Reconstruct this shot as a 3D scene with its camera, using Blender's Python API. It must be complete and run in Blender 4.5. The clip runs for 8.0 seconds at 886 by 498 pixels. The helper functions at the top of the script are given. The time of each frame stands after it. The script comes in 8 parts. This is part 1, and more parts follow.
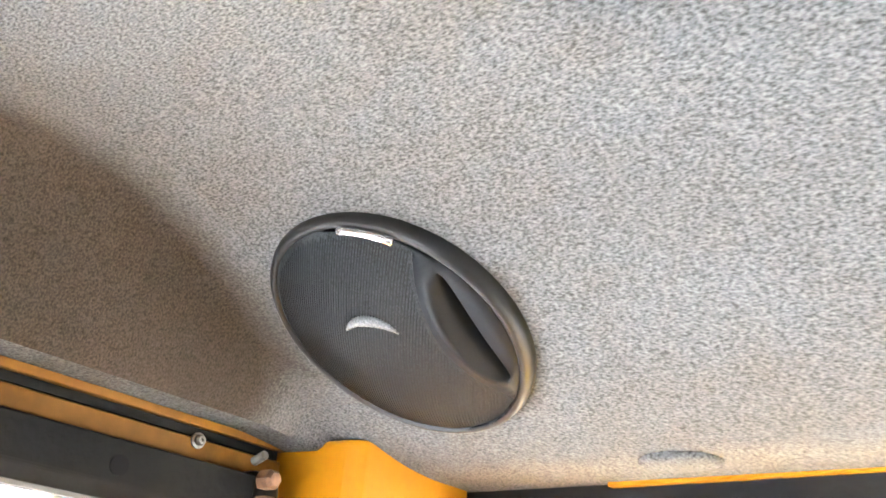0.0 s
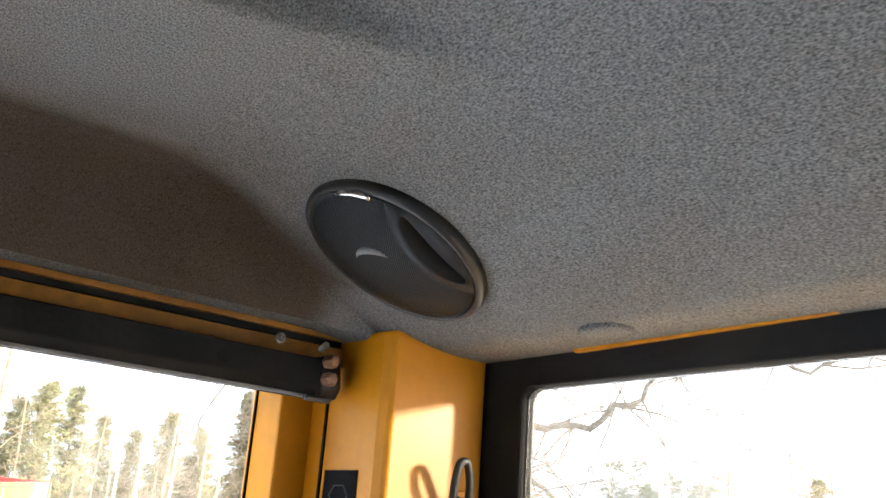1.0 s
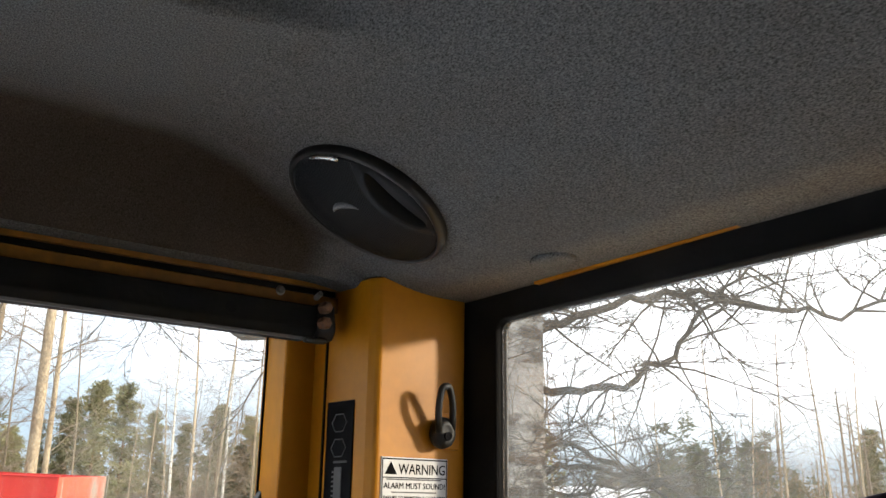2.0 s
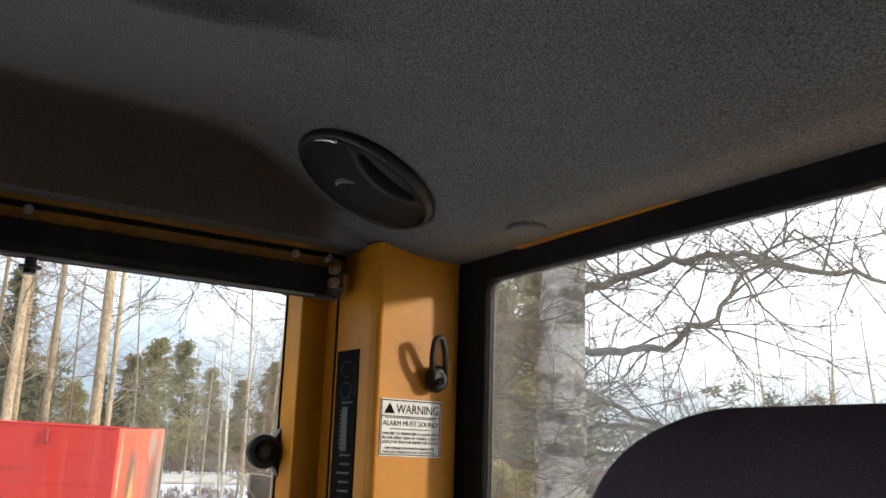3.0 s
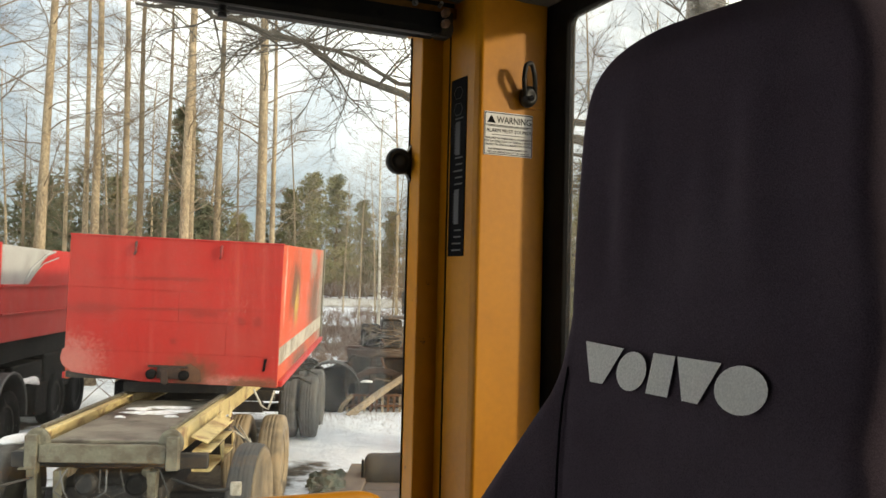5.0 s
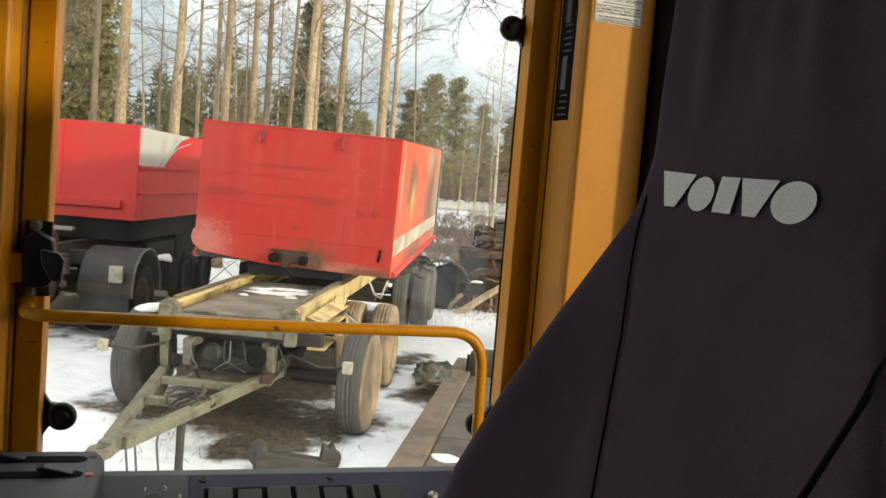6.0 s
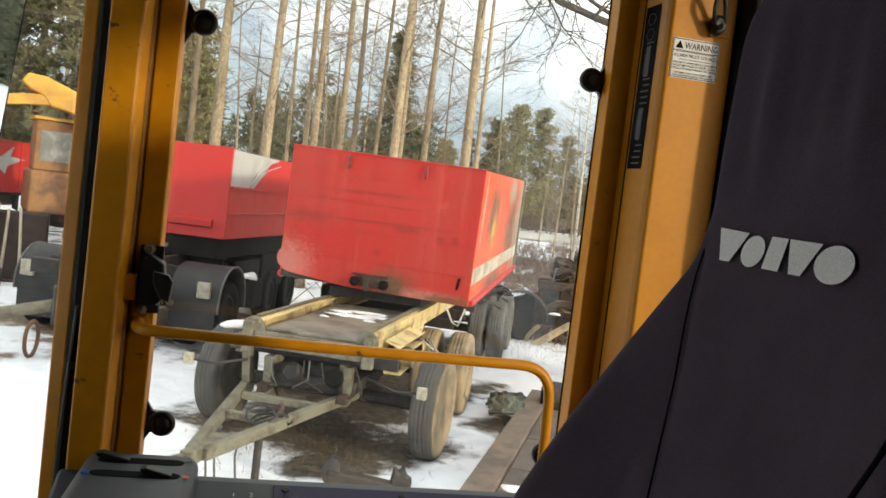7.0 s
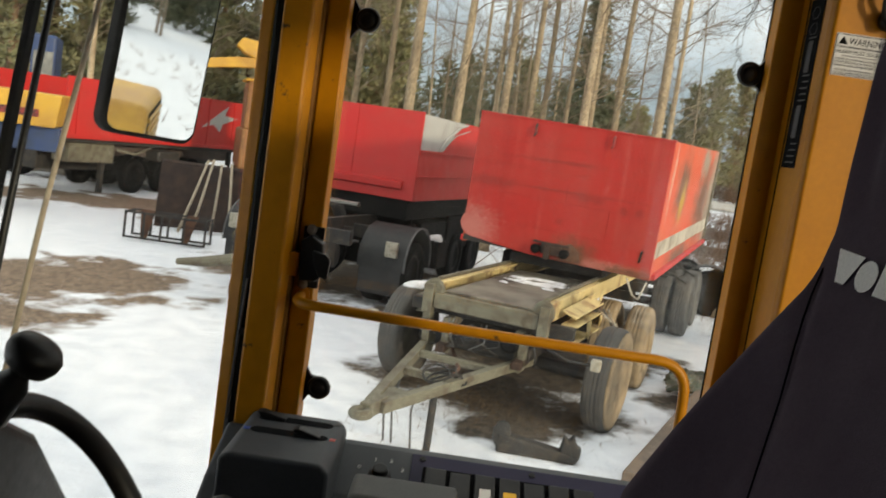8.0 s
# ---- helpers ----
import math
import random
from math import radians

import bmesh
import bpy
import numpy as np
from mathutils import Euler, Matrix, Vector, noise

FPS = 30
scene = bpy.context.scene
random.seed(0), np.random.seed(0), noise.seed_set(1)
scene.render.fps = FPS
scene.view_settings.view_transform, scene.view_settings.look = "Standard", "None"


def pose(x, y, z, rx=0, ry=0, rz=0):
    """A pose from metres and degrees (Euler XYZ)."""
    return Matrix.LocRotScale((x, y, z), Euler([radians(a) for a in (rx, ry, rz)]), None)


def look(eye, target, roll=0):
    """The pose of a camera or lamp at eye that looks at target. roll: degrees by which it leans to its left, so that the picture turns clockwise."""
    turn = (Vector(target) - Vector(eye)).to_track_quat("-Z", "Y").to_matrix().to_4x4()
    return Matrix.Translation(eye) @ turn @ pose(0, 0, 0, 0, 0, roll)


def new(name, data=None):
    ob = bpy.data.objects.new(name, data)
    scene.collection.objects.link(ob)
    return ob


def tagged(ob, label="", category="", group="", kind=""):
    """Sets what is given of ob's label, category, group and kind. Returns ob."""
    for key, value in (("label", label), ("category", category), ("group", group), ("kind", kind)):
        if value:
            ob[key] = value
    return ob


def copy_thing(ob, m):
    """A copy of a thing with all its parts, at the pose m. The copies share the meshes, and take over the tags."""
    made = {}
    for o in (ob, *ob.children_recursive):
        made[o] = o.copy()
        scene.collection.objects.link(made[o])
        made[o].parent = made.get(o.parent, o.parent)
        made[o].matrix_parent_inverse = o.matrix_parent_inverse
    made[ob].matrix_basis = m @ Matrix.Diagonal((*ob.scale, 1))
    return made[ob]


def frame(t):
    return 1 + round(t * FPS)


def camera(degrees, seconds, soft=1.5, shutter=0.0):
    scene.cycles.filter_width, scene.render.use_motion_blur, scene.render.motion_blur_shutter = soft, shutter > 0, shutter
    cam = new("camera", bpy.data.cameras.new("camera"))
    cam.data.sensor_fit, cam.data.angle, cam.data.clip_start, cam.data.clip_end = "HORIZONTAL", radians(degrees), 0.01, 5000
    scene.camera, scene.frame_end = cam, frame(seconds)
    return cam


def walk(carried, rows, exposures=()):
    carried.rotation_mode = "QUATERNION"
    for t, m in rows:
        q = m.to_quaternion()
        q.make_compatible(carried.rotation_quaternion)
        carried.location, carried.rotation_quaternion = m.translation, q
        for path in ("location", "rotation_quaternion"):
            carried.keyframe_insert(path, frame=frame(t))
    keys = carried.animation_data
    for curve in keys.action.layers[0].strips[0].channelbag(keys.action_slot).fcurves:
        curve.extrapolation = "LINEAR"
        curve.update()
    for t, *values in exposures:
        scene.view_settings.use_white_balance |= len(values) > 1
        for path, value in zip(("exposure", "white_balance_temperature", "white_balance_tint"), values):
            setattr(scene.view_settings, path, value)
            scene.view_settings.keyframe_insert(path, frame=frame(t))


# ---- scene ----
cam = camera(53.7, 8.0, shutter=0.15)
PATH = [
    (0, (-0.405, -0.403, 3.324), (0.946, 0.796, 4.182), 5.8),
    (0.5, (-0.435, -0.519, 3.291), (0.857, 0.818, 4.029), 4.5),
    (1, (-0.462, -0.624, 3.282), (0.731, 0.862, 3.896), 4.2),
    (1.2, (-0.466, -0.668, 3.268), (0.693, 0.851, 3.861), 3.4),
    (2.3, (-0.483, -0.755, 3.224), (0.664, 0.785, 3.774), 0.6),
    (2.5, (-0.489, -0.777, 3.226), (0.659, 0.774, 3.752), 0.9),
    (3, (-0.490, -0.868, 3.204), (0.574, 0.760, 3.676), 1.8),
    (3.5, (-0.508, -0.960, 3.152), (0.461, 0.749, 3.529), 2.8),
    (4, (-0.557, -0.994, 3.076), (0.353, 0.772, 3.31), 4.4),
    (4.5, (-0.57, -1.055, 3.055), (0.313, 0.735, 3.187), 1.9),
    (4.7, (-0.563, -1.089, 3.038), (0.298, 0.714, 3.141), 1.4),
    (5.8, (-0.574, -1.209, 2.962), (0.044, 0.692, 2.899), 4.0),
    (6, (-0.578, -1.229, 2.944), (-0.001, 0.68, 2.798), 4.7),
    (6.5, (-0.604, -1.292, 2.952), (-0.105, 0.64, 2.809), 9.6),
    (7, (-0.596, -1.314, 2.963), (-0.2, 0.644, 2.863), 6.8),
    (7.5, (-0.581, -1.343, 3.025), (-0.31, 0.638, 2.998), 6.6),
    (8, (-0.535, -1.374, 3.018), (-0.549, 0.612, 2.781), 8.4),
]
walk(cam, [(t, look(eye, target, roll)) for t, eye, target, roll in PATH], exposures=[(0,4.42,6800,10),(0.5,3.5,6750,10),(1.0,2.55,6600,10),(1.3,2.1,6600,10),(2.3,0.65,6600,10),(2.5,0.6,6650,10),(3.0,0.72,6550,10),(3.5,0.83,6600,9),(4.0,0.30,6700,9),(4.5,0.3,7300,7),(6.0,0.50,7350,6),(6.5,0.76,7300,6),(7.0,0.48,7100,7),(7.5,0.16,7150,7),(8.0,0.05,7250,7)])

# ---- world, sun, exposure ----
GROUND = 0.25
world = bpy.data.worlds.new("sky_world")
scene.world = world
world.use_nodes = True
wn, wl = world.node_tree.nodes, world.node_tree.links
wn.clear()
w_out = wn.new("ShaderNodeOutputWorld")
w_bg = wn.new("ShaderNodeBackground")
w_sky = wn.new("ShaderNodeTexSky")
w_sky.sky_type = "NISHITA"
w_sky.sun_disc = False
w_sky.sun_elevation = radians(13)
w_sky.sun_rotation = radians(133)
w_noise = wn.new("ShaderNodeTexNoise")
w_noise.inputs["Scale"].default_value = 3.2
w_noise.inputs["Detail"].default_value = 7.0
w_noise.inputs["Roughness"].default_value = 0.58
w_ramp = wn.new("ShaderNodeValToRGB")
w_ramp.color_ramp.elements[0].position = 0.37
w_ramp.color_ramp.elements[1].position = 0.57
w_mix = wn.new("ShaderNodeMix")
w_mix.data_type = "RGBA"
w_mix.inputs["B"].default_value = (14.4, 14.7, 15.2, 1)
wl.new(w_noise.outputs["Fac"], w_ramp.inputs["Fac"])
# the cloud breaks up and greys towards the horizon
w_co = wn.new("ShaderNodeTexCoord")
w_sep = wn.new("ShaderNodeSeparateXYZ")
w_low = wn.new("ShaderNodeMapRange")
w_low.inputs["From Min"].default_value, w_low.inputs["From Max"].default_value = 0.08, 0.28
w_low.inputs["To Min"].default_value, w_low.inputs["To Max"].default_value = 0.06, 1.0
w_mul = wn.new("ShaderNodeMath")
w_mul.operation = "MULTIPLY"
wl.new(w_co.outputs["Generated"], w_sep.inputs["Vector"])
wl.new(w_sep.outputs["Z"], w_low.inputs["Value"])
wl.new(w_low.outputs["Result"], w_mul.inputs[0])
wl.new(w_ramp.outputs["Color"], w_mul.inputs[1])
# closed bright cloud on the sunward side
w_side = wn.new("ShaderNodeMapRange")
w_side.inputs["From Min"].default_value, w_side.inputs["From Max"].default_value = 0.42, 0.74
w_side.inputs["To Min"].default_value, w_side.inputs["To Max"].default_value = 0.0, 0.70
w_max = wn.new("ShaderNodeMath")
w_max.operation = "MAXIMUM"
wl.new(w_sep.outputs["X"], w_side.inputs["Value"])
wl.new(w_mul.outputs[0], w_max.inputs[0])
w_veiled = wn.new("ShaderNodeMath")
w_veiled.operation = "MULTIPLY"
wl.new(w_side.outputs["Result"], w_veiled.inputs[0])
w_edge = wn.new("ShaderNodeMapRange")
w_edge.inputs["From Min"].default_value, w_edge.inputs["From Max"].default_value = 0.04, 0.13
wl.new(w_sep.outputs["Z"], w_edge.inputs["Value"])
wl.new(w_edge.outputs["Result"], w_veiled.inputs[1])
wl.new(w_veiled.outputs[0], w_max.inputs[1])
wl.new(w_max.outputs[0], w_mix.inputs["Factor"])
w_veil = wn.new("ShaderNodeMix")
w_veil.data_type = "RGBA"
w_veil.inputs["Factor"].default_value = 0.75
w_veil.inputs["B"].default_value = (2.5, 3.3, 4.6, 1)
wl.new(w_sky.outputs["Color"], w_veil.inputs["A"])
wl.new(w_veil.outputs["Result"], w_mix.inputs["A"])
wl.new(w_mix.outputs["Result"], w_bg.inputs["Color"])
w_bg.inputs["Strength"].default_value = 0.13
wl.new(w_bg.outputs["Background"], w_out.inputs["Surface"])

sun_data = bpy.data.lights.new("sun", "SUN")
sun_data.energy = 2.75
sun_data.angle = radians(5)
sun_data.color = (1.0, 0.88, 0.72)
sun = new("sun", sun_data)
sun.matrix_world = look((0, 0, 30), Vector((0, 0, 30)) - Vector((0.71, -0.67, 0.215)))

# ---- materials ----


def material(name, base, rough=0.6, metal=0.0, second=None, mix_scale=6.0, mix_lo=0.45, mix_hi=0.65,
             bump=0.0, bump_scale=60.0, fine=0.0, fine_scale=300.0, vary=0.0, coat=0.0, rough_vary=0.0, stretch=None, spec=0.5):
    """A principled surface with stains of a second colour at one scale, grain at another, and relief."""
    m = bpy.data.materials.new(name)
    m.use_nodes = True
    n, l = m.node_tree.nodes, m.node_tree.links
    p = n["Principled BSDF"]
    p.inputs["Roughness"].default_value = rough
    p.inputs["Metallic"].default_value = metal
    p.inputs["Coat Weight"].default_value = coat
    p.inputs["Specular IOR Level"].default_value = spec
    co = n.new("ShaderNodeTexCoord")
    mp = n.new("ShaderNodeMapping")
    l.new(co.outputs["Object"], mp.inputs["Vector"])
    if stretch:
        mp.inputs["Scale"].default_value = stretch
    col = n.new("ShaderNodeRGB")
    col.outputs[0].default_value = (*base, 1)
    out = col.outputs[0]
    if second:
        t = n.new("ShaderNodeTexNoise")
        t.inputs["Scale"].default_value = mix_scale
        t.inputs["Detail"].default_value = 8
        t.inputs["Roughness"].default_value = 0.62
        l.new(mp.outputs["Vector"], t.inputs["Vector"])
        r = n.new("ShaderNodeMapRange")
        r.inputs["From Min"].default_value, r.inputs["From Max"].default_value = mix_lo, mix_hi
        l.new(t.outputs["Fac"], r.inputs["Value"])
        x = n.new("ShaderNodeMix")
        x.data_type = "RGBA"
        l.new(r.outputs["Result"], x.inputs["Factor"])
        l.new(out, x.inputs["A"])
        x.inputs["B"].default_value = (*second, 1)
        out = x.outputs["Result"]
    if fine:
        t = n.new("ShaderNodeTexNoise")
        t.inputs["Scale"].default_value = fine_scale
        t.inputs["Detail"].default_value = 3
        l.new(mp.outputs["Vector"], t.inputs["Vector"])
        r = n.new("ShaderNodeMapRange")
        r.inputs["From Min"].default_value, r.inputs["From Max"].default_value = 0.3, 0.7
        r.inputs["To Min"].default_value, r.inputs["To Max"].default_value = 1 - fine, 1 + fine
        l.new(t.outputs["Fac"], r.inputs["Value"])
        x = n.new("ShaderNodeMix")
        x.data_type, x.blend_type = "RGBA", "MULTIPLY"
        x.inputs["Factor"].default_value = 1
        l.new(out, x.inputs["A"])
        l.new(r.outputs["Result"], x.inputs["B"])
        out = x.outputs["Result"]
    if vary:
        o = n.new("ShaderNodeObjectInfo")
        r = n.new("ShaderNodeMapRange")
        r.inputs["To Min"].default_value, r.inputs["To Max"].default_value = 1 - vary, 1 + vary
        l.new(o.outputs["Random"], r.inputs["Value"])
        x = n.new("ShaderNodeMix")
        x.data_type, x.blend_type = "RGBA", "MULTIPLY"
        x.inputs["Factor"].default_value = 1
        l.new(out, x.inputs["A"])
        l.new(r.outputs["Result"], x.inputs["B"])
        out = x.outputs["Result"]
    l.new(out, p.inputs["Base Color"])
    if rough_vary:
        t = n.new("ShaderNodeTexNoise")
        t.inputs["Scale"].default_value = mix_scale * 2.3
        t.inputs["Detail"].default_value = 6
        l.new(mp.outputs["Vector"], t.inputs["Vector"])
        r = n.new("ShaderNodeMapRange")
        r.inputs["To Min"].default_value, r.inputs["To Max"].default_value = max(0.05, rough - rough_vary), min(1, rough + rough_vary)
        l.new(t.outputs["Fac"], r.inputs["Value"])
        l.new(r.outputs["Result"], p.inputs["Roughness"])
    if bump:
        t = n.new("ShaderNodeTexNoise")
        t.inputs["Scale"].default_value = bump_scale
        t.inputs["Detail"].default_value = 5
        l.new(mp.outputs["Vector"], t.inputs["Vector"])
        b = n.new("ShaderNodeBump")
        b.inputs["Strength"].default_value = bump
        b.inputs["Distance"].default_value = 0.4 / bump_scale
        l.new(t.outputs["Fac"], b.inputs["Height"])
        l.new(b.outputs["Normal"], p.inputs["Normal"])
    return m


def glass_material(name, tint=(0.97, 0.985, 0.98), dust=0.0, film=0.0):
    """A clear thin pane: seen through, with a Fresnel sheen and a thin film of dust."""
    m = bpy.data.materials.new(name)
    m.use_nodes = True
    n, l = m.node_tree.nodes, m.node_tree.links
    n.clear()
    out = n.new("ShaderNodeOutputMaterial")
    tr = n.new("ShaderNodeBsdfTransparent")
    tr.inputs["Color"].default_value = (*tint, 1)
    gl = n.new("ShaderNodeBsdfGlossy")
    gl.inputs["Roughness"].default_value = 0.02
    lw = n.new("ShaderNodeLayerWeight")
    lw.inputs["Blend"].default_value = 0.5
    pw = n.new("ShaderNodeMath")
    pw.operation = "POWER"
    pw.inputs[1].default_value = 4.0
    l.new(lw.outputs["Facing"], pw.inputs[0])
    fr = n.new("ShaderNodeMapRange")
    fr.inputs["To Min"].default_value, fr.inputs["To Max"].default_value = 0.035, 0.55
    l.new(pw.outputs[0], fr.inputs["Value"])
    mx = n.new("ShaderNodeMixShader")
    l.new(fr.outputs["Result"], mx.inputs["Fac"])
    l.new(tr.outputs["BSDF"], mx.inputs[1])
    l.new(gl.outputs["BSDF"], mx.inputs[2])
    last = mx.outputs["Shader"]
    if dust:
        d1, d2, df = n.new("ShaderNodeBsdfDiffuse"), n.new("ShaderNodeBsdfTranslucent"), n.new("ShaderNodeMixShader")
        for k in (d1, d2):
            k.inputs["Color"].default_value = (0.66, 0.65, 0.62, 1)
        df.inputs["Fac"].default_value = 0.6
        l.new(d1.outputs["BSDF"], df.inputs[1])
        l.new(d2.outputs["BSDF"], df.inputs[2])
        co = n.new("ShaderNodeTexCoord")
        mp = n.new("ShaderNodeMapping")
        mp.inputs["Scale"].default_value = (9, 9, 2.2)
        mp.inputs["Rotation"].default_value = (0, radians(18), 0)
        t = n.new("ShaderNodeTexNoise")
        t.inputs["Scale"].default_value = 2.0
        t.inputs["Detail"].default_value = 8
        r = n.new("ShaderNodeMapRange")
        r.inputs["From Min"].default_value, r.inputs["From Max"].default_value = 0.42, 0.75
        r.inputs["To Min"].default_value, r.inputs["To Max"].default_value = film, dust
        l.new(co.outputs["Object"], mp.inputs["Vector"])
        l.new(mp.outputs["Vector"], t.inputs["Vector"])
        l.new(t.outputs["Fac"], r.inputs["Value"])
        m2 = n.new("ShaderNodeMixShader")
        l.new(r.outputs["Result"], m2.inputs["Fac"])
        l.new(last, m2.inputs[1])
        l.new(df.outputs["Shader"], m2.inputs[2])
        last = m2.outputs["Shader"]
    l.new(last, out.inputs["Surface"])
    return m


M_FABRIC = material("headliner_fabric", (0.099, 0.106, 0.112), 0.95, second=(0.088, 0.084, 0.079), mix_scale=3.0, bump=0.6, bump_scale=800, fine=0.62, fine_scale=760, spec=0.1, stretch=(1.2, 0.6, 1.0))
# headliner cloth again, with the shade over the door mixed in as brown
M_FABRIC_SHADED = material("shaded_side_fabric", (0.046, 0.036, 0.029), 0.95, second=(0.037, 0.029, 0.022), mix_scale=5.0, bump=0.6, bump_scale=800, fine=0.5, fine_scale=720, spec=0.1, stretch=(1.2, 0.6, 1.0))


def soft_shading(m, low, high, end_low, end_high):
    """Brown shade painted into the cloth, fading over a ragged edge to plain grey."""
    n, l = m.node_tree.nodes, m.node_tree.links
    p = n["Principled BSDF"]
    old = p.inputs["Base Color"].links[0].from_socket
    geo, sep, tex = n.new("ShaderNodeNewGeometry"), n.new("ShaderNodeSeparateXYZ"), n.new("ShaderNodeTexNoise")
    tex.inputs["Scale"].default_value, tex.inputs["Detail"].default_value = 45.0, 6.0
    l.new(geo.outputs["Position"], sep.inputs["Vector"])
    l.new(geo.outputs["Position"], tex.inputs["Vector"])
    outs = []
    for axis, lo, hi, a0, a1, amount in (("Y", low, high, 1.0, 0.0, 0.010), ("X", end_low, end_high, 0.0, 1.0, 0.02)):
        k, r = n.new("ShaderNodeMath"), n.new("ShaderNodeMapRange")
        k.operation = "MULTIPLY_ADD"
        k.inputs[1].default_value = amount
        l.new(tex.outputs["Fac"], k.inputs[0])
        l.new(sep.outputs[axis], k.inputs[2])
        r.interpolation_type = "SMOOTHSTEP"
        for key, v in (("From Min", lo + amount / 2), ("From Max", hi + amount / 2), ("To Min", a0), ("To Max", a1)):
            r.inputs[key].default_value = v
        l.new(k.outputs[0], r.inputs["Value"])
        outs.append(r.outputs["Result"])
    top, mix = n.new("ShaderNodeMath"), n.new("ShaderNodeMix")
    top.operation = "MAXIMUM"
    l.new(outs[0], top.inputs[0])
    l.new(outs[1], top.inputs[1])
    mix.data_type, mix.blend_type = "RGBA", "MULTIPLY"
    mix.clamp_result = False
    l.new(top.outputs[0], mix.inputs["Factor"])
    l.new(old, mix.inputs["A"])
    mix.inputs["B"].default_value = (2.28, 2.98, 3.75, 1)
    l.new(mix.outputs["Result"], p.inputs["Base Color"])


soft_shading(M_FABRIC_SHADED, -0.030, 0.016, -0.085, -0.045)


def lit_lip(m, lo, hi):
    """Light along the headliner's rear lip painted as a pale tan tint, ragged edged."""
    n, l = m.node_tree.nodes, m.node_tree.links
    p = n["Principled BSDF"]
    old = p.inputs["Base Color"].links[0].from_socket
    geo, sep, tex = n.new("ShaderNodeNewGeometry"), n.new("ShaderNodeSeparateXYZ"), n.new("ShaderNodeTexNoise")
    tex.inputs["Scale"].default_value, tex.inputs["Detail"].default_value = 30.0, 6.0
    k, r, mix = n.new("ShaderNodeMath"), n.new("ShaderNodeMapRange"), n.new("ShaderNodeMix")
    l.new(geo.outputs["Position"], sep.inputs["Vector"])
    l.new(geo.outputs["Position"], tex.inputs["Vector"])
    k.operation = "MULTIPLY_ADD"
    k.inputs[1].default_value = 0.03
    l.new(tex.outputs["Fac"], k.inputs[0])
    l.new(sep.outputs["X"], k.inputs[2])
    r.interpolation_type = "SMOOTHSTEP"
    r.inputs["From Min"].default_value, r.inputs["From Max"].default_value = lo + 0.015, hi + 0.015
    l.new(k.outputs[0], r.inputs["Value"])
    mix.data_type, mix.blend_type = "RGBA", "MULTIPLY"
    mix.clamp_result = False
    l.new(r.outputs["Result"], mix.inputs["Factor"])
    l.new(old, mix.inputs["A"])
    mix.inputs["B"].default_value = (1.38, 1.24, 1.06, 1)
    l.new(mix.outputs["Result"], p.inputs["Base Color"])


# brighten the cloth's colour where the rear lip catches light
lit_lip(M_FABRIC, 0.030, 0.062)
M_YELLOW = material("yellow_cab_paint", (0.465, 0.185, 0.004), 0.42, second=(0.40, 0.152, 0.004), mix_scale=5, bump=0.05, bump_scale=250, fine=0.05, fine_scale=90, rough_vary=0.08, spec=0.3)
M_BLACK = material("black_plastic", (0.007, 0.007, 0.0075), 0.45, second=(0.014, 0.013, 0.012), mix_scale=30, bump=0.08, bump_scale=500, rough_vary=0.12, spec=0.35)
M_RUBBER = material("black_rubber", (0.006, 0.006, 0.0065), 0.75, second=(0.012, 0.011, 0.010), mix_scale=14, bump=0.2, bump_scale=180, spec=0.10)
M_SPK = material("dark_grey_plastic", (0.0081, 0.0092, 0.0114), 0.5, fine=0.2, fine_scale=900, bump=0.1, bump_scale=800, spec=0.16)
M_GRILLE = material("speaker_mesh", (0.019, 0.022, 0.024), 0.55, fine=0.8, fine_scale=1000, bump=0.6, bump_scale=1000, spec=0.15)
M_GREY = material("grey_moulded_plastic", (0.056, 0.062, 0.070), 0.55, second=(0.066, 0.072, 0.080), mix_scale=9, bump=0.12, bump_scale=700, fine=0.12, fine_scale=500, spec=0.35)
M_LID = material("worn_grey_vinyl", (0.085, 0.088, 0.082), 0.6, second=(0.11, 0.11, 0.10), mix_scale=12, bump=0.2, bump_scale=380, fine=0.1)
M_PANEL = material("blue_black_panel", (0.020, 0.018, 0.046), 0.5, second=(0.026, 0.023, 0.052), mix_scale=9, fine=0.15, fine_scale=600, bump=0.05, bump_scale=600, spec=0.2)
M_SEAT = material("navy_seat_cloth", (0.067, 0.050, 0.067), 0.93, second=(0.084, 0.065, 0.084), mix_scale=4, bump=0.35, bump_scale=900, fine=0.3, fine_scale=1100, spec=0.15)
M_PRINT = material("white_print", (0.85, 0.83, 0.80), 0.8, fine=0.12, fine_scale=600)
M_WHITE = material("white_sticker", (0.62, 0.62, 0.62), 0.5, second=(0.56, 0.55, 0.53), mix_scale=40)
M_INK = material("black_ink", (0.008, 0.008, 0.009), 0.8, spec=0.04)
M_GREYINK = material("grey_ink", (0.13, 0.13, 0.13), 0.7, spec=0.1)
M_STEEL = material("zinc_steel", (0.32, 0.31, 0.29), 0.5, metal=0.8, second=(0.17, 0.14, 0.10), mix_scale=60, rough_vary=0.1)
M_HOOK = material("dark_grey_hook_plastic", (0.011, 0.011, 0.011), 0.5, bump=0.06, bump_scale=400, spec=0.3)
M_SILVER = material("silver_trim", (0.6, 0.6, 0.6), 0.25, metal=0.8)
M_MIRROR = material("mirror_glass", (0.86, 0.88, 0.88), 0.02, metal=1.0)
M_PANE = glass_material("side_pane_glass", dust=0.022, film=0.002)
M_PANE2 = glass_material("rear_pane_glass", (0.93, 0.94, 0.93), dust=0.10, film=0.022)
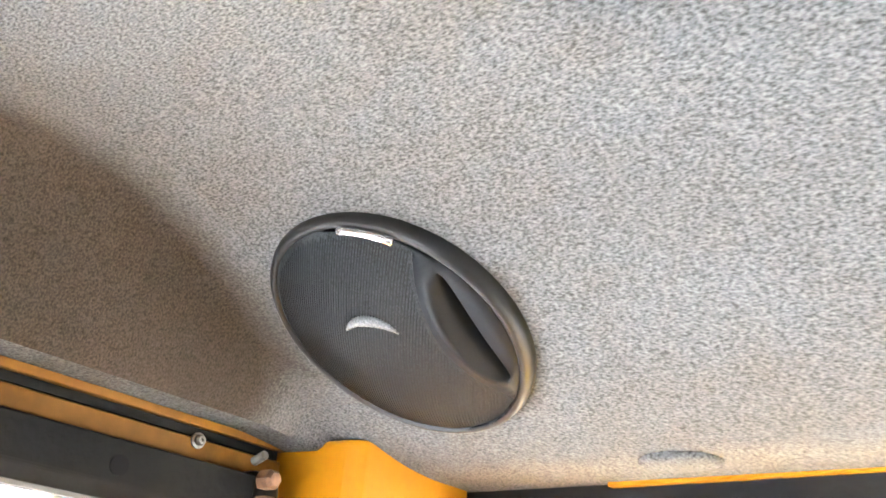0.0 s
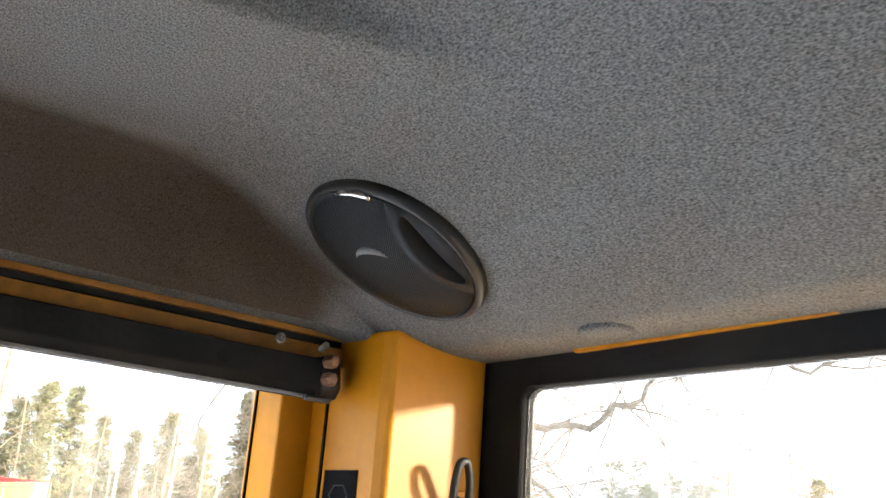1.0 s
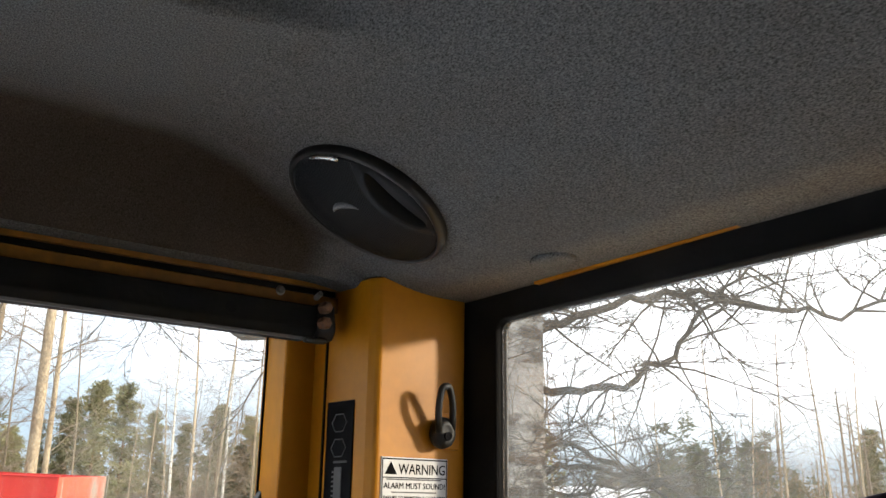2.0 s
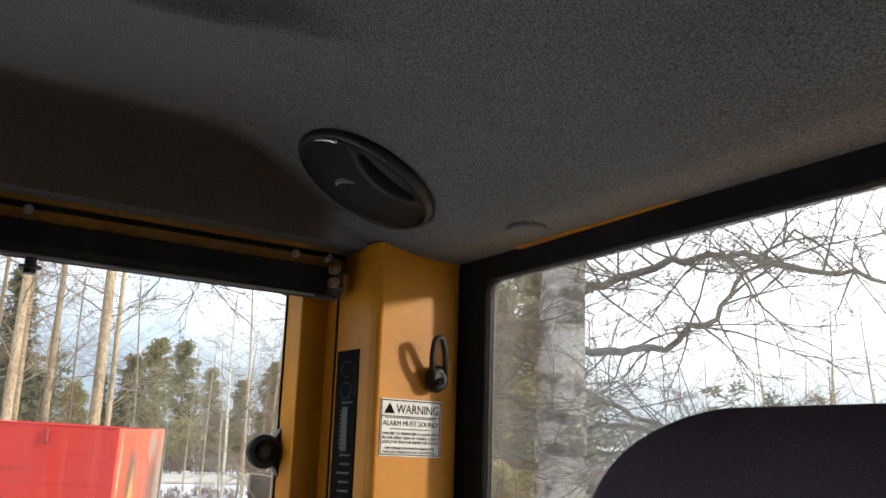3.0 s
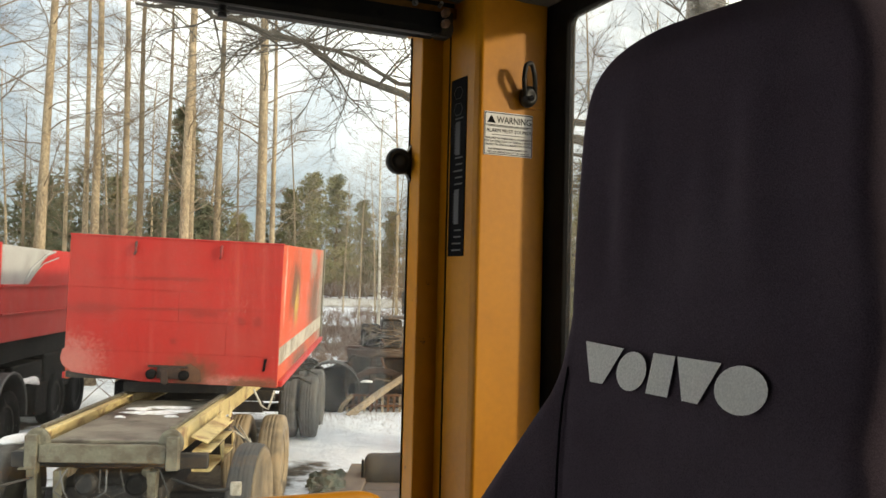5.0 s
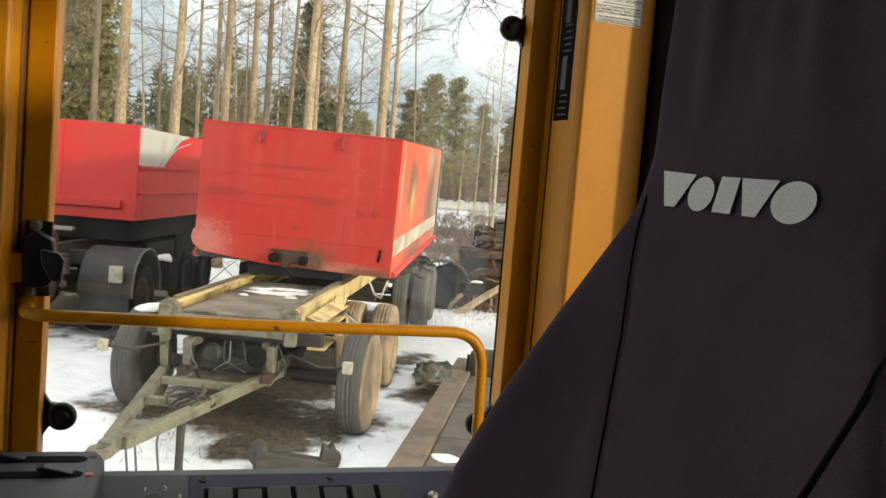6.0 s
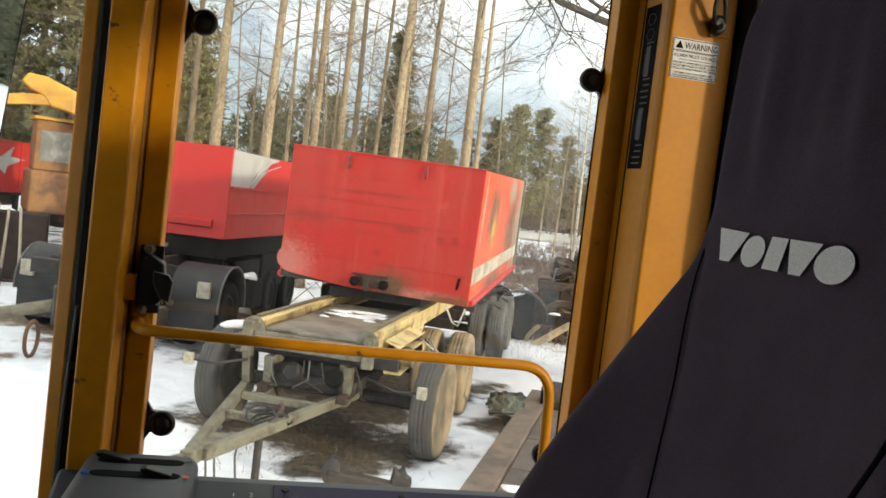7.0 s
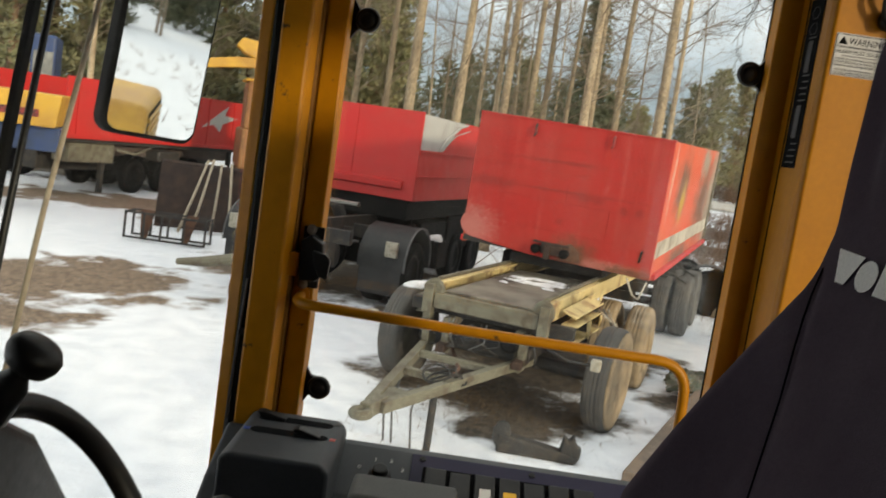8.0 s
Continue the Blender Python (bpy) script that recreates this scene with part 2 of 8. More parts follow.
M_BLUEDOT = material("blue_mark", (0.03, 0.10, 0.45), 0.5)
M_REDDOT = material("red_mark", (0.55, 0.05, 0.04), 0.5)
M_AMBER = material("amber_switch", (0.75, 0.42, 0.02), 0.45)
M_GREENMARK = material("green_mark", (0.08, 0.35, 0.22), 0.5)
M_RED = material("worn_red_paint", (0.50, 0.016, 0.014), 0.55, second=(0.44, 0.030, 0.022), mix_scale=1.6, mix_lo=0.42, mix_hi=0.72, bump=0.15, bump_scale=14, fine=0.10, fine_scale=40, rough_vary=0.15)
M_STRIPE = material("cream_stripe_paint", (0.50, 0.46, 0.37), 0.5, second=(0.22, 0.18, 0.13), mix_scale=2.6, fine=0.1, fine_scale=50)
M_DARKMARK = material("dark_scorch", (0.06, 0.03, 0.025), 0.75, second=(0.30, 0.03, 0.03), mix_scale=14, mix_lo=0.42, mix_hi=0.6)
M_BEAM = material("faded_yellow_steel", (0.60, 0.47, 0.22), 0.65, second=(0.24, 0.13, 0.06), mix_scale=4.0, mix_lo=0.50, mix_hi=0.66, bump=0.3, bump_scale=30, fine=0.25, fine_scale=40, rough_vary=0.1)
M_GREENGREY = material("grey_green_frame_paint", (0.150, 0.140, 0.100), 0.7, second=(0.085, 0.066, 0.043), mix_scale=6, bump=0.2, bump_scale=40, fine=0.25, fine_scale=70)
M_DECK = material("grimy_deck_plate", (0.20, 0.18, 0.14), 0.7, second=(0.055, 0.043, 0.035), mix_scale=2.5, bump=0.2, bump_scale=25, fine=0.25, fine_scale=50)
M_CHASSIS = material("dirty_black_chassis", (0.021, 0.020, 0.019), 0.7, second=(0.048, 0.038, 0.029), mix_scale=8, bump=0.2, bump_scale=40, fine=0.2, fine_scale=60)
M_RUST = material("rusty_iron", (0.13, 0.060, 0.032), 0.85, second=(0.060, 0.035, 0.028), mix_scale=6, bump=0.4, bump_scale=50, fine=0.25, fine_scale=90)
M_RUSTPLATE = material("rusty_brown_plate", (0.11, 0.082, 0.066), 0.75, second=(0.062, 0.048, 0.042), mix_scale=3.5, bump=0.25, bump_scale=40, fine=0.2, fine_scale=60)
M_TYRE = material("muddy_tyre", (0.062, 0.060, 0.057), 0.85, second=(0.115, 0.100, 0.082), mix_scale=5.0, mix_lo=0.40, mix_hi=0.75, bump=0.3, bump_scale=60, fine=0.2, fine_scale=80)
M_WOOD = material("weathered_wood", (0.30, 0.23, 0.15), 0.8, second=(0.17, 0.13, 0.09), mix_scale=7, bump=0.3, bump_scale=50, fine=0.2, fine_scale=70, stretch=(1, 1, 0.25), vary=0.15)
M_GREENTARP = material("grey_tarpaulin", (0.42, 0.42, 0.40), 0.6, second=(0.32, 0.31, 0.29), mix_scale=2, bump=0.3, bump_scale=6)
M_EXC = material("old_yellow_machine_paint", (0.58, 0.33, 0.035), 0.5, second=(0.40, 0.20, 0.03), mix_scale=1.4, bump=0.1, bump_scale=20, fine=0.12, fine_scale=30)
M_ORANGE_RUST = material("rusty_orange_panel", (0.26, 0.125, 0.045), 0.7, second=(0.12, 0.06, 0.035), mix_scale=2.2, fine=0.15, fine_scale=30)
M_BLUE = material("faded_blue_paint", (0.022, 0.050, 0.14), 0.5, second=(0.03, 0.045, 0.08), mix_scale=2, fine=0.1, fine_scale=30)
M_DARKGLASS = material("dark_cab_glass", (0.16, 0.17, 0.16), 0.15, second=(0.30, 0.31, 0.29), mix_scale=3)
M_LAMP = material("lamp_lens", (0.38, 0.35, 0.28), 0.4, second=(0.25, 0.22, 0.16), mix_scale=20)
M_CABLE = material("grey_cable", (0.10, 0.10, 0.10), 0.6)
M_FLOOR = material("rubber_floor_mat", (0.02, 0.02, 0.02), 0.8, second=(0.05, 0.045, 0.04), mix_scale=8, bump=0.4, bump_scale=200)
M_BIRCH = material("birch_bark", (0.35, 0.272, 0.175), 0.85, second=(0.15, 0.100, 0.062), mix_scale=1.6, mix_lo=0.48, mix_hi=0.72, bump=0.5, bump_scale=14, fine=0.40, fine_scale=22, stretch=(1, 1, 0.5), vary=0.4)
M_PINEBARK = material("pine_bark", (0.23, 0.135, 0.075), 0.9, second=(0.12, 0.085, 0.06), mix_scale=4, bump=0.6, bump_scale=14, fine=0.25, fine_scale=30, vary=0.2)
M_BIGBARK = material("old_birch_bark", (0.36, 0.335, 0.30), 0.9, second=(0.085, 0.075, 0.065), mix_scale=3.0, mix_lo=0.46, mix_hi=0.60, bump=0.8, bump_scale=9, fine=0.25, fine_scale=30, stretch=(1, 1, 2.2))
M_LIMB = material("grey_limb_bark", (0.105, 0.092, 0.075), 0.9, second=(0.06, 0.052, 0.04), mix_scale=6, fine=0.3, fine_scale=40)
M_TWIG = material("brown_twigs", (0.19, 0.143, 0.098), 0.9, second=(0.25, 0.195, 0.135), mix_scale=3)
M_NEEDLE = material("pine_needles", (0.19, 0.185, 0.085), 0.75, second=(0.25, 0.215, 0.10), mix_scale=0.8, vary=0.25)
M_SPRUCE = material("spruce_needles", (0.075, 0.085, 0.042), 0.75, second=(0.125, 0.115, 0.055), mix_scale=0.8, vary=0.25)
M_DRYGRASS = material("dry_grass", (0.16, 0.108, 0.060), 0.9, second=(0.09, 0.062, 0.038), mix_scale=6, vary=0.2)
# tan of dried mud, made paler to hold the sunlight on these tyres
M_TYRE_TAN = material("sunlit_muddy_tyre", (0.29, 0.215, 0.132), 0.9, second=(0.11, 0.085, 0.06), mix_scale=3.0, mix_lo=0.46, mix_hi=0.68, bump=0.4, bump_scale=50, fine=0.25, fine_scale=70)
M_EDGEBEAM = material("worn_brown_beam", (0.16, 0.118, 0.088), 0.8, second=(0.095, 0.072, 0.058), mix_scale=5, bump=0.3, bump_scale=40, fine=0.25, fine_scale=70)
M_WHITEBARK = material("white_birch_bark", (0.62, 0.58, 0.50), 0.8, second=(0.10, 0.09, 0.08), mix_scale=7.0, mix_lo=0.56, mix_hi=0.66, bump=0.4, bump_scale=14, fine=0.2, fine_scale=25, stretch=(1, 1, 1.6))
M_YELLOW_WORN = material("chipped_yellow_paint", (0.465, 0.185, 0.004), 0.42, second=(0.085, 0.045, 0.018), mix_scale=38, mix_lo=0.645, mix_hi=0.70, bump=0.05, bump_scale=250, fine=0.08, fine_scale=40, spec=0.3)
# darker, browner yellow for the door header, its ledge and the rabbet
M_YELLOW_DARK = material("dark_yellow_paint", (0.17, 0.072, 0.010), 0.6, second=(0.30, 0.125, 0.008), mix_scale=9, mix_lo=0.52, mix_hi=0.70, fine=0.15, fine_scale=90, spec=0.2)
M_BOLT = material("coppery_bolt_rust", (0.19, 0.095, 0.045), 0.65, second=(0.09, 0.045, 0.028), mix_scale=90, fine=0.2, fine_scale=300)
M_GUARD = material("dusty_black_plastic", (0.009, 0.010, 0.011), 0.6, second=(0.022, 0.021, 0.020), mix_scale=4, bump=0.1, bump_scale=40, fine=0.2, fine_scale=60)
M_GLINT = material("dull_cone_glint", (0.11, 0.114, 0.118), 0.5, fine=0.5, fine_scale=900)
M_OLDIRON = material("dark_rusty_iron", (0.030, 0.018, 0.014), 0.8, second=(0.060, 0.033, 0.021), mix_scale=5, bump=0.3, bump_scale=40, fine=0.25, fine_scale=60)
M_POLE = material("bleached_pole_wood", (0.42, 0.35, 0.26), 0.85, second=(0.28, 0.22, 0.16), mix_scale=7, fine=0.2, fine_scale=50)
M_GREENSHEET = material("dark_green_sheet", (0.045, 0.055, 0.035), 0.5, second=(0.09, 0.07, 0.05), mix_scale=6)
M_GROUND_SNOW = material("thin_snow", (0.82, 0.82, 0.83), 0.75, second=(0.62, 0.60, 0.57), mix_scale=8, bump=0.4, bump_scale=30)
M_HOUSE = material("faded_red_board", (0.26, 0.055, 0.040), 0.8, second=(0.20, 0.045, 0.035), mix_scale=2, fine=0.15, fine_scale=8, stretch=(4, 4, 0.5))
M_ROAD = material("packed_snow_gravel", (0.40, 0.37, 0.33), 0.85, second=(0.27, 0.245, 0.21), mix_scale=0.25, bump=0.3, bump_scale=6, fine=0.25, fine_scale=3, stretch=(0.3, 1, 1))
M_SHRUB = material("bare_shrub_twigs", (0.15, 0.085, 0.06), 0.9, second=(0.22, 0.15, 0.10), mix_scale=1)



def stained(name, base, second, layers, place, turn):
    """Worn paint with soft stains laid out in a thing's own frame: each layer is a colour, a grain size, an edge softness and ellipses (across, back, up, three half sizes)."""
    m = bpy.data.materials.new(name)
    m.use_nodes = True
    n, l = m.node_tree.nodes, m.node_tree.links
    p = n["Principled BSDF"]
    p.inputs["Roughness"].default_value = 0.6
    p.inputs["Specular IOR Level"].default_value = 0.25
    co = n.new("ShaderNodeTexCoord")
    lay = n.new("ShaderNodeMapping")
    lay.vector_type = "TEXTURE"
    lay.inputs["Location"].default_value = place
    lay.inputs["Rotation"].default_value = (0, 0, turn)
    l.new(co.outputs["Object"], lay.inputs["Vector"])

    def noise_of(scale, stretch=(1, 1, 1), detail=8.0):
        mp = n.new("ShaderNodeMapping")
        mp.inputs["Scale"].default_value = stretch
        l.new(lay.outputs["Vector"], mp.inputs["Vector"])
        t = n.new("ShaderNodeTexNoise")
        t.inputs["Scale"].default_value = scale
        t.inputs["Detail"].default_value = detail
        t.inputs["Roughness"].default_value = 0.65
        l.new(mp.outputs["Vector"], t.inputs["Vector"])
        return t.outputs["Fac"]

    def ranged(v, lo, hi, top=1.0):
        r = n.new("ShaderNodeMapRange")
        r.inputs["From Min"].default_value, r.inputs["From Max"].default_value, r.inputs["To Max"].default_value = lo, hi, top
        l.new(v, r.inputs["Value"])
        return r.outputs["Result"]

    def mixed(fac, x, colour):
        k = n.new("ShaderNodeMix")
        k.data_type = "RGBA"
        l.new(fac, k.inputs["Factor"])
        l.new(x, k.inputs["A"])
        k.inputs["B"].default_value = (*colour, 1)
        return k.outputs["Result"]

    def sums(op, x, y):
        k = n.new("ShaderNodeMath")
        k.operation = op
        for sock, v in zip(k.inputs, (x, y)):
            if isinstance(v, (int, float)):
                sock.default_value = v
            else:
                l.new(v, sock)
        return k.outputs[0]

    rgb = n.new("ShaderNodeRGB")
    rgb.outputs[0].default_value = (*base, 1)
    out = mixed(ranged(noise_of(1.3), 0.42, 0.70, 0.8), rgb.outputs[0], second)
    # runs of weather down the sheet
    out = mixed(ranged(noise_of(1.0, (7, 7, 0.5)), 0.52, 0.72, 0.30), out, tuple(0.55 * v for v in base))
    out = mixed(ranged(noise_of(1.0, (11, 11, 0.35)), 0.56, 0.74, 0.10), out, (0.62, 0.30, 0.24))
    for colour, scale, wob, strength, spots in layers:
        total = None
        for cx, cy, cz, rx, ry, rz in spots:
            mp = n.new("ShaderNodeMapping")
            mp.vector_type = "TEXTURE"
            mp.inputs["Location"].default_value = (cx, cy, cz)
            mp.inputs["Scale"].default_value = (rx, ry, rz)
            l.new(lay.outputs["Vector"], mp.inputs["Vector"])
            ln = n.new("ShaderNodeVectorMath")
            ln.operation = "LENGTH"
            l.new(mp.outputs["Vector"], ln.inputs[0])
            f = sums("SUBTRACT", 1.0, ln.outputs["Value"])
            total = f if total is None else sums("MAXIMUM", total, f)
        total = sums("MAXIMUM", total, -1.0)
        grain = sums("MULTIPLY", sums("SUBTRACT", noise_of(scale), 0.5), wob)
        out = mixed(ranged(sums("ADD", total, grain), 0.0, 0.7, strength), out, colour)
    fine = n.new("ShaderNodeMix")
    fine.data_type, fine.blend_type = "RGBA", "MULTIPLY"
    fine.inputs["Factor"].default_value = 1.0
    l.new(out, fine.inputs["A"])
    g = n.new("ShaderNodeMapRange")
    g.inputs["From Min"].default_value, g.inputs["From Max"].default_value, g.inputs["To Min"].default_value, g.inputs["To Max"].default_value = 0.3, 0.7, 0.88, 1.1
    l.new(noise_of(45.0), g.inputs["Value"])
    l.new(g.outputs["Result"], fine.inputs["B"])
    l.new(fine.outputs["Result"], p.inputs["Base Color"])
    b = n.new("ShaderNodeBump")
    b.inputs["Strength"].default_value, b.inputs["Distance"].default_value = 0.25, 0.03
    l.new(noise_of(5.0), b.inputs["Height"])
    l.new(b.outputs["Normal"], p.inputs["Normal"])
    return m


W = 1000.0
Z0 = 1.51
M_RED_FRONT = stained("scuffed_red_front_paint", (0.43, 0.026, 0.020), (0.37, 0.045, 0.032), [
    ((0.13, 0.024, 0.018), 9.0, 1.6, 0.40, [(-0.95, 0, Z0 + 0.88, 0.50, W, 0.09), (0.36, 0, Z0 + 0.84, 0.30, W, 0.08), (-0.10, 0, Z0 + 1.24, 1.0, W, 0.035), (0.1, 0, Z0 + 0.88, 1.3, W, 0.03), (1.01, 0, Z0 + 0.76, 0.08, W, 0.09), (0.81, 0, Z0 + 0.76, 0.07, W, 0.08), (0.02, 0, Z0 + 0.5, 0.05, W, 0.06), (1.12, 0, Z0 + 0.28, 0.05, W, 0.13)]),
    ((0.60, 0.33, 0.27), 38.0, 2.2, 0.40, [(-1.15, 0, Z0 + 0.24, 0.45, W, 0.38), (0.6, 0, Z0 + 0.03, 0.7, W, 0.10)]),
    ((0.13, 0.060, 0.032), 10.0, 1.4, 0.85, [(0.24, 0, Z0 + 0.10, 0.40, W, 0.30), (0.95, 0, Z0 + 0.0, 0.5, W, 0.12)]),
], (0.770, 9.720, GROUND), -0.36)
# lighter, oranger red than the front: sunlight on the side mixed into the paint
M_RED_SIDE = stained("sunlit_red_side_paint", (0.57, 0.085, 0.035), (0.52, 0.14, 0.07), [
    ((0.10, 0.075, 0.05), 3.5, 2.0, 0.85, [(1.25, 1.55, Z0 + 1.15, W, 0.75, 0.62), (1.25, 4.6, Z0 + 0.9, W, 1.4, 0.9), (1.25, 2.6, Z0 + 0.1, W, 1.6, 0.3)]),
    ((0.52, 0.34, 0.06), 6.0, 1.6, 0.8, [(1.25, 1.75, Z0 + 0.92, W, 0.30, 0.36)]),
    ((0.27, 0.24, 0.19), 5.0, 1.6, 0.9, [(1.25, 6.0, Z0 + 0.9, W, 1.2, 1.6), (1.25, 4.2, Z0 + 1.6, W, 0.9, 0.35)]),
    ((0.55, 0.48, 0.38), 8.0, 2.0, 0.6, [(1.25, 0.35, Z0 + 1.2, W, 0.12, 0.6)]),
], (0.770, 9.720, GROUND), -0.36)


def ground_material():
    """Old snow with bare patches of dirt and leaf litter, whose places are given as soft-edged ellipses in the plan."""
    m = bpy.data.materials.new("snow_and_bare_ground")
    m.use_nodes = True
    n, l = m.node_tree.nodes, m.node_tree.links
    p = n["Principled BSDF"]
    co = n.new("ShaderNodeTexCoord")
    big = n.new("ShaderNodeTexNoise")
    big.inputs["Scale"].default_value = 1.1
    big.inputs["Detail"].default_value = 9
    big.inputs["Roughness"].default_value = 0.62
    l.new(co.outputs["Object"], big.inputs["Vector"])

    def math_node(op, a, b):
        k = n.new("ShaderNodeMath")
        k.operation = op
        for sock, v in zip(k.inputs, (a, b)):
            if isinstance(v, (int, float)):
                sock.default_value = v
            else:
                l.new(v, sock)
        return k.outputs[0]

    def inside(patches):
        """How deep a point lies inside the nearest patch: 1 in its middle, 0 on its edge."""
        deepest = None
        for cx, cy, rx, ry, turn in patches:
            mp = n.new("ShaderNodeMapping")
            mp.vector_type = "TEXTURE"
            mp.inputs["Location"].default_value = (cx, cy, 0)
            mp.inputs["Rotation"].default_value = (0, 0, radians(turn))
            mp.inputs["Scale"].default_value = (rx, ry, 1000)
            l.new(co.outputs["Object"], mp.inputs["Vector"])
            ln = n.new("ShaderNodeVectorMath")
            ln.operation = "LENGTH"
            l.new(mp.outputs["Vector"], ln.inputs[0])
            f = math_node("SUBTRACT", 1.0, ln.outputs["Value"])
            deepest = f if deepest is None else math_node("MAXIMUM", deepest, f)
        return deepest

    total = math_node("MAXIMUM", inside(BARE), inside(SANDY))
    total = math_node("MAXIMUM", total, -0.75)
    wob = math_node("MULTIPLY", math_node("SUBTRACT", big.outputs["Fac"], 0.5), 3.0)
    mask = n.new("ShaderNodeMapRange")
    mask.inputs["From Min"].default_value, mask.inputs["From Max"].default_value = -0.05, 0.28
    l.new(math_node("ADD", total, wob), mask.inputs["Value"])
    dirt_n = n.new("ShaderNodeTexNoise")
    dirt_n.inputs["Scale"].default_value = 14
    dirt_n.inputs["Detail"].default_value = 8
    l.new(co.outputs["Object"], dirt_n.inputs["Vector"])
    ramp = n.new("ShaderNodeValToRGB")
    ramp.color_ramp.elements[0].position, ramp.color_ramp.elements[0].color = 0.35, (0.030, 0.023, 0.017, 1)
    ramp.color_ramp.elements[1].position, ramp.color_ramp.elements[1].color = 0.68, (0.125, 0.095, 0.066, 1)
    l.new(dirt_n.outputs["Fac"], ramp.inputs["Fac"])
    sand = n.new("ShaderNodeValToRGB")
    sand.color_ramp.elements[0].position, sand.color_ramp.elements[0].color = 0.35, (0.095, 0.062, 0.040, 1)
    sand.color_ramp.elements[1].position, sand.color_ramp.elements[1].color = 0.68, (0.26, 0.185, 0.125, 1)
    l.new(dirt_n.outputs["Fac"], sand.inputs["Fac"])
    soil = n.new("ShaderNodeMix")
    soil.data_type = "RGBA"
    where = n.new("ShaderNodeMapRange")
    where.inputs["From Min"].default_value, where.inputs["From Max"].default_value = -0.9, -0.4
    l.new(inside(SANDY), where.inputs["Value"])
    l.new(where.outputs["Result"], soil.inputs["Factor"])
    l.new(ramp.outputs["Color"], soil.inputs["A"])
    l.new(sand.outputs["Color"], soil.inputs["B"])
    snow_n = n.new("ShaderNodeTexNoise")
    snow_n.inputs["Scale"].default_value = 3.5
    snow_n.inputs["Detail"].default_value = 7
    l.new(co.outputs["Object"], snow_n.inputs["Vector"])
    sramp = n.new("ShaderNodeValToRGB")
    sramp.color_ramp.elements[0].position, sramp.color_ramp.elements[0].color = 0.30, (0.64, 0.67, 0.72, 1)
    sramp.color_ramp.elements[1].position, sramp.color_ramp.elements[1].color = 0.60, (0.79, 0.81, 0.85, 1)
    l.new(snow_n.outputs["Fac"], sramp.inputs["Fac"])
    mx = n.new("ShaderNodeMix")
    mx.data_type = "RGBA"
    l.new(mask.outputs["Result"], mx.inputs["Factor"])
    l.new(sramp.outputs["Color"], mx.inputs["A"])
    l.new(soil.outputs["Result"], mx.inputs["B"])
    l.new(mx.outputs["Result"], p.inputs["Base Color"])
    p.inputs["Roughness"].default_value = 0.8
    b = n.new("ShaderNodeBump")
    b.inputs["Strength"].default_value = 0.6
    b.inputs["Distance"].default_value = 0.06
    l.new(math_node("ADD", snow_n.outputs["Fac"], math_node("MULTIPLY", dirt_n.outputs["Fac"], 0.5)), b.inputs["Height"])
    l.new(b.outputs["Normal"], p.inputs["Normal"])
    return m


# bare patches: centre x, y, half sizes, turn in degrees
BARE = [
    (0.35, 8.4, 1.55, 1.35, -20), (1.0, 10.8, 1.7, 2.8, -20), (2.0, 14.0, 1.2, 3.0, -20), (0.3, 7.3, 0.8, 0.5, 10),
    (-2.6, 15.2, 2.2, 3.4, -20), (2.7, 9.3, 0.6, 0.7, 0),
    (6.4, 17.8, 1.7, 0.9, -15), (2.8, 7.6, 0.7, 0.9, -25), (14, 46, 12, 5, 10), (6, 34, 16, 3.5, 5), (-14, 30, 6, 4, 0),
]
# dry sandy patches where the yard has been driven
SANDY = [(-6.3, 11.2, 2.4, 1.8, 25), (-6.2, 8.7, 1.6, 0.9, 20), (-9.5, 21.5, 4.2, 2.0, 20)]
M_GROUND = ground_material()

# ---- mesh helpers ----


def part(name, bm, mat, parent=None, label="", smooth=False, bevel=0.0, seg=2):
    """Link a bmesh as one mesh object; with a parent it becomes a part of that thing, in world coordinates."""
    bmesh.ops.recalc_face_normals(bm, faces=bm.faces[:])
    me = bpy.data.meshes.new(name)
    bm.to_mesh(me)
    bm.free()
    me.materials.append(mat)
    ob = new(name, me)
    if smooth:
        me.shade_smooth()
    if bevel:
        md = ob.modifiers.new("bevel", "BEVEL")
        md.width, md.segments, md.limit_method, md.angle_limit = bevel, seg, "ANGLE", radians(35)
        md.harden_normals = False
    if parent is not None:
        ob.parent = parent
        ob.matrix_parent_inverse = world_of(parent).inverted()
    if label:
        tagged(ob, label)
    return ob


def world_of(ob):
    return ob.matrix_basis.copy() if ob.type == "EMPTY" else Matrix.Identity(4)


def thing(name, label, category, at=(0, 0, 0), group="", kind=""):
    e = new(name)
    e.empty_display_size = 0.1
    e.matrix_basis = Matrix.Translation(at)
    return tagged(e, label, category, group, kind)


def box(bm, x0, x1, y0, y1, z0, z1, m=None):
    v = [bm.verts.new((x, y, z)) for x in (x0, x1) for y in (y0, y1) for z in (z0, z1)]
    for f in ((0, 1, 3, 2), (4, 6, 7, 5), (0, 4, 5, 1), (2, 3, 7, 6), (0, 2, 6, 4), (1, 5, 7, 3)):
        bm.faces.new([v[i] for i in f])
    if m is not None:
        bmesh.ops.transform(bm, matrix=m, verts=v)
    return v


def boxm(*a, m=None):
    bm = bmesh.new()
    box(bm, *a, m=m)
    return bm


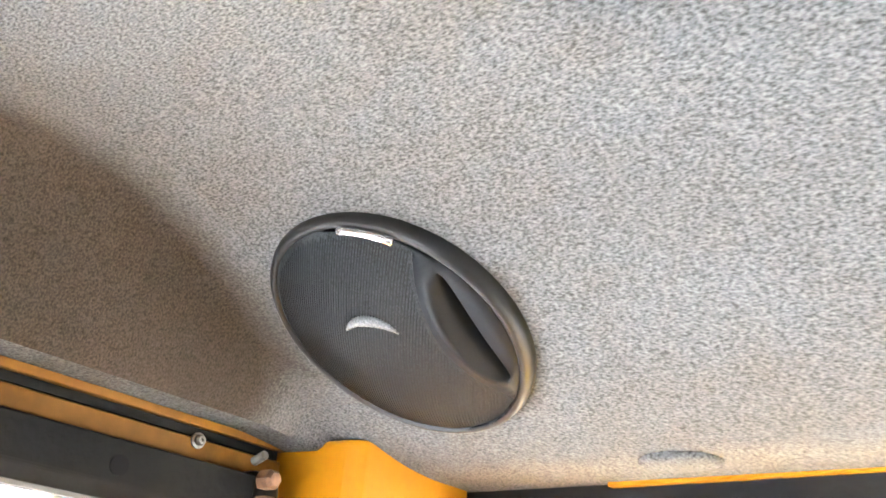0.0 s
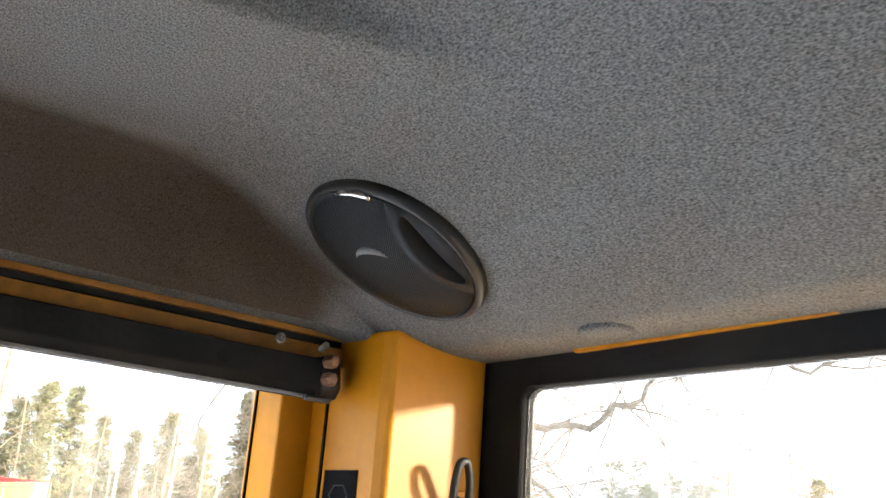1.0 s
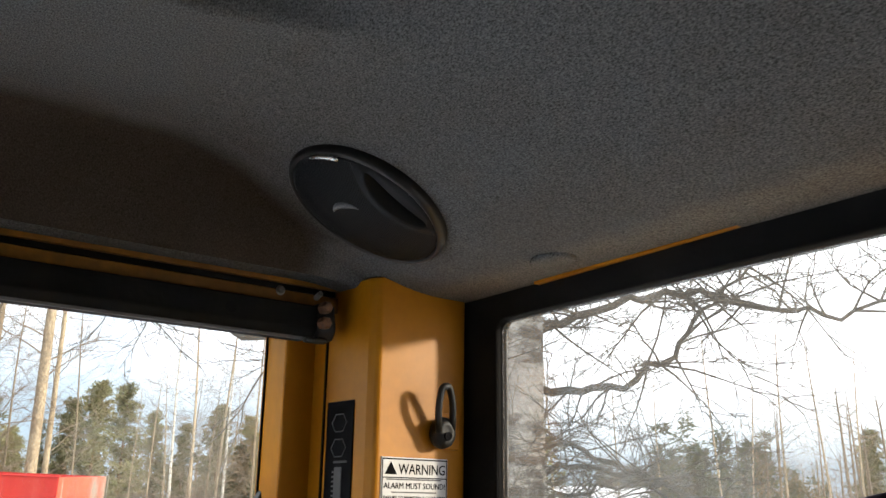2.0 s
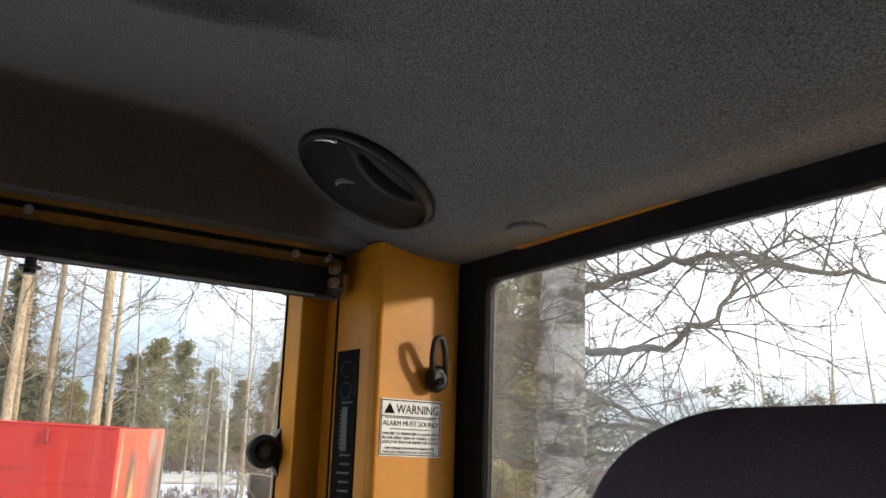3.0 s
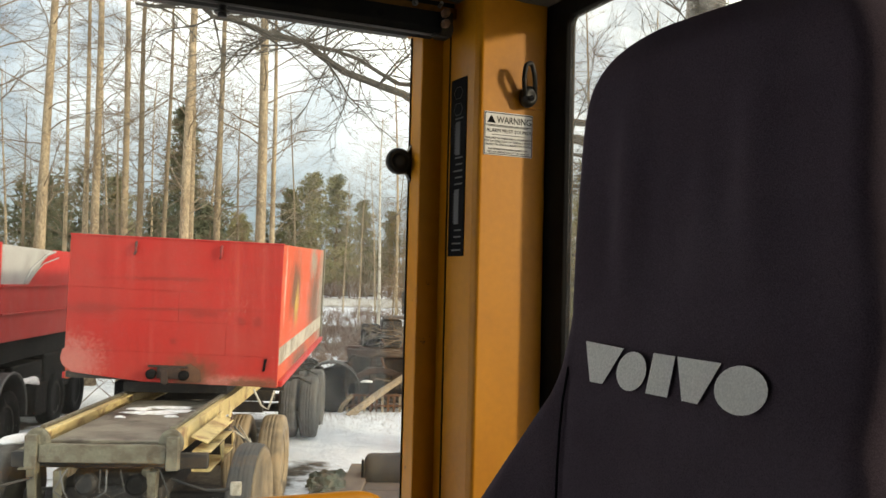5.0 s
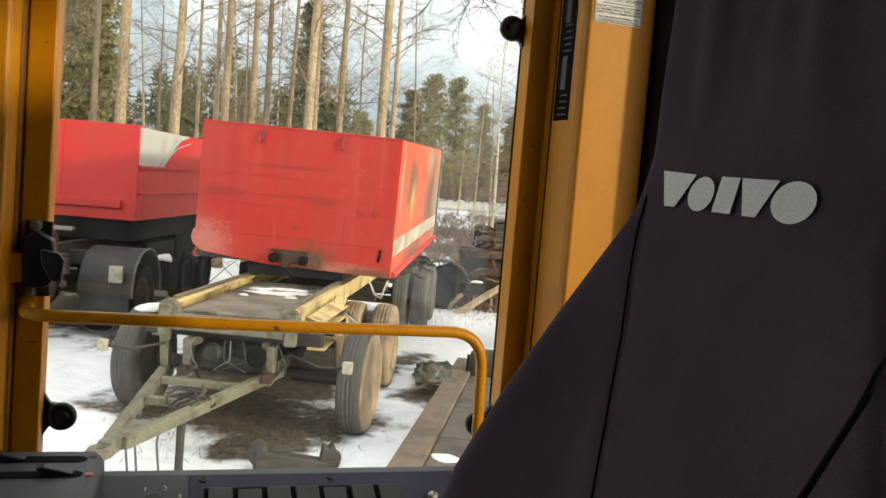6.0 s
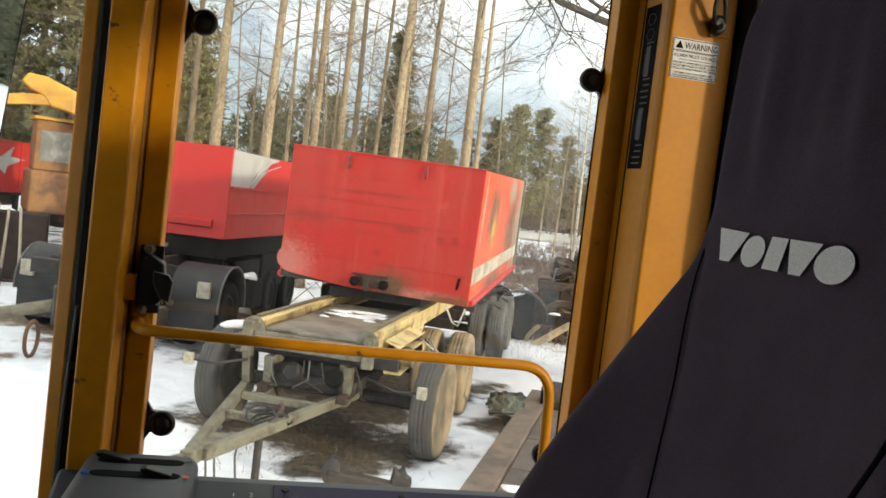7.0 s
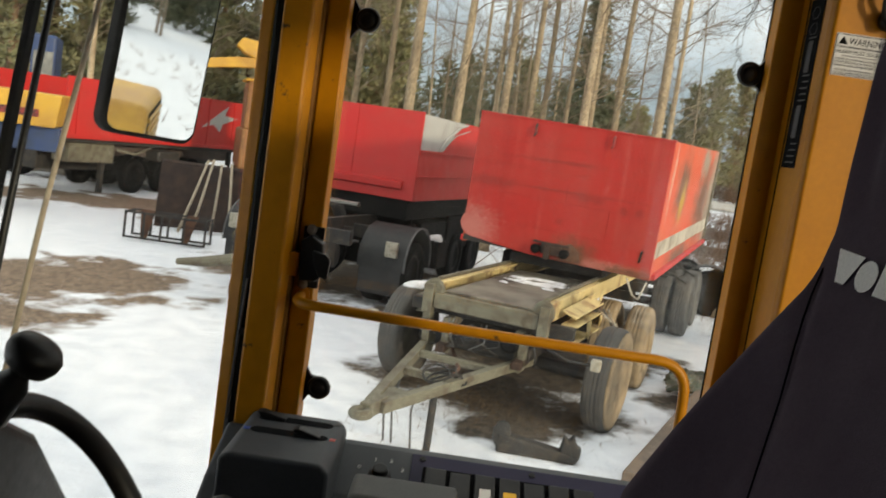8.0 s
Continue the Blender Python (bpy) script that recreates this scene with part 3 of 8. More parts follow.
def prism(bm, poly, axis, a, b, m=None):
    """A polygon extruded along an axis from a to b. For x the polygon is (y, z), for y (x, z), for z (x, y)."""
    def at(p, t):
        return {"x": (t, p[0], p[1]), "y": (p[0], t, p[1]), "z": (p[0], p[1], t)}[axis]
    lo = [bm.verts.new(at(p, a)) for p in poly]
    hi = [bm.verts.new(at(p, b)) for p in poly]
    bm.faces.new(lo[::-1])
    bm.faces.new(hi)
    k = len(poly)
    for i in range(k):
        bm.faces.new((lo[i], lo[(i + 1) % k], hi[(i + 1) % k], hi[i]))
    if m is not None:
        bmesh.ops.transform(bm, matrix=m, verts=lo + hi)
    return lo + hi


def prismm(*a, m=None):
    bm = bmesh.new()
    prism(bm, *a, m=m)
    return bm


def tube(bm, pts, radii, sides=8, caps=True):
    """A round tube through points, with a radius for each."""
    pts = [Vector(p) for p in pts]
    if isinstance(radii, (int, float)):
        radii = [radii] * len(pts)
    rings, side = [], None
    for i, p in enumerate(pts):
        d = (pts[min(i + 1, len(pts) - 1)] - pts[max(i - 1, 0)]).normalized()
        if side is None:
            side = d.orthogonal().normalized()
        side = (side - d * side.dot(d))
        side = side.normalized() if side.length > 1e-6 else d.orthogonal().normalized()
        up = d.cross(side)
        rings.append([bm.verts.new(p + radii[i] * (math.cos(t) * side + math.sin(t) * up)) for t in (2 * math.pi * k / sides for k in range(sides))])
    for a, b in zip(rings, rings[1:]):
        for k in range(sides):
            bm.faces.new((a[k], a[(k + 1) % sides], b[(k + 1) % sides], b[k]))
    if caps:
        bm.faces.new(rings[0][::-1])
        bm.faces.new(rings[-1])
    return rings


def tubem(pts, radii, sides=8, caps=True):
    bm = bmesh.new()
    tube(bm, pts, radii, sides, caps)
    return bm


def lathe(bm, profile, m, sides=24):
    """Turn a profile of (radius, height) round the local z axis of m."""
    rings = []
    for r, h in profile:
        rings.append([bm.verts.new(m @ Vector((r * math.cos(2 * math.pi * k / sides), r * math.sin(2 * math.pi * k / sides), h))) for k in range(sides)])
    for a, b in zip(rings, rings[1:]):
        for k in range(sides):
            bm.faces.new((a[k], a[(k + 1) % sides], b[(k + 1) % sides], b[k]))
    bm.faces.new(rings[0][::-1])
    bm.faces.new(rings[-1])


def lathem(profile, m, sides=24):
    bm = bmesh.new()
    lathe(bm, profile, m, sides)
    return bm


def arc(pts, r, steps=6):
    """Round the corners of a polyline of 3D points."""
    pts = [Vector(p) for p in pts]
    out = [pts[0]]
    for a, b, c in zip(pts, pts[1:], pts[2:]):
        d1, d2 = (a - b).normalized(), (c - b).normalized()
        k = min(r, (a - b).length * 0.49, (c - b).length * 0.49)
        p, q = b + d1 * k, b + d2 * k
        for i in range(steps + 1):
            t = i / steps
            out.append((1 - t) ** 2 * p + 2 * t * (1 - t) * b + t * t * q)
    out.append(pts[-1])
    return out


def along(frm, to):
    """A pose at frm whose z axis points to to."""
    d = Vector(to) - Vector(frm)
    return Matrix.Translation(frm) @ d.to_track_quat("Z", "Y").to_matrix().to_4x4()


def sheet(fn, nu, nv, thick=0.0):
    """A grid surface from fn(u, v) with u, v in 0..1."""
    bm = bmesh.new()
    g = [[bm.verts.new(fn(i / nu, j / nv)) for j in range(nv + 1)] for i in range(nu + 1)]
    for i in range(nu):
        for j in range(nv):
            bm.faces.new((g[i][j], g[i + 1][j], g[i + 1][j + 1], g[i][j + 1]))
    return bm


def text_bmesh(body, size, m, depth=0.0004, width=None):
    """Flat letters of the built-in font, laid by the pose m (x along the line, z outwards), as a bmesh."""
    cu = bpy.data.curves.new("letters", "FONT")
    cu.body, cu.size, cu.extrude, cu.resolution_u = body, size, depth, 2
    cu.align_x = "LEFT"
    ob = bpy.data.objects.new("letters", cu)
    me = bpy.data.meshes.new_from_object(ob)
    bm = bmesh.new()
    bm.from_mesh(me)
    if width:
        xs = [v.co.x for v in bm.verts]
        k = width / (max(xs) - min(xs))
        for v in bm.verts:
            v.co.x *= k
    bmesh.ops.transform(bm, matrix=m, verts=bm.verts[:])
    bpy.data.objects.remove(ob)
    bpy.data.curves.remove(cu)
    bpy.data.meshes.remove(me)
    return bm


def screw(parent, at, direction, r=0.006, mat=None, name="screw"):
    m = along(at, Vector(at) + Vector(direction))
    return part(name, lathem([(r * 1.5, 0), (r * 1.5, 0.0012), (r, 0.0014), (r, 0.004), (r * 0.75, 0.0052), (r * 0.35, 0.0052), (r * 0.3, 0.0035)], m, 12), mat or M_STEEL, parent, smooth=False)


def setting(name, bm, mat, label, category, bevel=0.0, smooth=False):
    return tagged(part(name, bm, mat, bevel=bevel, smooth=smooth), label, category, kind="structure")


# ---- the cab: shell ----
# x runs rearwards, y to the machine's right-hand side
CEIL, RAILZ = 3.55, 3.447
LEFT, FRONT, REAR, RIGHT = -1.52, -1.72, 0.105, 0.07


def softmin(a, b, k=0.02):
    h = max(0.0, min(1.0, 0.5 + 0.5 * (b - a) / k))
    return b + (a - b) * h - k * h * (1 - h)


def liner(x, y):
    """The height of the moulded headliner."""
    # a shallow round recess with steep sides over the operator
    inside = max(0.0, min(1.0, 0.5 - (math.hypot(x + 0.35, y + 0.45) - 0.230) / 0.020))
    z = CEIL - 0.004 + 0.036 * inside * inside * (3 - 2 * inside)
    rear = 3.487 - 0.53 * (x + 0.081)
    rear = -softmin(-rear, -(3.4398 + 0.0 * y), 0.035)
    side = 3.4508 - softmin(0.0, (y - 0.034) * 4.5, 0.012)
    left = 3.452 + (y - LEFT - 0.02) * 2.0
    front = 3.44 + (x - FRONT - 0.03) * 0.9
    z = softmin(z, rear, 0.03)
    z = softmin(z, side, 0.030)
    z = softmin(z, left, 0.045)
    return softmin(z, front, 0.05)


def liner_point(u, v):
    x = FRONT + 0.03 + (-0.40 - FRONT - 0.03) * u / 0.4 if u < 0.4 else -0.40 + 0.506 * (u - 0.4) / 0.6
    # finer rows where the side of the moulding turns down
    y = LEFT + 0.02 + (-0.45 - LEFT - 0.02) * v / 0.35 if v < 0.35 else -0.45 + 0.518 * (v - 0.35) / 0.65
    return (x, y, liner(x, y))


bm = sheet(liner_point, 170, 160)
bm.normal_update()
# steep side over the door, split off and painted brown for its shade
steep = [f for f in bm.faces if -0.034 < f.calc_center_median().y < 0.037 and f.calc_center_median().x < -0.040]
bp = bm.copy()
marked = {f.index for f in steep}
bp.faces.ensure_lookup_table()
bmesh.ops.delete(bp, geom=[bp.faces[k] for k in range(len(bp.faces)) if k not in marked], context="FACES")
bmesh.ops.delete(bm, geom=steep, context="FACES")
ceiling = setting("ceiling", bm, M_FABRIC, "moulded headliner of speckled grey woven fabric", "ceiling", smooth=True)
setting("headliner_shaded_side", bp, M_FABRIC_SHADED, "fabric side of the headliner, its shade painted dark brown", "panel", smooth=True)

roof = setting("cab_roof", boxm(FRONT - 0.1, 0.25, LEFT - 0.1, 0.2, 3.60, 3.68), M_YELLOW, "yellow painted steel cab roof above the headliner", "roof", bevel=0.02)
floor = setting("floor", boxm(FRONT, 0.12, LEFT, RIGHT, 1.42, 1.46), M_FLOOR, "black rubber mat on the cab floor", "floor")

# right-hand rear corner pillar: label face towards the cab, a chamfered edge, and a face towards the door
pillar = thing("corner_pillar", "yellow painted steel corner pillar between door and rear window", "pillar", (0.04, 0.05, 1.46), kind="structure")
PIL = [(-0.0075, 0.004), (-0.0045, 0.0), (0.104, 0.0), (0.104, 0.115), (-0.0195, 0.115), (-0.0168, 0.083), (-0.0108, 0.0125)]
part("pillar_body", prismm(PIL, "z", 1.46, 3.452), M_YELLOW, pillar, bevel=0.003, seg=3)
part("pillar_seal", prismm([(-0.0185, 0.0835), (-0.0150, 0.0835), (-0.0100, 0.112), (-0.0105, 0.178), (-0.0135, 0.178), (-0.0125, 0.112)], "z", 1.6, 3.42), M_RUBBER, pillar, "black rubber door seal")

# rear wall with its window
rear = thing("rear_window", "rear cab window in a broad black rubber frame, sky and trees behind", "window", (0.11, -0.7, 2.45), kind="structure")
WY0, WY1, WZ0, WZ1 = -1.38, -0.044, 2.48, 3.4140


def frame_loop(bm, outer, inner, x0, x1, corner=0.03):
    """A frame of one rounded opening in a rectangular plate, standing across x."""
    def ring(y0, y1, z0, z1, r, n=5):
        pts = []
        for cy, cz, a in ((y1 - r, z1 - r, 0), (y0 + r, z1 - r, 90), (y0 + r, z0 + r, 180), (y1 - r, z0 + r, 270)):
            pts += [(cy + r * math.cos(radians(a + 90 * k / n)), cz + r * math.sin(radians(a + 90 * k / n))) for k in range(n + 1)]
        return pts
    o, i = ring(*outer, 0.004), ring(*inner, corner)
    rows = [[bm.verts.new((x, *p)) for p in q] for q, x in ((o, x0), (i, x0 + 0.006), (i, x1), (o, x1))]
    k = len(o)
    for a, b in zip(rows, rows[1:] + rows[:1]):
        for j in range(k):
            bm.faces.new((a[j], a[(j + 1) % k], b[(j + 1) % k], b[j]))


bm = bmesh.new()
frame_loop(bm, (WY0 - 0.05, 0.030, WZ0 - 0.05, 3.4425), (WY0, WY1, WZ0, WZ1), 0.1045, 0.124, 0.014)
part("window_frame", bm, M_RUBBER, rear, "black rubber surround", bevel=0.003)
bm = bmesh.new()
frame_loop(bm, (WY0 - 0.002, WY1 + 0.002, WZ0 - 0.002, WZ1 + 0.002), (WY0 + 0.004, WY1 - 0.004, WZ0 + 0.004, WZ1 - 0.002), 0.115, 0.123, 0.012)
part("glazing_seal", bm, M_HOOK, rear, "thin grey glazing seal")
pane = part("pane", boxm(0.117, 0.121, WY0 + 0.002, WY1 - 0.002, WZ0 + 0.002, WZ1 - 0.002), M_PANE2, rear)
setting("wall_rear_lower", boxm(0.105, 0.16, LEFT, 0.0, 1.42, WZ0 - 0.045), M_GREY, "grey lined lower rear cab wall", "wall")
setting("wall_rear_upper", boxm(0.105, 0.16, LEFT, 0.10, 3.446, 3.60), M_YELLOW, "yellow painted steel above the rear window", "wall")
setting("rear_edge_trim", prismm([(-1.30, 3.4378), (-0.62, 3.4390), (-0.60, 3.4402), (-0.36, 3.4402), (-0.34, 3.4393), (-0.118, 3.4371), (-0.118, 3.4408), (-1.30, 3.4408)], "x", 0.097, 0.1035), M_YELLOW, "narrow yellow painted lip along the headliner edge", "trim")
setting("corner_post_left", boxm(-0.02, 0.16, LEFT - 0.06, WY0 - 0.052, 1.42, 3.60), M_YELLOW, "yellow painted rear corner post", "pillar", bevel=0.006)

# right-hand wall: header over the door, lower panel
header = thing("door_header", "dark yellow header with ledges above the side door", "trim", (-0.4, 0.08, 3.4), kind="structure")
part("header_body", prismm([(0.074, 3.60), (0.074, 3.4390), (0.070, 3.4390), (0.070, 3.4222), (0.205, 3.4222), (0.205, 3.60)], "x", FRONT, -0.012), M_YELLOW_DARK, header, bevel=0.0015)
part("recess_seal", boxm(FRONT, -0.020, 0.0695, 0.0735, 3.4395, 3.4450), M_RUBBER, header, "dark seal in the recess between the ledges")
part("ledge", prismm([(0.0665, 3.4455), (0.0735, 3.4455), (0.0735, 3.4515), (0.0665, 3.4512)], "x", -0.95, -0.004), M_YELLOW_DARK, header, bevel=0.001)
screw(header, (-0.085, 0.0692, 3.4372), (0, -1, 0), 0.0034)
screw(header, (-0.376, 0.0692, 3.4372), (0, -1, 0), 0.0034)
screw(header, (-0.70, 0.0692, 3.4372), (0, -1, 0), 0.0034)

rail = thing("blind_rail", "black metal rail with end bolts above the door window", "rail", (-0.45, 0.05, 3.39))
part("rail_body", prismm([(0.046, 3.4215), (0.046, 3.3970), (0.0535, 3.3895), (0.085, 3.3895), (0.088, 3.410), (0.070, 3.4215)], "x", -0.93, -0.052), M_RUBBER, rail, bevel=0.0015)
part("rail_lip", boxm(-0.93, -0.052, 0.0538, 0.0572, 3.3866, 3.3893), M_GREYINK, rail, "thin grey lip under the rail")
part("end_cap", prismm([(0.050, 3.4255), (0.045, 3.398), (0.052, 3.3875), (0.080, 3.3880), (0.078, 3.4255)], "x", -0.0515, -0.030), M_BLACK, rail, bevel=0.003)
for zb in (3.4195, 3.4035):
    part("bolt", lathem([(0.0065, 0), (0.0065, 0.010), (0.0045, 0.013)], along((-0.0465, 0.047, zb), (-0.0465, 0.02, zb)), 6), M_BOLT, rail, "coppery rusted hexagon bolt")
part("bolt_pin", tubem([(-0.0535, 0.040, 3.4335), (-0.0535, 0.050, 3.4300)], 0.0030, 8), M_STEEL, rail)
part("cap_tab", boxm(-0.066, -0.040, 0.044, 0.052, 3.383, 3.3885), M_BLACK, rail, bevel=0.002)
part("hole", lathem([(0.0058, 0.0), (0.0058, 0.0008)], along((-0.147, 0.046, 3.407), (-0.147, 0.0, 3.407)), 16), M_INK, rail)
clip = part("clip", lathem([(0.0055, 0.0), (0.0055, 0.008), (0.0115, 0.0085), (0.0105, 0.0105), (0.006, 0.0110), (0.006, 0.0155), (0.003, 0.0165)], along((-0.368, 0.060, 3.3866), (-0.368, 0.060, 3.30)), 16), M_BLACK, rail, "black stud with a flange below the rail")

setting("wall_right_lower", boxm(-0.80, -0.03, 0.060, 0.178, 1.42, 2.3995), M_YELLOW, "yellow painted lower door panel", "wall")

# the side door: frame, glass, hinge knobs, latch and grab bar
door = thing("side_door", "yellow framed side door with a tall glass pane and grab bar", "door", (-0.42, 0.1, 1.6))
part("rear_stile", prismm([(-0.0560, 0.1055), (-0.0130, 0.1100), (-0.0145, 0.180), (-0.0465, 0.180)], "z", 2.40, 3.4205), M_YELLOW_WORN, door, bevel=0.003)
part("front_stile", prismm([(-0.7920, 0.1060), (-0.7550, 0.1060), (-0.7575, 0.180), (-0.7920, 0.180)], "z", 2.40, 3.4205), M_YELLOW_WORN, door, bevel=0.003)
part("bottom_stile", boxm(-0.7545, -0.0575, 0.1065, 0.180, 2.40, 2.458), M_YELLOW, door, bevel=0.003)
part("top_stile", boxm(-0.7545, -0.0575, 0.120, 0.180, 3.4130, 3.4205), M_BLACK, door, bevel=0.002)
pane = part("pane", boxm(-0.7568, -0.0470, 0.1680, 0.1720, 2.4582, 3.4128), M_PANE, door)
pane.visible_shadow = False
part("glass_seal", boxm(-0.0505, -0.0475, 0.1655, 0.1678, 2.459, 3.412), M_RUBBER, door)


def knob(at, base_side):
    """A clamp knob on the glass edge: a flanged plate with two studs and a ringed round head towards the cab."""
    x, y, z = at
    body = part("clamp_plate", prismm([(x + base_side * 0.030, z + 0.038), (x + base_side * 0.040, z + 0.036), (x + base_side * 0.040, z - 0.036), (x + base_side * 0.030, z - 0.038), (x + base_side * 0.018, z - 0.018), (x, z - 0.015), (x - base_side * 0.004, z), (x, z + 0.015), (x + base_side * 0.018, z + 0.018)], "y", 0.1545, 0.1675), M_BLACK, door, bevel=0.002)
    m = along((x, 0.1545, z), (x, 0.0, z))
    part("knob_head", lathem([(0.020, 0), (0.0215, 0.006), (0.0195, 0.013), (0.0145, 0.0145), (0.0135, 0.009), (0.012, 0.0125), (0.006, 0.0145)], m, 24), M_BLACK, body, "black plastic knob with a shiny cap", smooth=True)
    for dz in (0.026, -0.026):
        part("stud", lathem([(0.003, 0), (0.003, 0.003), (0.001, 0.004)], along((x + base_side * 0.033, 0.1545, z + dz), (x + base_side * 0.033, 0, z + dz)), 8), M_STEEL, body)


knob((-0.0740, 0.15, 3.209), 1)
knob((-0.0760, 0.15, 2.545), 1)
knob((-0.7285, 0.15, 3.206), -1)
knob((-0.7300, 0.15, 2.556), -1)

bar = part("grab_bar", tubem(arc([(-0.776, 0.108, 2.727), (-0.771, 0.030, 2.727), (-0.45, 0.026, 2.723), (-0.122, 0.028, 2.722), (-0.116, 0.030, 2.50), (-0.116, 0.110, 2.44)], 0.055, 8), 0.0088, 14), M_YELLOW_WORN, door, "chipped yellow tubular grab bar", smooth=True)
part("bar_foot", lathem([(0.016, 0), (0.016, 0.004), (0.011, 0.006)], along((-0.776, 0.1055, 2.727), (-0.776, 0.0, 2.727)), 16), M_YELLOW, bar)

latch = part("latch_body", prismm([(-0.781, 2.826), (-0.764, 2.836), (-0.744, 2.823), (-0.7385, 2.770), (-0.750, 2.758), (-0.779, 2.757)], "y", 0.072, 0.1055), M_BLACK, door, "black door latch with two steel screws", bevel=0.003)
part("latch_tab", boxm(-0.805, -0.7815, 0.078, 0.092, 2.762, 2.803), M_YELLOW, latch, bevel=0.002)
part("latch_lever", prismm([(-0.758, 2.812), (-0.734, 2.808), (-0.727, 2.798), (-0.730, 2.766), (-0.744, 2.770), (-0.756, 2.792)], "y", 0.060, 0.0715), M_BLACK, latch, bevel=0.002)
part("latch_plate", boxm(-0.7835, -0.748, 0.098, 0.1055, 2.742, 2.848), M_BLACK, latch, bevel=0.002)
screw(latch, (-0.7695, 0.0975, 2.8425), (0, -1, 0), 0.006)
screw(latch, (-0.7740, 0.0975, 2.7480), (0, -1, 0), 0.006)
screw(latch, (-0.7330, 0.1050, 2.7600), (0, -1, 0), 0.004)

# front post on the right-hand side, with the windscreen's seal outside it
apost = thing("front_post", "yellow painted front post with black windscreen seal", "pillar", (-0.83, 0.08, 1.5), kind="structure")
part("post_body", prismm([(-0.852, 0.047), (-0.849, 0.044), (-0.807, 0.044), (-0.803, 0.047), (-0.7975, 0.085), (-0.7975, 0.125), (-0.852, 0.120)], "z", 1.46, 3.60), M_YELLOW_WORN, apost, bevel=0.003)
part("door_rabbet", prismm([(-0.797, 0.0855), (-0.7935, 0.0880), (-0.7930, 0.178), (-0.797, 0.178)], "z", 1.6, 3.42), M_YELLOW_DARK, apost, "dark yellow rabbet beside the door")
part("screen_seal", prismm([(-0.8715, 0.072), (-0.864, 0.062), (-0.8525, 0.058), (-0.8525, 0.110), (-0.8715, 0.110)], "z", 1.46, 3.60), M_RUBBER, apost, "black rubber windscreen seal", bevel=0.003)
part("outer_flange", prismm([(-0.896, 0.086), (-0.872, 0.078), (-0.872, 0.118), (-0.894, 0.124)], "z", 1.46, 3.60), M_YELLOW_WORN, apost, bevel=0.004)
part("cable", tubem([(-0.862 + 0.006 * math.sin(7 * z), 0.058, z) for z in [2.0 + 0.05 * k for k in range(16)]], 0.0025, 6), M_CABLE, apost, "thin black cable along the seal")
part("clip", boxm(-0.862, -0.852, 0.050, 0.060, 2.655, 2.665), M_BLACK, apost)

# remaining shell: windscreen and the opposite wall
scr = thing("windscreen", "wide front and quarter windscreen glass of the cab", "window", (-1.4, -0.5, 2.0), kind="structure")
pane = part("quarter_pane", prismm([(-0.905, 0.112), (-0.905, 0.116), (-1.50, 0.062), (-1.50, 0.058)], "z", 2.05, 3.40), M_PANE, scr)
pane.visible_shadow = False
pane = part("front_pane", boxm(FRONT - 0.006, FRONT, -1.08, -0.002, 1.9, 3.22), M_PANE, scr)
pane.visible_shadow = False
part("front_post_far", boxm(FRONT - 0.05, FRONT + 0.03, -0.001, 0.06, 1.42, 3.60), M_BLACK, scr, bevel=0.01)
part("front_post_left", boxm(FRONT - 0.05, FRONT + 0.03, LEFT - 0.05, LEFT + 0.06, 1.42, 3.60), M_BLACK, scr, bevel=0.01)
setting("wall_front_lower", boxm(FRONT - 0.05, FRONT, LEFT, 0.0, 1.42, 1.90), M_GREY, "grey lined wall below the windscreen", "wall")
# out of view: header lowered and screen side walled up to cut light
setting("wall_front_upper", boxm(FRONT - 0.05, FRONT, LEFT, 0.0, 3.22, 3.60), M_GREY, "unseen grey header above the windscreen, lowered to dim the seat", "wall")
setting("light_block_front", boxm(FRONT - 0.05, FRONT, LEFT, -1.08, 1.90, 3.22), M_GREY, "unseen grey wall added beside the windscreen to cut its light", "wall")
setting("wall_quarter_lower", prismm([(-0.905, 0.060), (-0.905, 0.118), (-1.70, 0.060), (-1.70, 0.010)], "z", 1.42, 2.05), M_YELLOW, "yellow panel below the quarter window", "wall")
setting("wall_quarter_upper", prismm([(-0.905, 0.068), (-0.905, 0.118), (-1.70, 0.060), (-1.70, 0.010)], "z", 3.40, 3.60), M_YELLOW, "yellow header above the quarter window", "wall")
setting("wall_left_upper", boxm(FRONT, 0.1, LEFT - 0.06, LEFT, 3.42, 3.60), M_YELLOW, "yellow header above the opposite wall", "wall")
# closed wall added out of view, to keep side light off the headliner
setting("light_block_left", boxm(FRONT, 0.1, LEFT - 0.06, LEFT, 1.42, 3.42), M_GREY, "unseen grey wall added opposite the door to keep light out", "wall")

# ---- ceiling speaker ----
speaker = thing("ceiling_speaker", "round dark grey loudspeaker with a slotted handle bezel on the headliner", "loudspeaker", (-0.081, -0.088, 3.487))
SN = Vector((-0.467, 0.06, -0.878)).normalized()
SX = (Vector((0, -1, 0)) - SN * SN.dot(Vector((0, -1, 0)))).normalized()
SY = SN.cross(SX)
SPK = Matrix.Translation((-0.081, -0.088, 3.487)) @ Matrix((SX, SY, SN)).transposed().to_4x4() @ Matrix.Scale(0.97, 4)
part("rim", lathem([(0.0815, -0.012), (0.0820, 0.001), (0.0805, 0.005), (0.0780, 0.0065), (0.0755, 0.005), (0.074, -0.012)], SPK, 48), M_BLACK, speaker, "glossy black rim", smooth=True)


def seam_x(y):
    """Where the bezel's curved edge runs across the speaker."""
    return 0.0425 + 4.0 * y ** 2


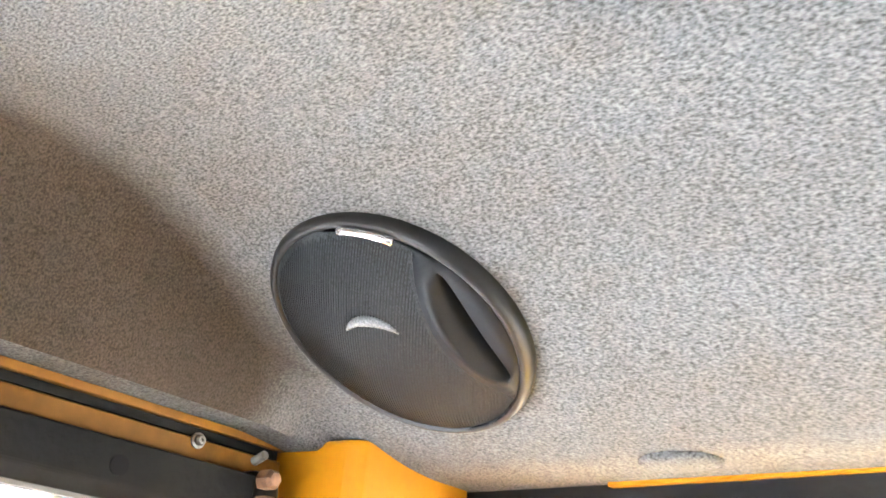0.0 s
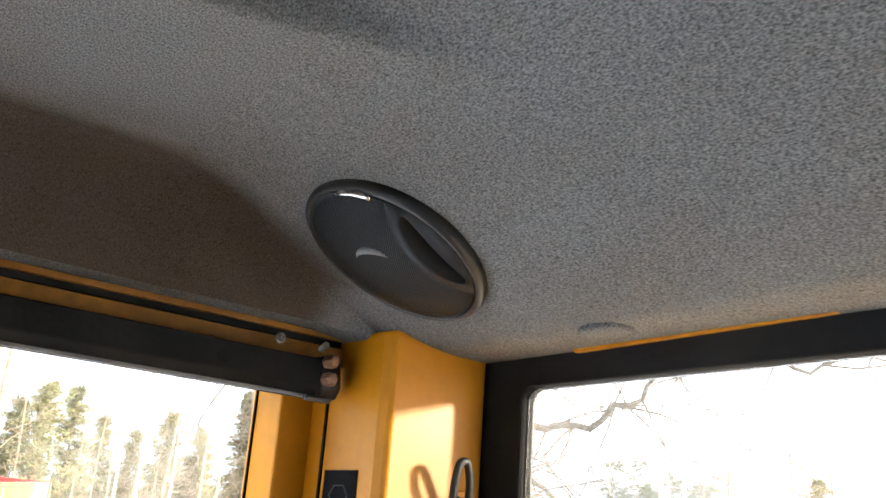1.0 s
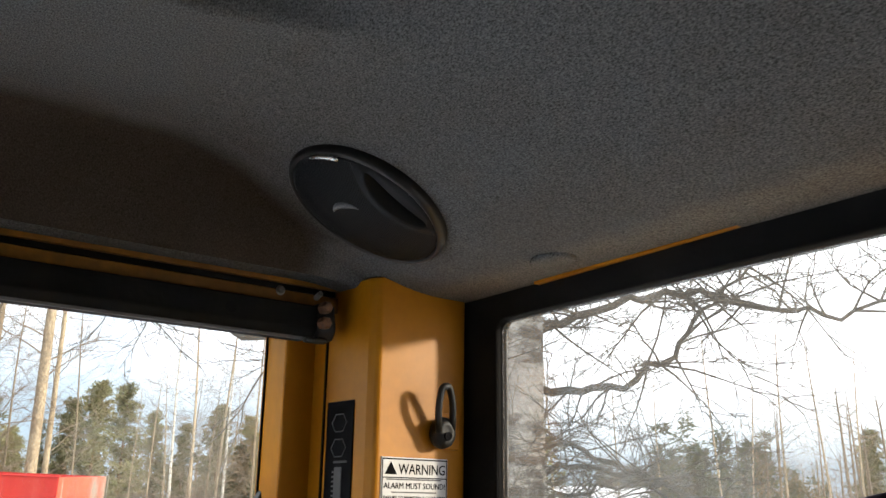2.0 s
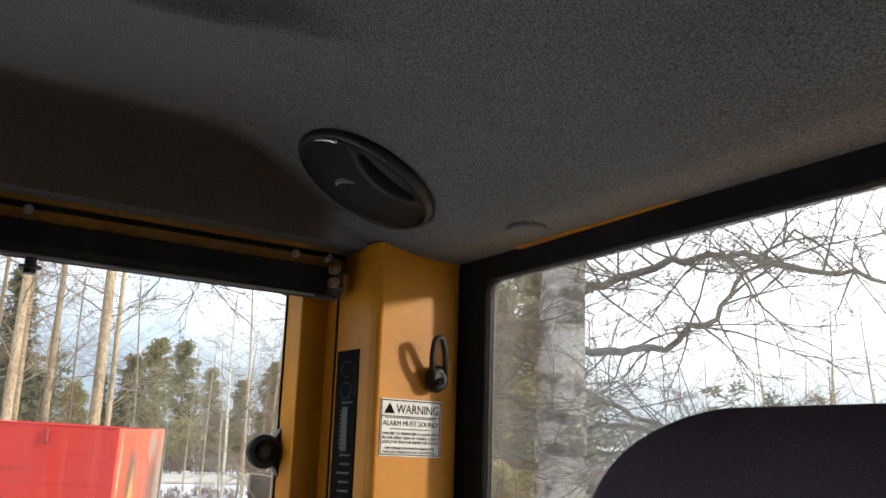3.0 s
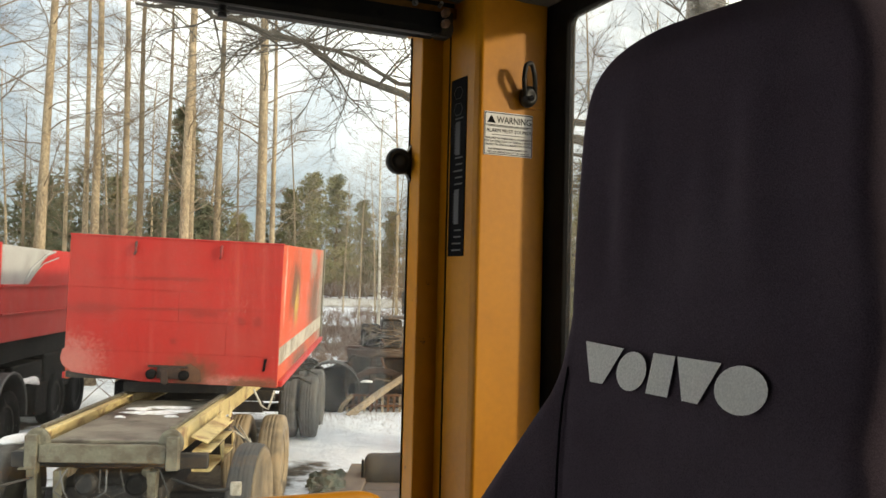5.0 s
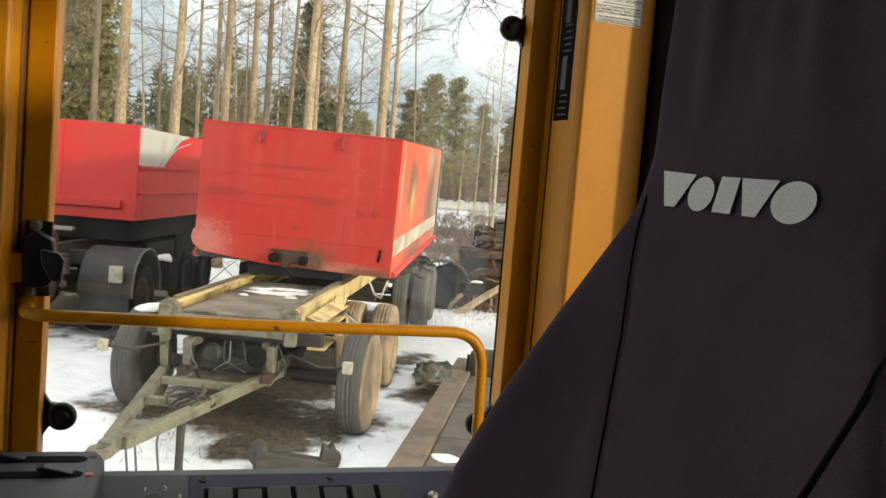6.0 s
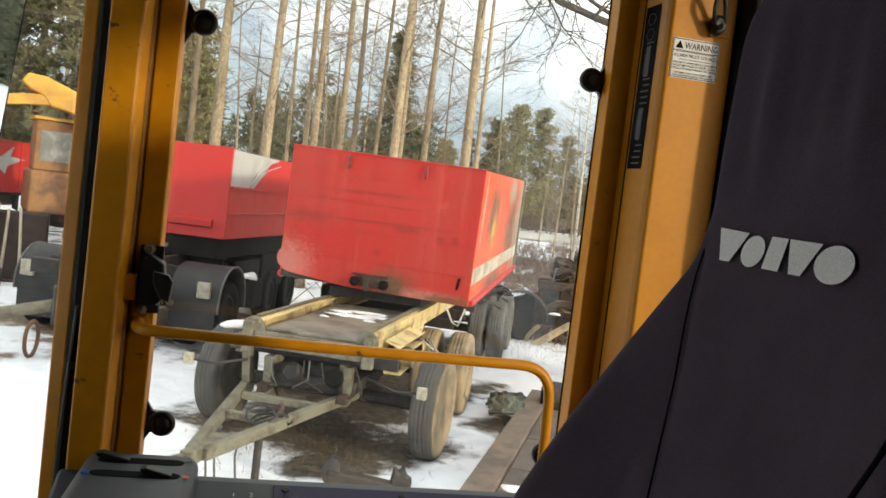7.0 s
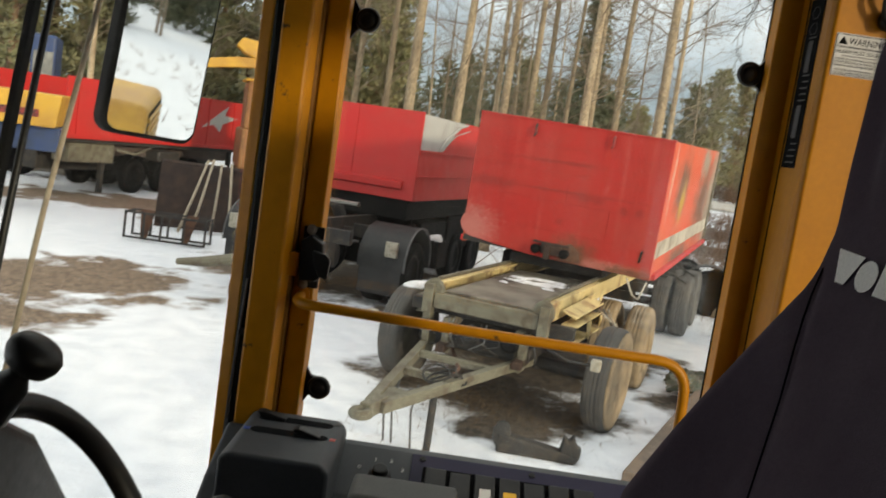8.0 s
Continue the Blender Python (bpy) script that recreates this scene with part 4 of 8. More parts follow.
def dome(x, y):
    return 0.004 + 0.018 * (1 - (x * x + y * y) / 0.076 ** 2)


bm = bmesh.new()
NY, NX = 44, 20
rows = []
for j in range(NY + 1):
    y = -0.0755 + 0.151 * j / NY
    hw = math.sqrt(max(0, 0.0758 ** 2 - y * y))
    xe = max(-hw, min(hw, seam_x(y) - 0.001))
    rows.append([bm.verts.new(SPK @ Vector((x, y, dome(x, y) + 0.0006))) for x in (-hw + (xe + hw) * i / NX for i in range(NX + 1))])
for a, b in zip(rows, rows[1:]):
    for i in range(NX):
        bm.faces.new((a[i], a[i + 1], b[i + 1], b[i]))
bmesh.ops.remove_doubles(bm, verts=bm.verts[:], dist=1e-5)
grille = part("grille", bm, M_GRILLE, speaker, "fine black mesh grille with faint cone behind", smooth=True)
# highlight of the cone behind the mesh, laid on as a pale grey arc
part("cone_highlight", tubem([SPK @ Vector((0.004 + 0.021 * math.cos(q), 0.006 + 0.019 * math.sin(q), dome(0.004 + 0.021 * math.cos(q), 0.006 + 0.019 * math.sin(q)) + 0.0004)) for q in (radians(20 + 10 * k) for k in range(12))], [0.0006 + 0.0030 * math.sin(math.pi * k / 11) for k in range(12)], 6), M_GLINT, grille, "pale arc painted as the highlight on the cone", smooth=True)
# fine parallel ribs pressed into the grille
bm = bmesh.new()
ra = radians(-33)
for k in range(-44, 45):
    line = []
    for q in range(-24, 25):
        a, b = 0.00172 * k, 0.0031 * q
        x, y = a * math.cos(ra) - b * math.sin(ra), a * math.sin(ra) + b * math.cos(ra)
        if math.hypot(x, y) < 0.0735 and x < seam_x(y) - 0.0025:
            line.append(SPK @ Vector((x, y, dome(x, y) + 0.0007)))
    if len(line) > 2:
        tube(bm, line, 0.00046, 4, False)
part("grille_ribs", bm, M_SPK, grille, "fine dark ribs across the grille", smooth=True)
bm = bmesh.new()
rows = []
for j in range(NY + 1):
    y = -0.0755 + 0.151 * j / NY
    hw = math.sqrt(max(0, 0.0758 ** 2 - y * y))
    xs = max(-hw, min(hw, seam_x(y)))
    h = 0.038 ** 2 - y * y
    hole = 0.0072 * math.sqrt(h) / 0.038 if h > 0 else 0
    cx = 0.0588 + 1.4 * y * y
    knots = [xs, max(xs, min(cx - hole, hw)), max(xs, min(cx + hole, hw)), hw]
    rows.append([bm.verts.new(SPK @ Vector((x, y, dome(x, y) + dz))) for x, dz in zip(knots, (0.002, 0.0035, 0.0035, 0.001))] +
                [bm.verts.new(SPK @ Vector((knots[1] + 0.002, y, -0.004))), bm.verts.new(SPK @ Vector((knots[2] - 0.002, y, -0.004))), bm.verts.new(SPK @ Vector((xs, y, dome(xs, y) - 0.001)))])
for j, (a, b) in enumerate(zip(rows, rows[1:])):
    bm.faces.new((a[6], a[0], b[0], b[6]))
    for i in (0, 2):
        bm.faces.new((a[i], a[i + 1], b[i + 1], b[i]))
    y = -0.0755 + 0.151 * (j + 0.5) / NY
    if abs(y) > 0.0385:
        bm.faces.new((a[1], a[2], b[2], b[1]))
    else:
        bm.faces.new((a[1], a[4], b[4], b[1]))
        bm.faces.new((a[2], b[2], b[5], a[5]))
bmesh.ops.remove_doubles(bm, verts=bm.verts[:], dist=2e-5)
bmesh.ops.dissolve_degenerate(bm, dist=2e-5, edges=bm.edges[:])
part("bezel", bm, M_SPK, speaker, "smooth grey bezel with a long oval slot", smooth=True)
bm = bmesh.new()
lathe(bm, [(0.05, -0.006), (0.05, -0.004)], SPK @ Matrix.Translation((0.035, 0, 0)) @ Matrix.Diagonal((0.7, 0.9, 1, 1)), 24)
part("slot_floor", bm, M_RUST, speaker, "brown recess behind the slot")
bm = bmesh.new()
tube(bm, [SPK @ Vector((0.0765 * math.cos(a), 0.0765 * math.sin(a), 0.0085)) for a in (radians(52 + 4 * k) for k in range(7))], 0.0022, 8)
part("silver_mark", bm, M_SILVER, speaker, "small bright silver trim strip", smooth=True)

# flush cap in the headliner
capm = Matrix.Translation((0.058, -0.186, 3.4403)) @ Matrix.Rotation(radians(180), 4, "X")
cap = tagged(part("headliner_cap", lathem([(0.020, -0.003), (0.0205, 0.0015), (0.018, 0.003), (0.004, 0.0035)], capm @ Matrix.Diagonal((0.85, 1.2, 1, 1)), 28), M_FABRIC, smooth=True), "round fabric-coloured cap set in the headliner", "cap")

# ---- labels and hook on the pillar ----
warn = thing("warning_label", "white warning sticker with black print on the yellow pillar", "sticker", (0.0405, -0.001, 3.24))
LX0, LX1, LZ0, LZ1 = 0.0005, 0.0805, 3.2080, 3.2715
part("label_sheet", boxm(LX0, LX1, -0.0012, 0.0004, LZ0, LZ1), M_WHITE, warn)
bm = bmesh.new()
for a in ((LX0 + 0.001, LX1 - 0.001, LZ1 - 0.0024, LZ1 - 0.0012), (LX0 + 0.001, LX1 - 0.001, LZ0 + 0.0012, LZ0 + 0.0022), (LX0 + 0.001, LX1 - 0.001, LZ1 - 0.0200, LZ1 - 0.0190)):
    box(bm, a[0], a[1], -0.0016, -0.0013, a[2], a[3])
for x in (LX0 + 0.0008, LX1 - 0.0016):
    box(bm, x, x + 0.0008, -0.0016, -0.0013, LZ0 + 0.001, LZ1 - 0.001)
part("label_border", bm, M_INK, warn)
part("warning_symbol", prismm([(LX0 + 0.004, LZ1 - 0.0165), (LX0 + 0.018, LZ1 - 0.0165), (LX0 + 0.011, LZ1 - 0.0045)], "y", -0.0017, -0.0013), M_INK, warn, "black warning triangle")


def letters_on_pillar(s, x, z, size, width, name):
    part(name, text_bmesh(s, size, Matrix.Translation((x, -0.0014, z)) @ Matrix.Rotation(radians(90), 4, "X"), 0.0002, width), M_INK, warn)


letters_on_pillar("WARNING", LX0 + 0.020, LZ1 - 0.0160, 0.0142, 0.0565, "heading")
letters_on_pillar("ALARM MUST SOUND!", LX0 + 0.003, LZ1 - 0.0300, 0.0082, 0.074, "title")
letters_on_pillar("FAILURE TO MAINTAIN A CLEAR VIEW", LX0 + 0.003, LZ1 - 0.0400, 0.0046, 0.074, "line")
letters_on_pillar("IN THE DIRECTION OF TRAVEL COULD", LX0 + 0.003, LZ1 - 0.0447, 0.0046, 0.074, "line")
letters_on_pillar("RESULT IN SERIOUS INJURY OR DEATH", LX0 + 0.003, LZ1 - 0.0494, 0.0046, 0.074, "line")
letters_on_pillar("THE OPERATOR IS RESPONSIBLE FOR", LX0 + 0.006, LZ1 - 0.0560, 0.0042, 0.066, "line")
letters_on_pillar("THE SAFE OPERATION OF THIS VEHICLE", LX0 + 0.004, LZ1 - 0.0603, 0.0042, 0.070, "line")
bm = bmesh.new()
for z, a, b in ((LZ1 - 0.0218, 0.006, 0.072), (LZ1 - 0.0340, 0.012, 0.066)):
    box(bm, LX0 + a, LX0 + b, -0.0015, -0.0013, z, z + 0.0012)
part("small_print", bm, M_GREYINK, warn)

strip = thing("maintenance_label", "tall black maintenance sticker with small pale print on the pillar edge", "sticker", (-0.02, 0.04, 3.19))
sa, sb = Vector((-0.0125, 0.032, 0)), Vector((-0.0165, 0.078, 0))
sd = (sb - sa).normalized()
sn = Vector((-sd.y, sd.x, 0)) if (Vector((-sd.y, sd.x, 0))).x < 0 else Vector((sd.y, -sd.x, 0))


def strip_box(bm, a0, a1, z0, z1, lift, th=0.0006):
    p0, p1 = sa + (sb - sa) * a0, sa + (sb - sa) * a1
    poly = [(q.x, q.y) for q in (p0 + sn * lift, p1 + sn * lift, p1 + sn * (lift + th), p0 + sn * (lift + th))]
    prism(bm, poly, "z", z0, z1)


bm = bmesh.new()
strip_box(bm, 0.0, 1.0, 3.060, 3.328, 0.0002, 0.001)
part("label_sheet", bm, M_INK, strip)
for z0, z1 in ((3.212, 3.262), (3.108, 3.160)):
    bm = bmesh.new()
    strip_box(bm, 0.34, 0.62, z0, z1, 0.0013)
    part("table_block", bm, M_GREYINK, strip, "grey printed service table")
bm = bmesh.new()
for k in range(26):
    z = 3.068 + 0.0099 * k
    if any(a - 0.004 < z < b for a, b in ((3.212, 3.262), (3.108, 3.160), (3.275, 3.32))):
        continue
    strip_box(bm, 0.16, 0.16 + 0.62 * random.uniform(0.55, 1), z, z + 0.0022, 0.0013)
for k in range(10):
    for b0 in (3.215, 3.111):
        strip_box(bm, 0.34, 0.68, b0 + k * 0.0046, b0 + k * 0.0046 + 0.0016, 0.0020)
part("small_text", bm, M_GREYINK, strip)
for zc in (3.281, 3.306):
    bm = bmesh.new()
    pts = [sa + (sb - sa) * (0.5 + 0.28 * math.cos(radians(60 * s))) + sn * 0.0016 + Vector((0, 0, zc + 0.0100 * math.sin(radians(60 * s)))) for s in range(7)]
    tube(bm, pts, 0.0005, 5)
    part("hexagon_mark", bm, M_GREYINK, strip)
hook = thing("coat_hook", "dark grey plastic coat hook with a loop on the pillar", "hook", (0.068, 0.0, 3.31))
part("backing", boxm(0.070, 0.0935, -0.004, -0.0005, 3.281, 3.318), M_YELLOW, hook, "small yellow mounting plate", bevel=0.001)
bm = bmesh.new()
lathe(bm, [(0.0120, 0.0), (0.0130, 0.006), (0.0118, 0.013), (0.007, 0.016), (0.005, 0.015)], along((0.067, -0.004, 3.297), (0.066, -0.2, 3.297)) @ Matrix.Diagonal((1, 1.25, 1, 1)), 24)
part("hook_base", bm, M_HOOK, hook, smooth=True)
loop = arc([(0.058, -0.016, 3.297), (0.0515, -0.024, 3.322), (0.0535, -0.027, 3.341), (0.0625, -0.027, 3.343), (0.0700, -0.024, 3.325), (0.075, -0.016, 3.300)], 0.014, 6)
part("hook_loop", tubem(loop, 0.0036, 10), M_HOOK, hook, smooth=True)
part("centre_screw", lathem([(0.0045, 0), (0.0045, 0.002), (0.002, 0.001)], along((0.066, -0.0205, 3.293), (0.066, -0.2, 3.293)), 10), M_INK, hook)

# ---- seat ----
seat = thing("operator_seat", "high-backed operator seat in dark navy cloth with a pale woven mark", "seat", (-0.35, -0.62, 1.46))
SEAT_Y = -0.622


SEAT_TOP = 3.236


def seat_half(z):
    """Half the width of the backrest's outline at a height."""
    if z > 2.93:
        w = 0.168 - 0.05 * max(0.0, z - 3.0)
        t = max(0.0, (z - (SEAT_TOP - 0.10)) / 0.10)
        return w * (0.45 + 0.55 * math.sqrt(max(0.0, 1 - t ** 2.6)))
    t = min(1.0, (2.93 - z) / 0.36)
    return 0.168 + 0.122 * (1 - (1 - t) ** 1.7)


def seat_face(z, y=-0.62):
    """The x of the backrest's front; the seat is turned a little towards the door."""
    low = max(0.0, 2.99 - z)
    return -0.158 - 0.24 * low + 0.03 * max(0.0, z - 3.05) + 0.010 + 0.10 * (-0.51 - y)


def bolster(z, s):
    """How far the sides stand forward of the middle; s is 0 in the middle, 1 at the edge."""
    k = max(0.0, min(1.0, (2.95 - z) / 0.30))
    b = 0.075 * k * max(0.0, (s - 0.45) / 0.55) ** 1.3
    roll = -0.085 * max(0.0, (s - 0.80) / 0.20) ** 2.4
    return b + roll


def seam_y(side, z):
    """Where the stitched grooves beside the middle panel run."""
    if side > 0:
        return SEAT_Y + 0.129 - 0.22 * (2.94 - z)
    line = ((2.60, 0.085), (2.70, 0.122), (2.775, 0.156), (2.83, 0.1795), (2.867, 0.1785), (2.908, 0.167))
    z = max(2.60, min(2.908, z))
    for (z0, o0), (z1, o1) in zip(line, line[1:]):
        if z <= z1:
            return SEAT_Y - o0 - (o1 - o0) * (z - z0) / (z1 - z0)
    return SEAT_Y - 0.167


bm = bmesh.new()
NZ, NS = 90, 64
ringrows = []
for j in range(NZ + 1):
    z = 2.28 + (SEAT_TOP - 2.28) * (1 - (1 - j / NZ) ** 2.2)
    hw = seat_half(z)
    crown = 0.030 * max(0.0, (z - 3.17) / 0.066) ** 3
    row = []
    for i in range(NS + 1):
        s = -1 + 2 * i / NS
        y = SEAT_Y + hw * s
        x = seat_face(z, y) - bolster(z, abs(s)) + crown
        # stitched grooves beside the middle panel
        g = 0.0
        for side in (1,):
            gy = seam_y(side, z)
            if z < 2.94:
                g += 0.005 * math.exp(-((y - gy) / 0.0050) ** 2)
        # soft vertical folds in the cover
        f = (0.0024 * math.sin(y * 62 + 2.5 * z) + 0.0018 * math.sin(y * 97 - 4.0 * z + 1.3) + 0.0012 * math.sin(y * 151 + 6.0 * z)) * math.exp(-((z - 3.10) / 0.075) ** 2)
        row.append(bm.verts.new((x + g + f, y, z)))
    back = []
    for i in range(NS, -1, -1):
        s = -1 + 2 * i / NS
        y = SEAT_Y + hw * 0.97 * s
        x = seat_face(z, y) + 0.115 - 0.03 * s * s - 0.6 * crown
        back.append(bm.verts.new((x, y, z)))
    ringrows.append(row + back)
k = len(ringrows[0])
for a, b in zip(ringrows, ringrows[1:]):
    for i in range(k):
        bm.faces.new((a[i], a[(i + 1) % k], b[(i + 1) % k], b[i]))
top_row = ringrows[-1]
for i in range(NS):
    bm.faces.new((top_row[i], top_row[i + 1], top_row[k - 2 - i], top_row[k - 1 - i]))
backrest = part("backrest", bm, M_SEAT, seat, "dark navy cloth backrest with stitched seams", smooth=True)

for side in (-1, 1):
    line = []
    for k in range(26):
        z = (2.95 - 0.66 * k / 25) if side > 0 else (2.908 - 0.30 * k / 25)
        y = seam_y(side, z)
        line.append((seat_face(z, y) - bolster(z, min(1.0, abs(y - SEAT_Y) / seat_half(z))) + 0.0005, y, z))
    part("seam", tubem(line, 0.0011 if side > 0 else [0.0022 + 0.00012 * k for k in range(26)], 8), M_INK, backrest, "dark stitched seam", smooth=True)

# the woven pale mark: five plain solid shapes in a row


def mark_shape(name, poly):
    """One plain shape of the mark, laid on the backrest: u across, v up."""
    bm = bmesh.new()
    vs = []
    for u, v in poly:
        y, z = -0.511 - 0.190 * u, 2.942 + 0.030 * v - 0.005 * u
        s = abs(y - SEAT_Y) / seat_half(z)
        vs.append(bm.verts.new((seat_face(z, y) - bolster(z, s) - 0.0032, y, z)))
    bm.faces.new(vs)
    return part(name, bm, M_PRINT, mark)


mark = new("woven_mark")
mark.parent = seat
mark.matrix_parent_inverse = world_of(seat).inverted()
tagged(mark, "pale woven mark of plain wedges, discs and a slab")
mark_shape("wedge", [(0.0, 1.05), (0.25, 1.0), (0.165, 0.0), (0.085, 0.0)])
mark_shape("disc", [(0.32 + 0.086 * math.cos(k * math.pi / 12), 0.46 + 0.5 * math.sin(k * math.pi / 12)) for k in range(24)])
mark_shape("slab", [(0.425, 1.0), (0.545, 1.0), (0.545, 0.0), (0.425, 0.0)])
mark_shape("wedge", [(0.545 + 0.01, 1.0), (0.775, 1.0), (0.70, 0.0), (0.62, 0.0)])
mark_shape("disc", [(0.88 + 0.118 * math.cos(k * math.pi / 12), 0.48 + 0.54 * math.sin(k * math.pi / 12)) for k in range(24)])

part("cushion", sheet(lambda u, v: (-0.98 + 0.62 * u, SEAT_Y - 0.27 + 0.54 * v, 2.20 + 0.05 * math.sin(math.pi * u) ** 0.5 * math.sin(math.pi * v) ** 0.4), 24, 24), M_SEAT, seat, smooth=True)
part("cushion_base", boxm(-0.96, -0.37, SEAT_Y - 0.26, SEAT_Y + 0.26, 2.08, 2.215), M_BLACK, seat, bevel=0.02)
part("pedestal", boxm(-0.85, -0.45, SEAT_Y - 0.18, SEAT_Y + 0.18, 1.46, 2.085), M_BLACK, seat, bevel=0.02)

# ---- side console under the door window ----
console = thing("side_console", "dark grey moulded side console with heater controls and switches", "console", (-0.42, -0.05, 1.46))
CON = [(0.058, 1.46), (0.058, 2.498), (0.048, 2.507), (0.030, 2.505), (-0.075, 2.462), (-0.135, 2.425), (-0.150, 2.40), (-0.150, 1.46)]
part("console_body", prismm(CON, "x", -0.86, -0.06), M_GREY, console, bevel=0.006, seg=3)
heater = part("heater_box", prismm([(-0.822, 2.40), (-0.822, 2.527), (-0.810, 2.537), (-0.672, 2.537), (-0.660, 2.525), (-0.656, 2.40)], "y", -0.165, 0.046), M_GREY, console, "raised grey heater control box with two lever slots", bevel=0.006, seg=3)
for yc in (0.006, -0.054):
    ends = [(x + 0.013 * math.cos(radians(q)), yc + 0.013 * math.sin(radians(q))) for x, q0 in ((-0.692, -90), (-0.788, 90)) for q in range(q0, q0 + 181, 30)]
    part("slot", prismm(ends, "z", 2.5372, 2.5378), M_INK, heater, "dark oval lever slot")
for x0, x1, y in ((-0.805, -0.755, 0.006), (-0.735, -0.690, -0.054)):
    part("lever", prismm([(x0, 2.5475), (x0 + 0.010, 2.5500), (x1, 2.5405), (x1 - 0.004, 2.5375), (x0 + 0.012, 2.5375)], "y", y - 0.009, y + 0.009), M_BLACK, heater, bevel=0.002)
part("blue_mark", boxm(-0.812, -0.802, -0.060, -0.050, 2.5372, 2.5380), M_BLUEDOT, heater)
part("red_mark", boxm(-0.676, -0.667, -0.060, -0.050, 2.5372, 2.5380), M_REDDOT, heater)
part("pale_mark", boxm(-0.680, -0.667, 0.014, 0.026, 2.5372, 2.5378), M_GREYINK, heater)
part("pale_mark", boxm(-0.808, -0.796, 0.026, 0.036, 2.5372, 2.5378), M_GREYINK, heater)

# the sloping face of the console, in its own plane
SLOPE = Matrix.Translation((0, 0.030, 2.505)) @ Matrix.Rotation(math.atan2(0.043, 0.105), 4, "X")


def on_slope(x0, x1, s0, s1, h0, h1):
    """A block on the sloping face: s runs down the slope from the top edge."""
    return boxm(x0, x1, -s1, -s0, h0, h1, m=SLOPE)


panel = part("switch_panel", on_slope(-0.545, -0.140, 0.004, 0.150, 0.0005, 0.004), M_PANEL, console, "blue-black switch panel held by screws", bevel=0.002)
part("switch_recess", on_slope(-0.525, -0.245, 0.034, 0.120, 0.0042, 0.0052), M_INK, panel)
for k in range(7):
    x = -0.520 + 0.040 * k
    sw = part("switch", on_slope(x, x + 0.033, 0.040, 0.112, 0.0054, 0.0125 if k not in (1, 4) else 0.009), M_BLACK, panel, bevel=0.002)
    if k == 2:
        part("symbol", on_slope(x + 0.008, x + 0.026, 0.072, 0.094, 0.0127, 0.0131), M_WHITE, sw, "white symbol")
    if k == 3:
        part("symbol", on_slope(x + 0.006, x + 0.027, 0.072, 0.092, 0.0127, 0.0131), M_AMBER, sw, "amber symbol")
    if k == 5:
        part("symbol", on_slope(x + 0.008, x + 0.024, 0.080, 0.096, 0.0127, 0.0131), M_GREENMARK, sw, "green symbol")
for x in (-0.527, -0.346, -0.158):
    c = SLOPE @ Vector((x, -0.016, 0.004))
    part("screw", lathem([(0.0055, 0), (0.005, 0.0025), (0.002, 0.0025), (0.002, 0.0012)], along(c, c + SLOPE.to_3x3() @ Vector((0, 0, 1))), 12), M_BLACK, panel)
c = SLOPE @ Vector((-0.200, -0.062, 0.004))
part("key_barrel", lathem([(0.0075, 0), (0.0075, 0.006), (0.005, 0.008), (0.002, 0.006)], along(c, c + SLOPE.to_3x3() @ Vector((0, 0, 1))), 16), M_STEEL, panel)
c = SLOPE @ Vector((-0.592, -0.066, 0.0))
dial = part("fan_dial", lathem([(0.019, 0), (0.018, 0.008), (0.013, 0.010), (0.012, 0.019), (0.009, 0.020)], along(c, c + SLOPE.to_3x3() @ Vector((0, 0, 1))), 24), M_BLACK, console, "black fan dial with small pale figures")
for name, ch, dx, ds in (("figure_zero", "0", -0.038, 0.040), ("figure_one", "1", -0.014, 0.018), ("figure_two", "2", 0.012, 0.017), ("figure_three", "3", 0.032, 0.034)):
    part(name, text_bmesh(ch, 0.012, SLOPE @ Matrix.Translation((-0.592 + dx, -ds - 0.014, 0.0006)), 0.0002), M_WHITE, dial)

PAD0, PAD1 = -0.617, -0.476
arm = thing("armrest", "worn grey vinyl armrest beside the seat", "armrest", (-0.50, -0.30, 2.44))
bm = bmesh.new()
prism(bm, [(-0.330, 2.485), (-0.328, 2.552), (-0.315, 2.566), (-0.240, 2.566), (-0.228, 2.556), (-0.226, 2.485)], "x", PAD0, PAD1)
part("pad", bm, M_LID, arm, bevel=0.016, seg=5)
part("bracket", boxm(-0.58, -0.50, -0.30, -0.25, 2.16, 2.488), M_BLACK, arm, bevel=0.006)
part("bracket_foot", boxm(-0.60, -0.48, -0.36, -0.1505, 2.12, 2.165), M_BLACK, arm, bevel=0.006)

# ---- steering wheel ----
steer = thing("steering_wheel", "black steering wheel with a spinner knob on its column", "steering wheel", (-1.15, -0.62, 1.46))
WC = Vector((-0.843, -0.615, 2.556))
WM = Matrix.Translation(WC) @ Matrix.Rotation(radians(62), 4, "Y")
part("rim", (lambda b: (tube(b, [WM @ Vector((0.183 * math.cos(2 * math.pi * k / 64), 0.183 * math.sin(2 * math.pi * k / 64), 0)) for k in range(65)], 0.0130, 14, False), b)[1])(bmesh.new()), M_BLACK, steer, smooth=True)
for a in (0, 80, 280):
    part("spoke", tubem([WM @ Vector((0.03 * math.cos(radians(a)), 0.03 * math.sin(radians(a)), -0.03)), WM @ Vector((0.18 * math.cos(radians(a)), 0.18 * math.sin(radians(a)), 0))], [0.017, 0.011], 10), M_BLACK, steer, smooth=True)
part("hub", lathem([(0.055, -0.06), (0.062, -0.03), (0.055, -0.005), (0.04, 0.003)], WM, 28), M_BLACK, steer, smooth=True)
kn = WM @ Vector((-0.183, 0.0, 0)) + Vector((0.016, 0, 0.022))
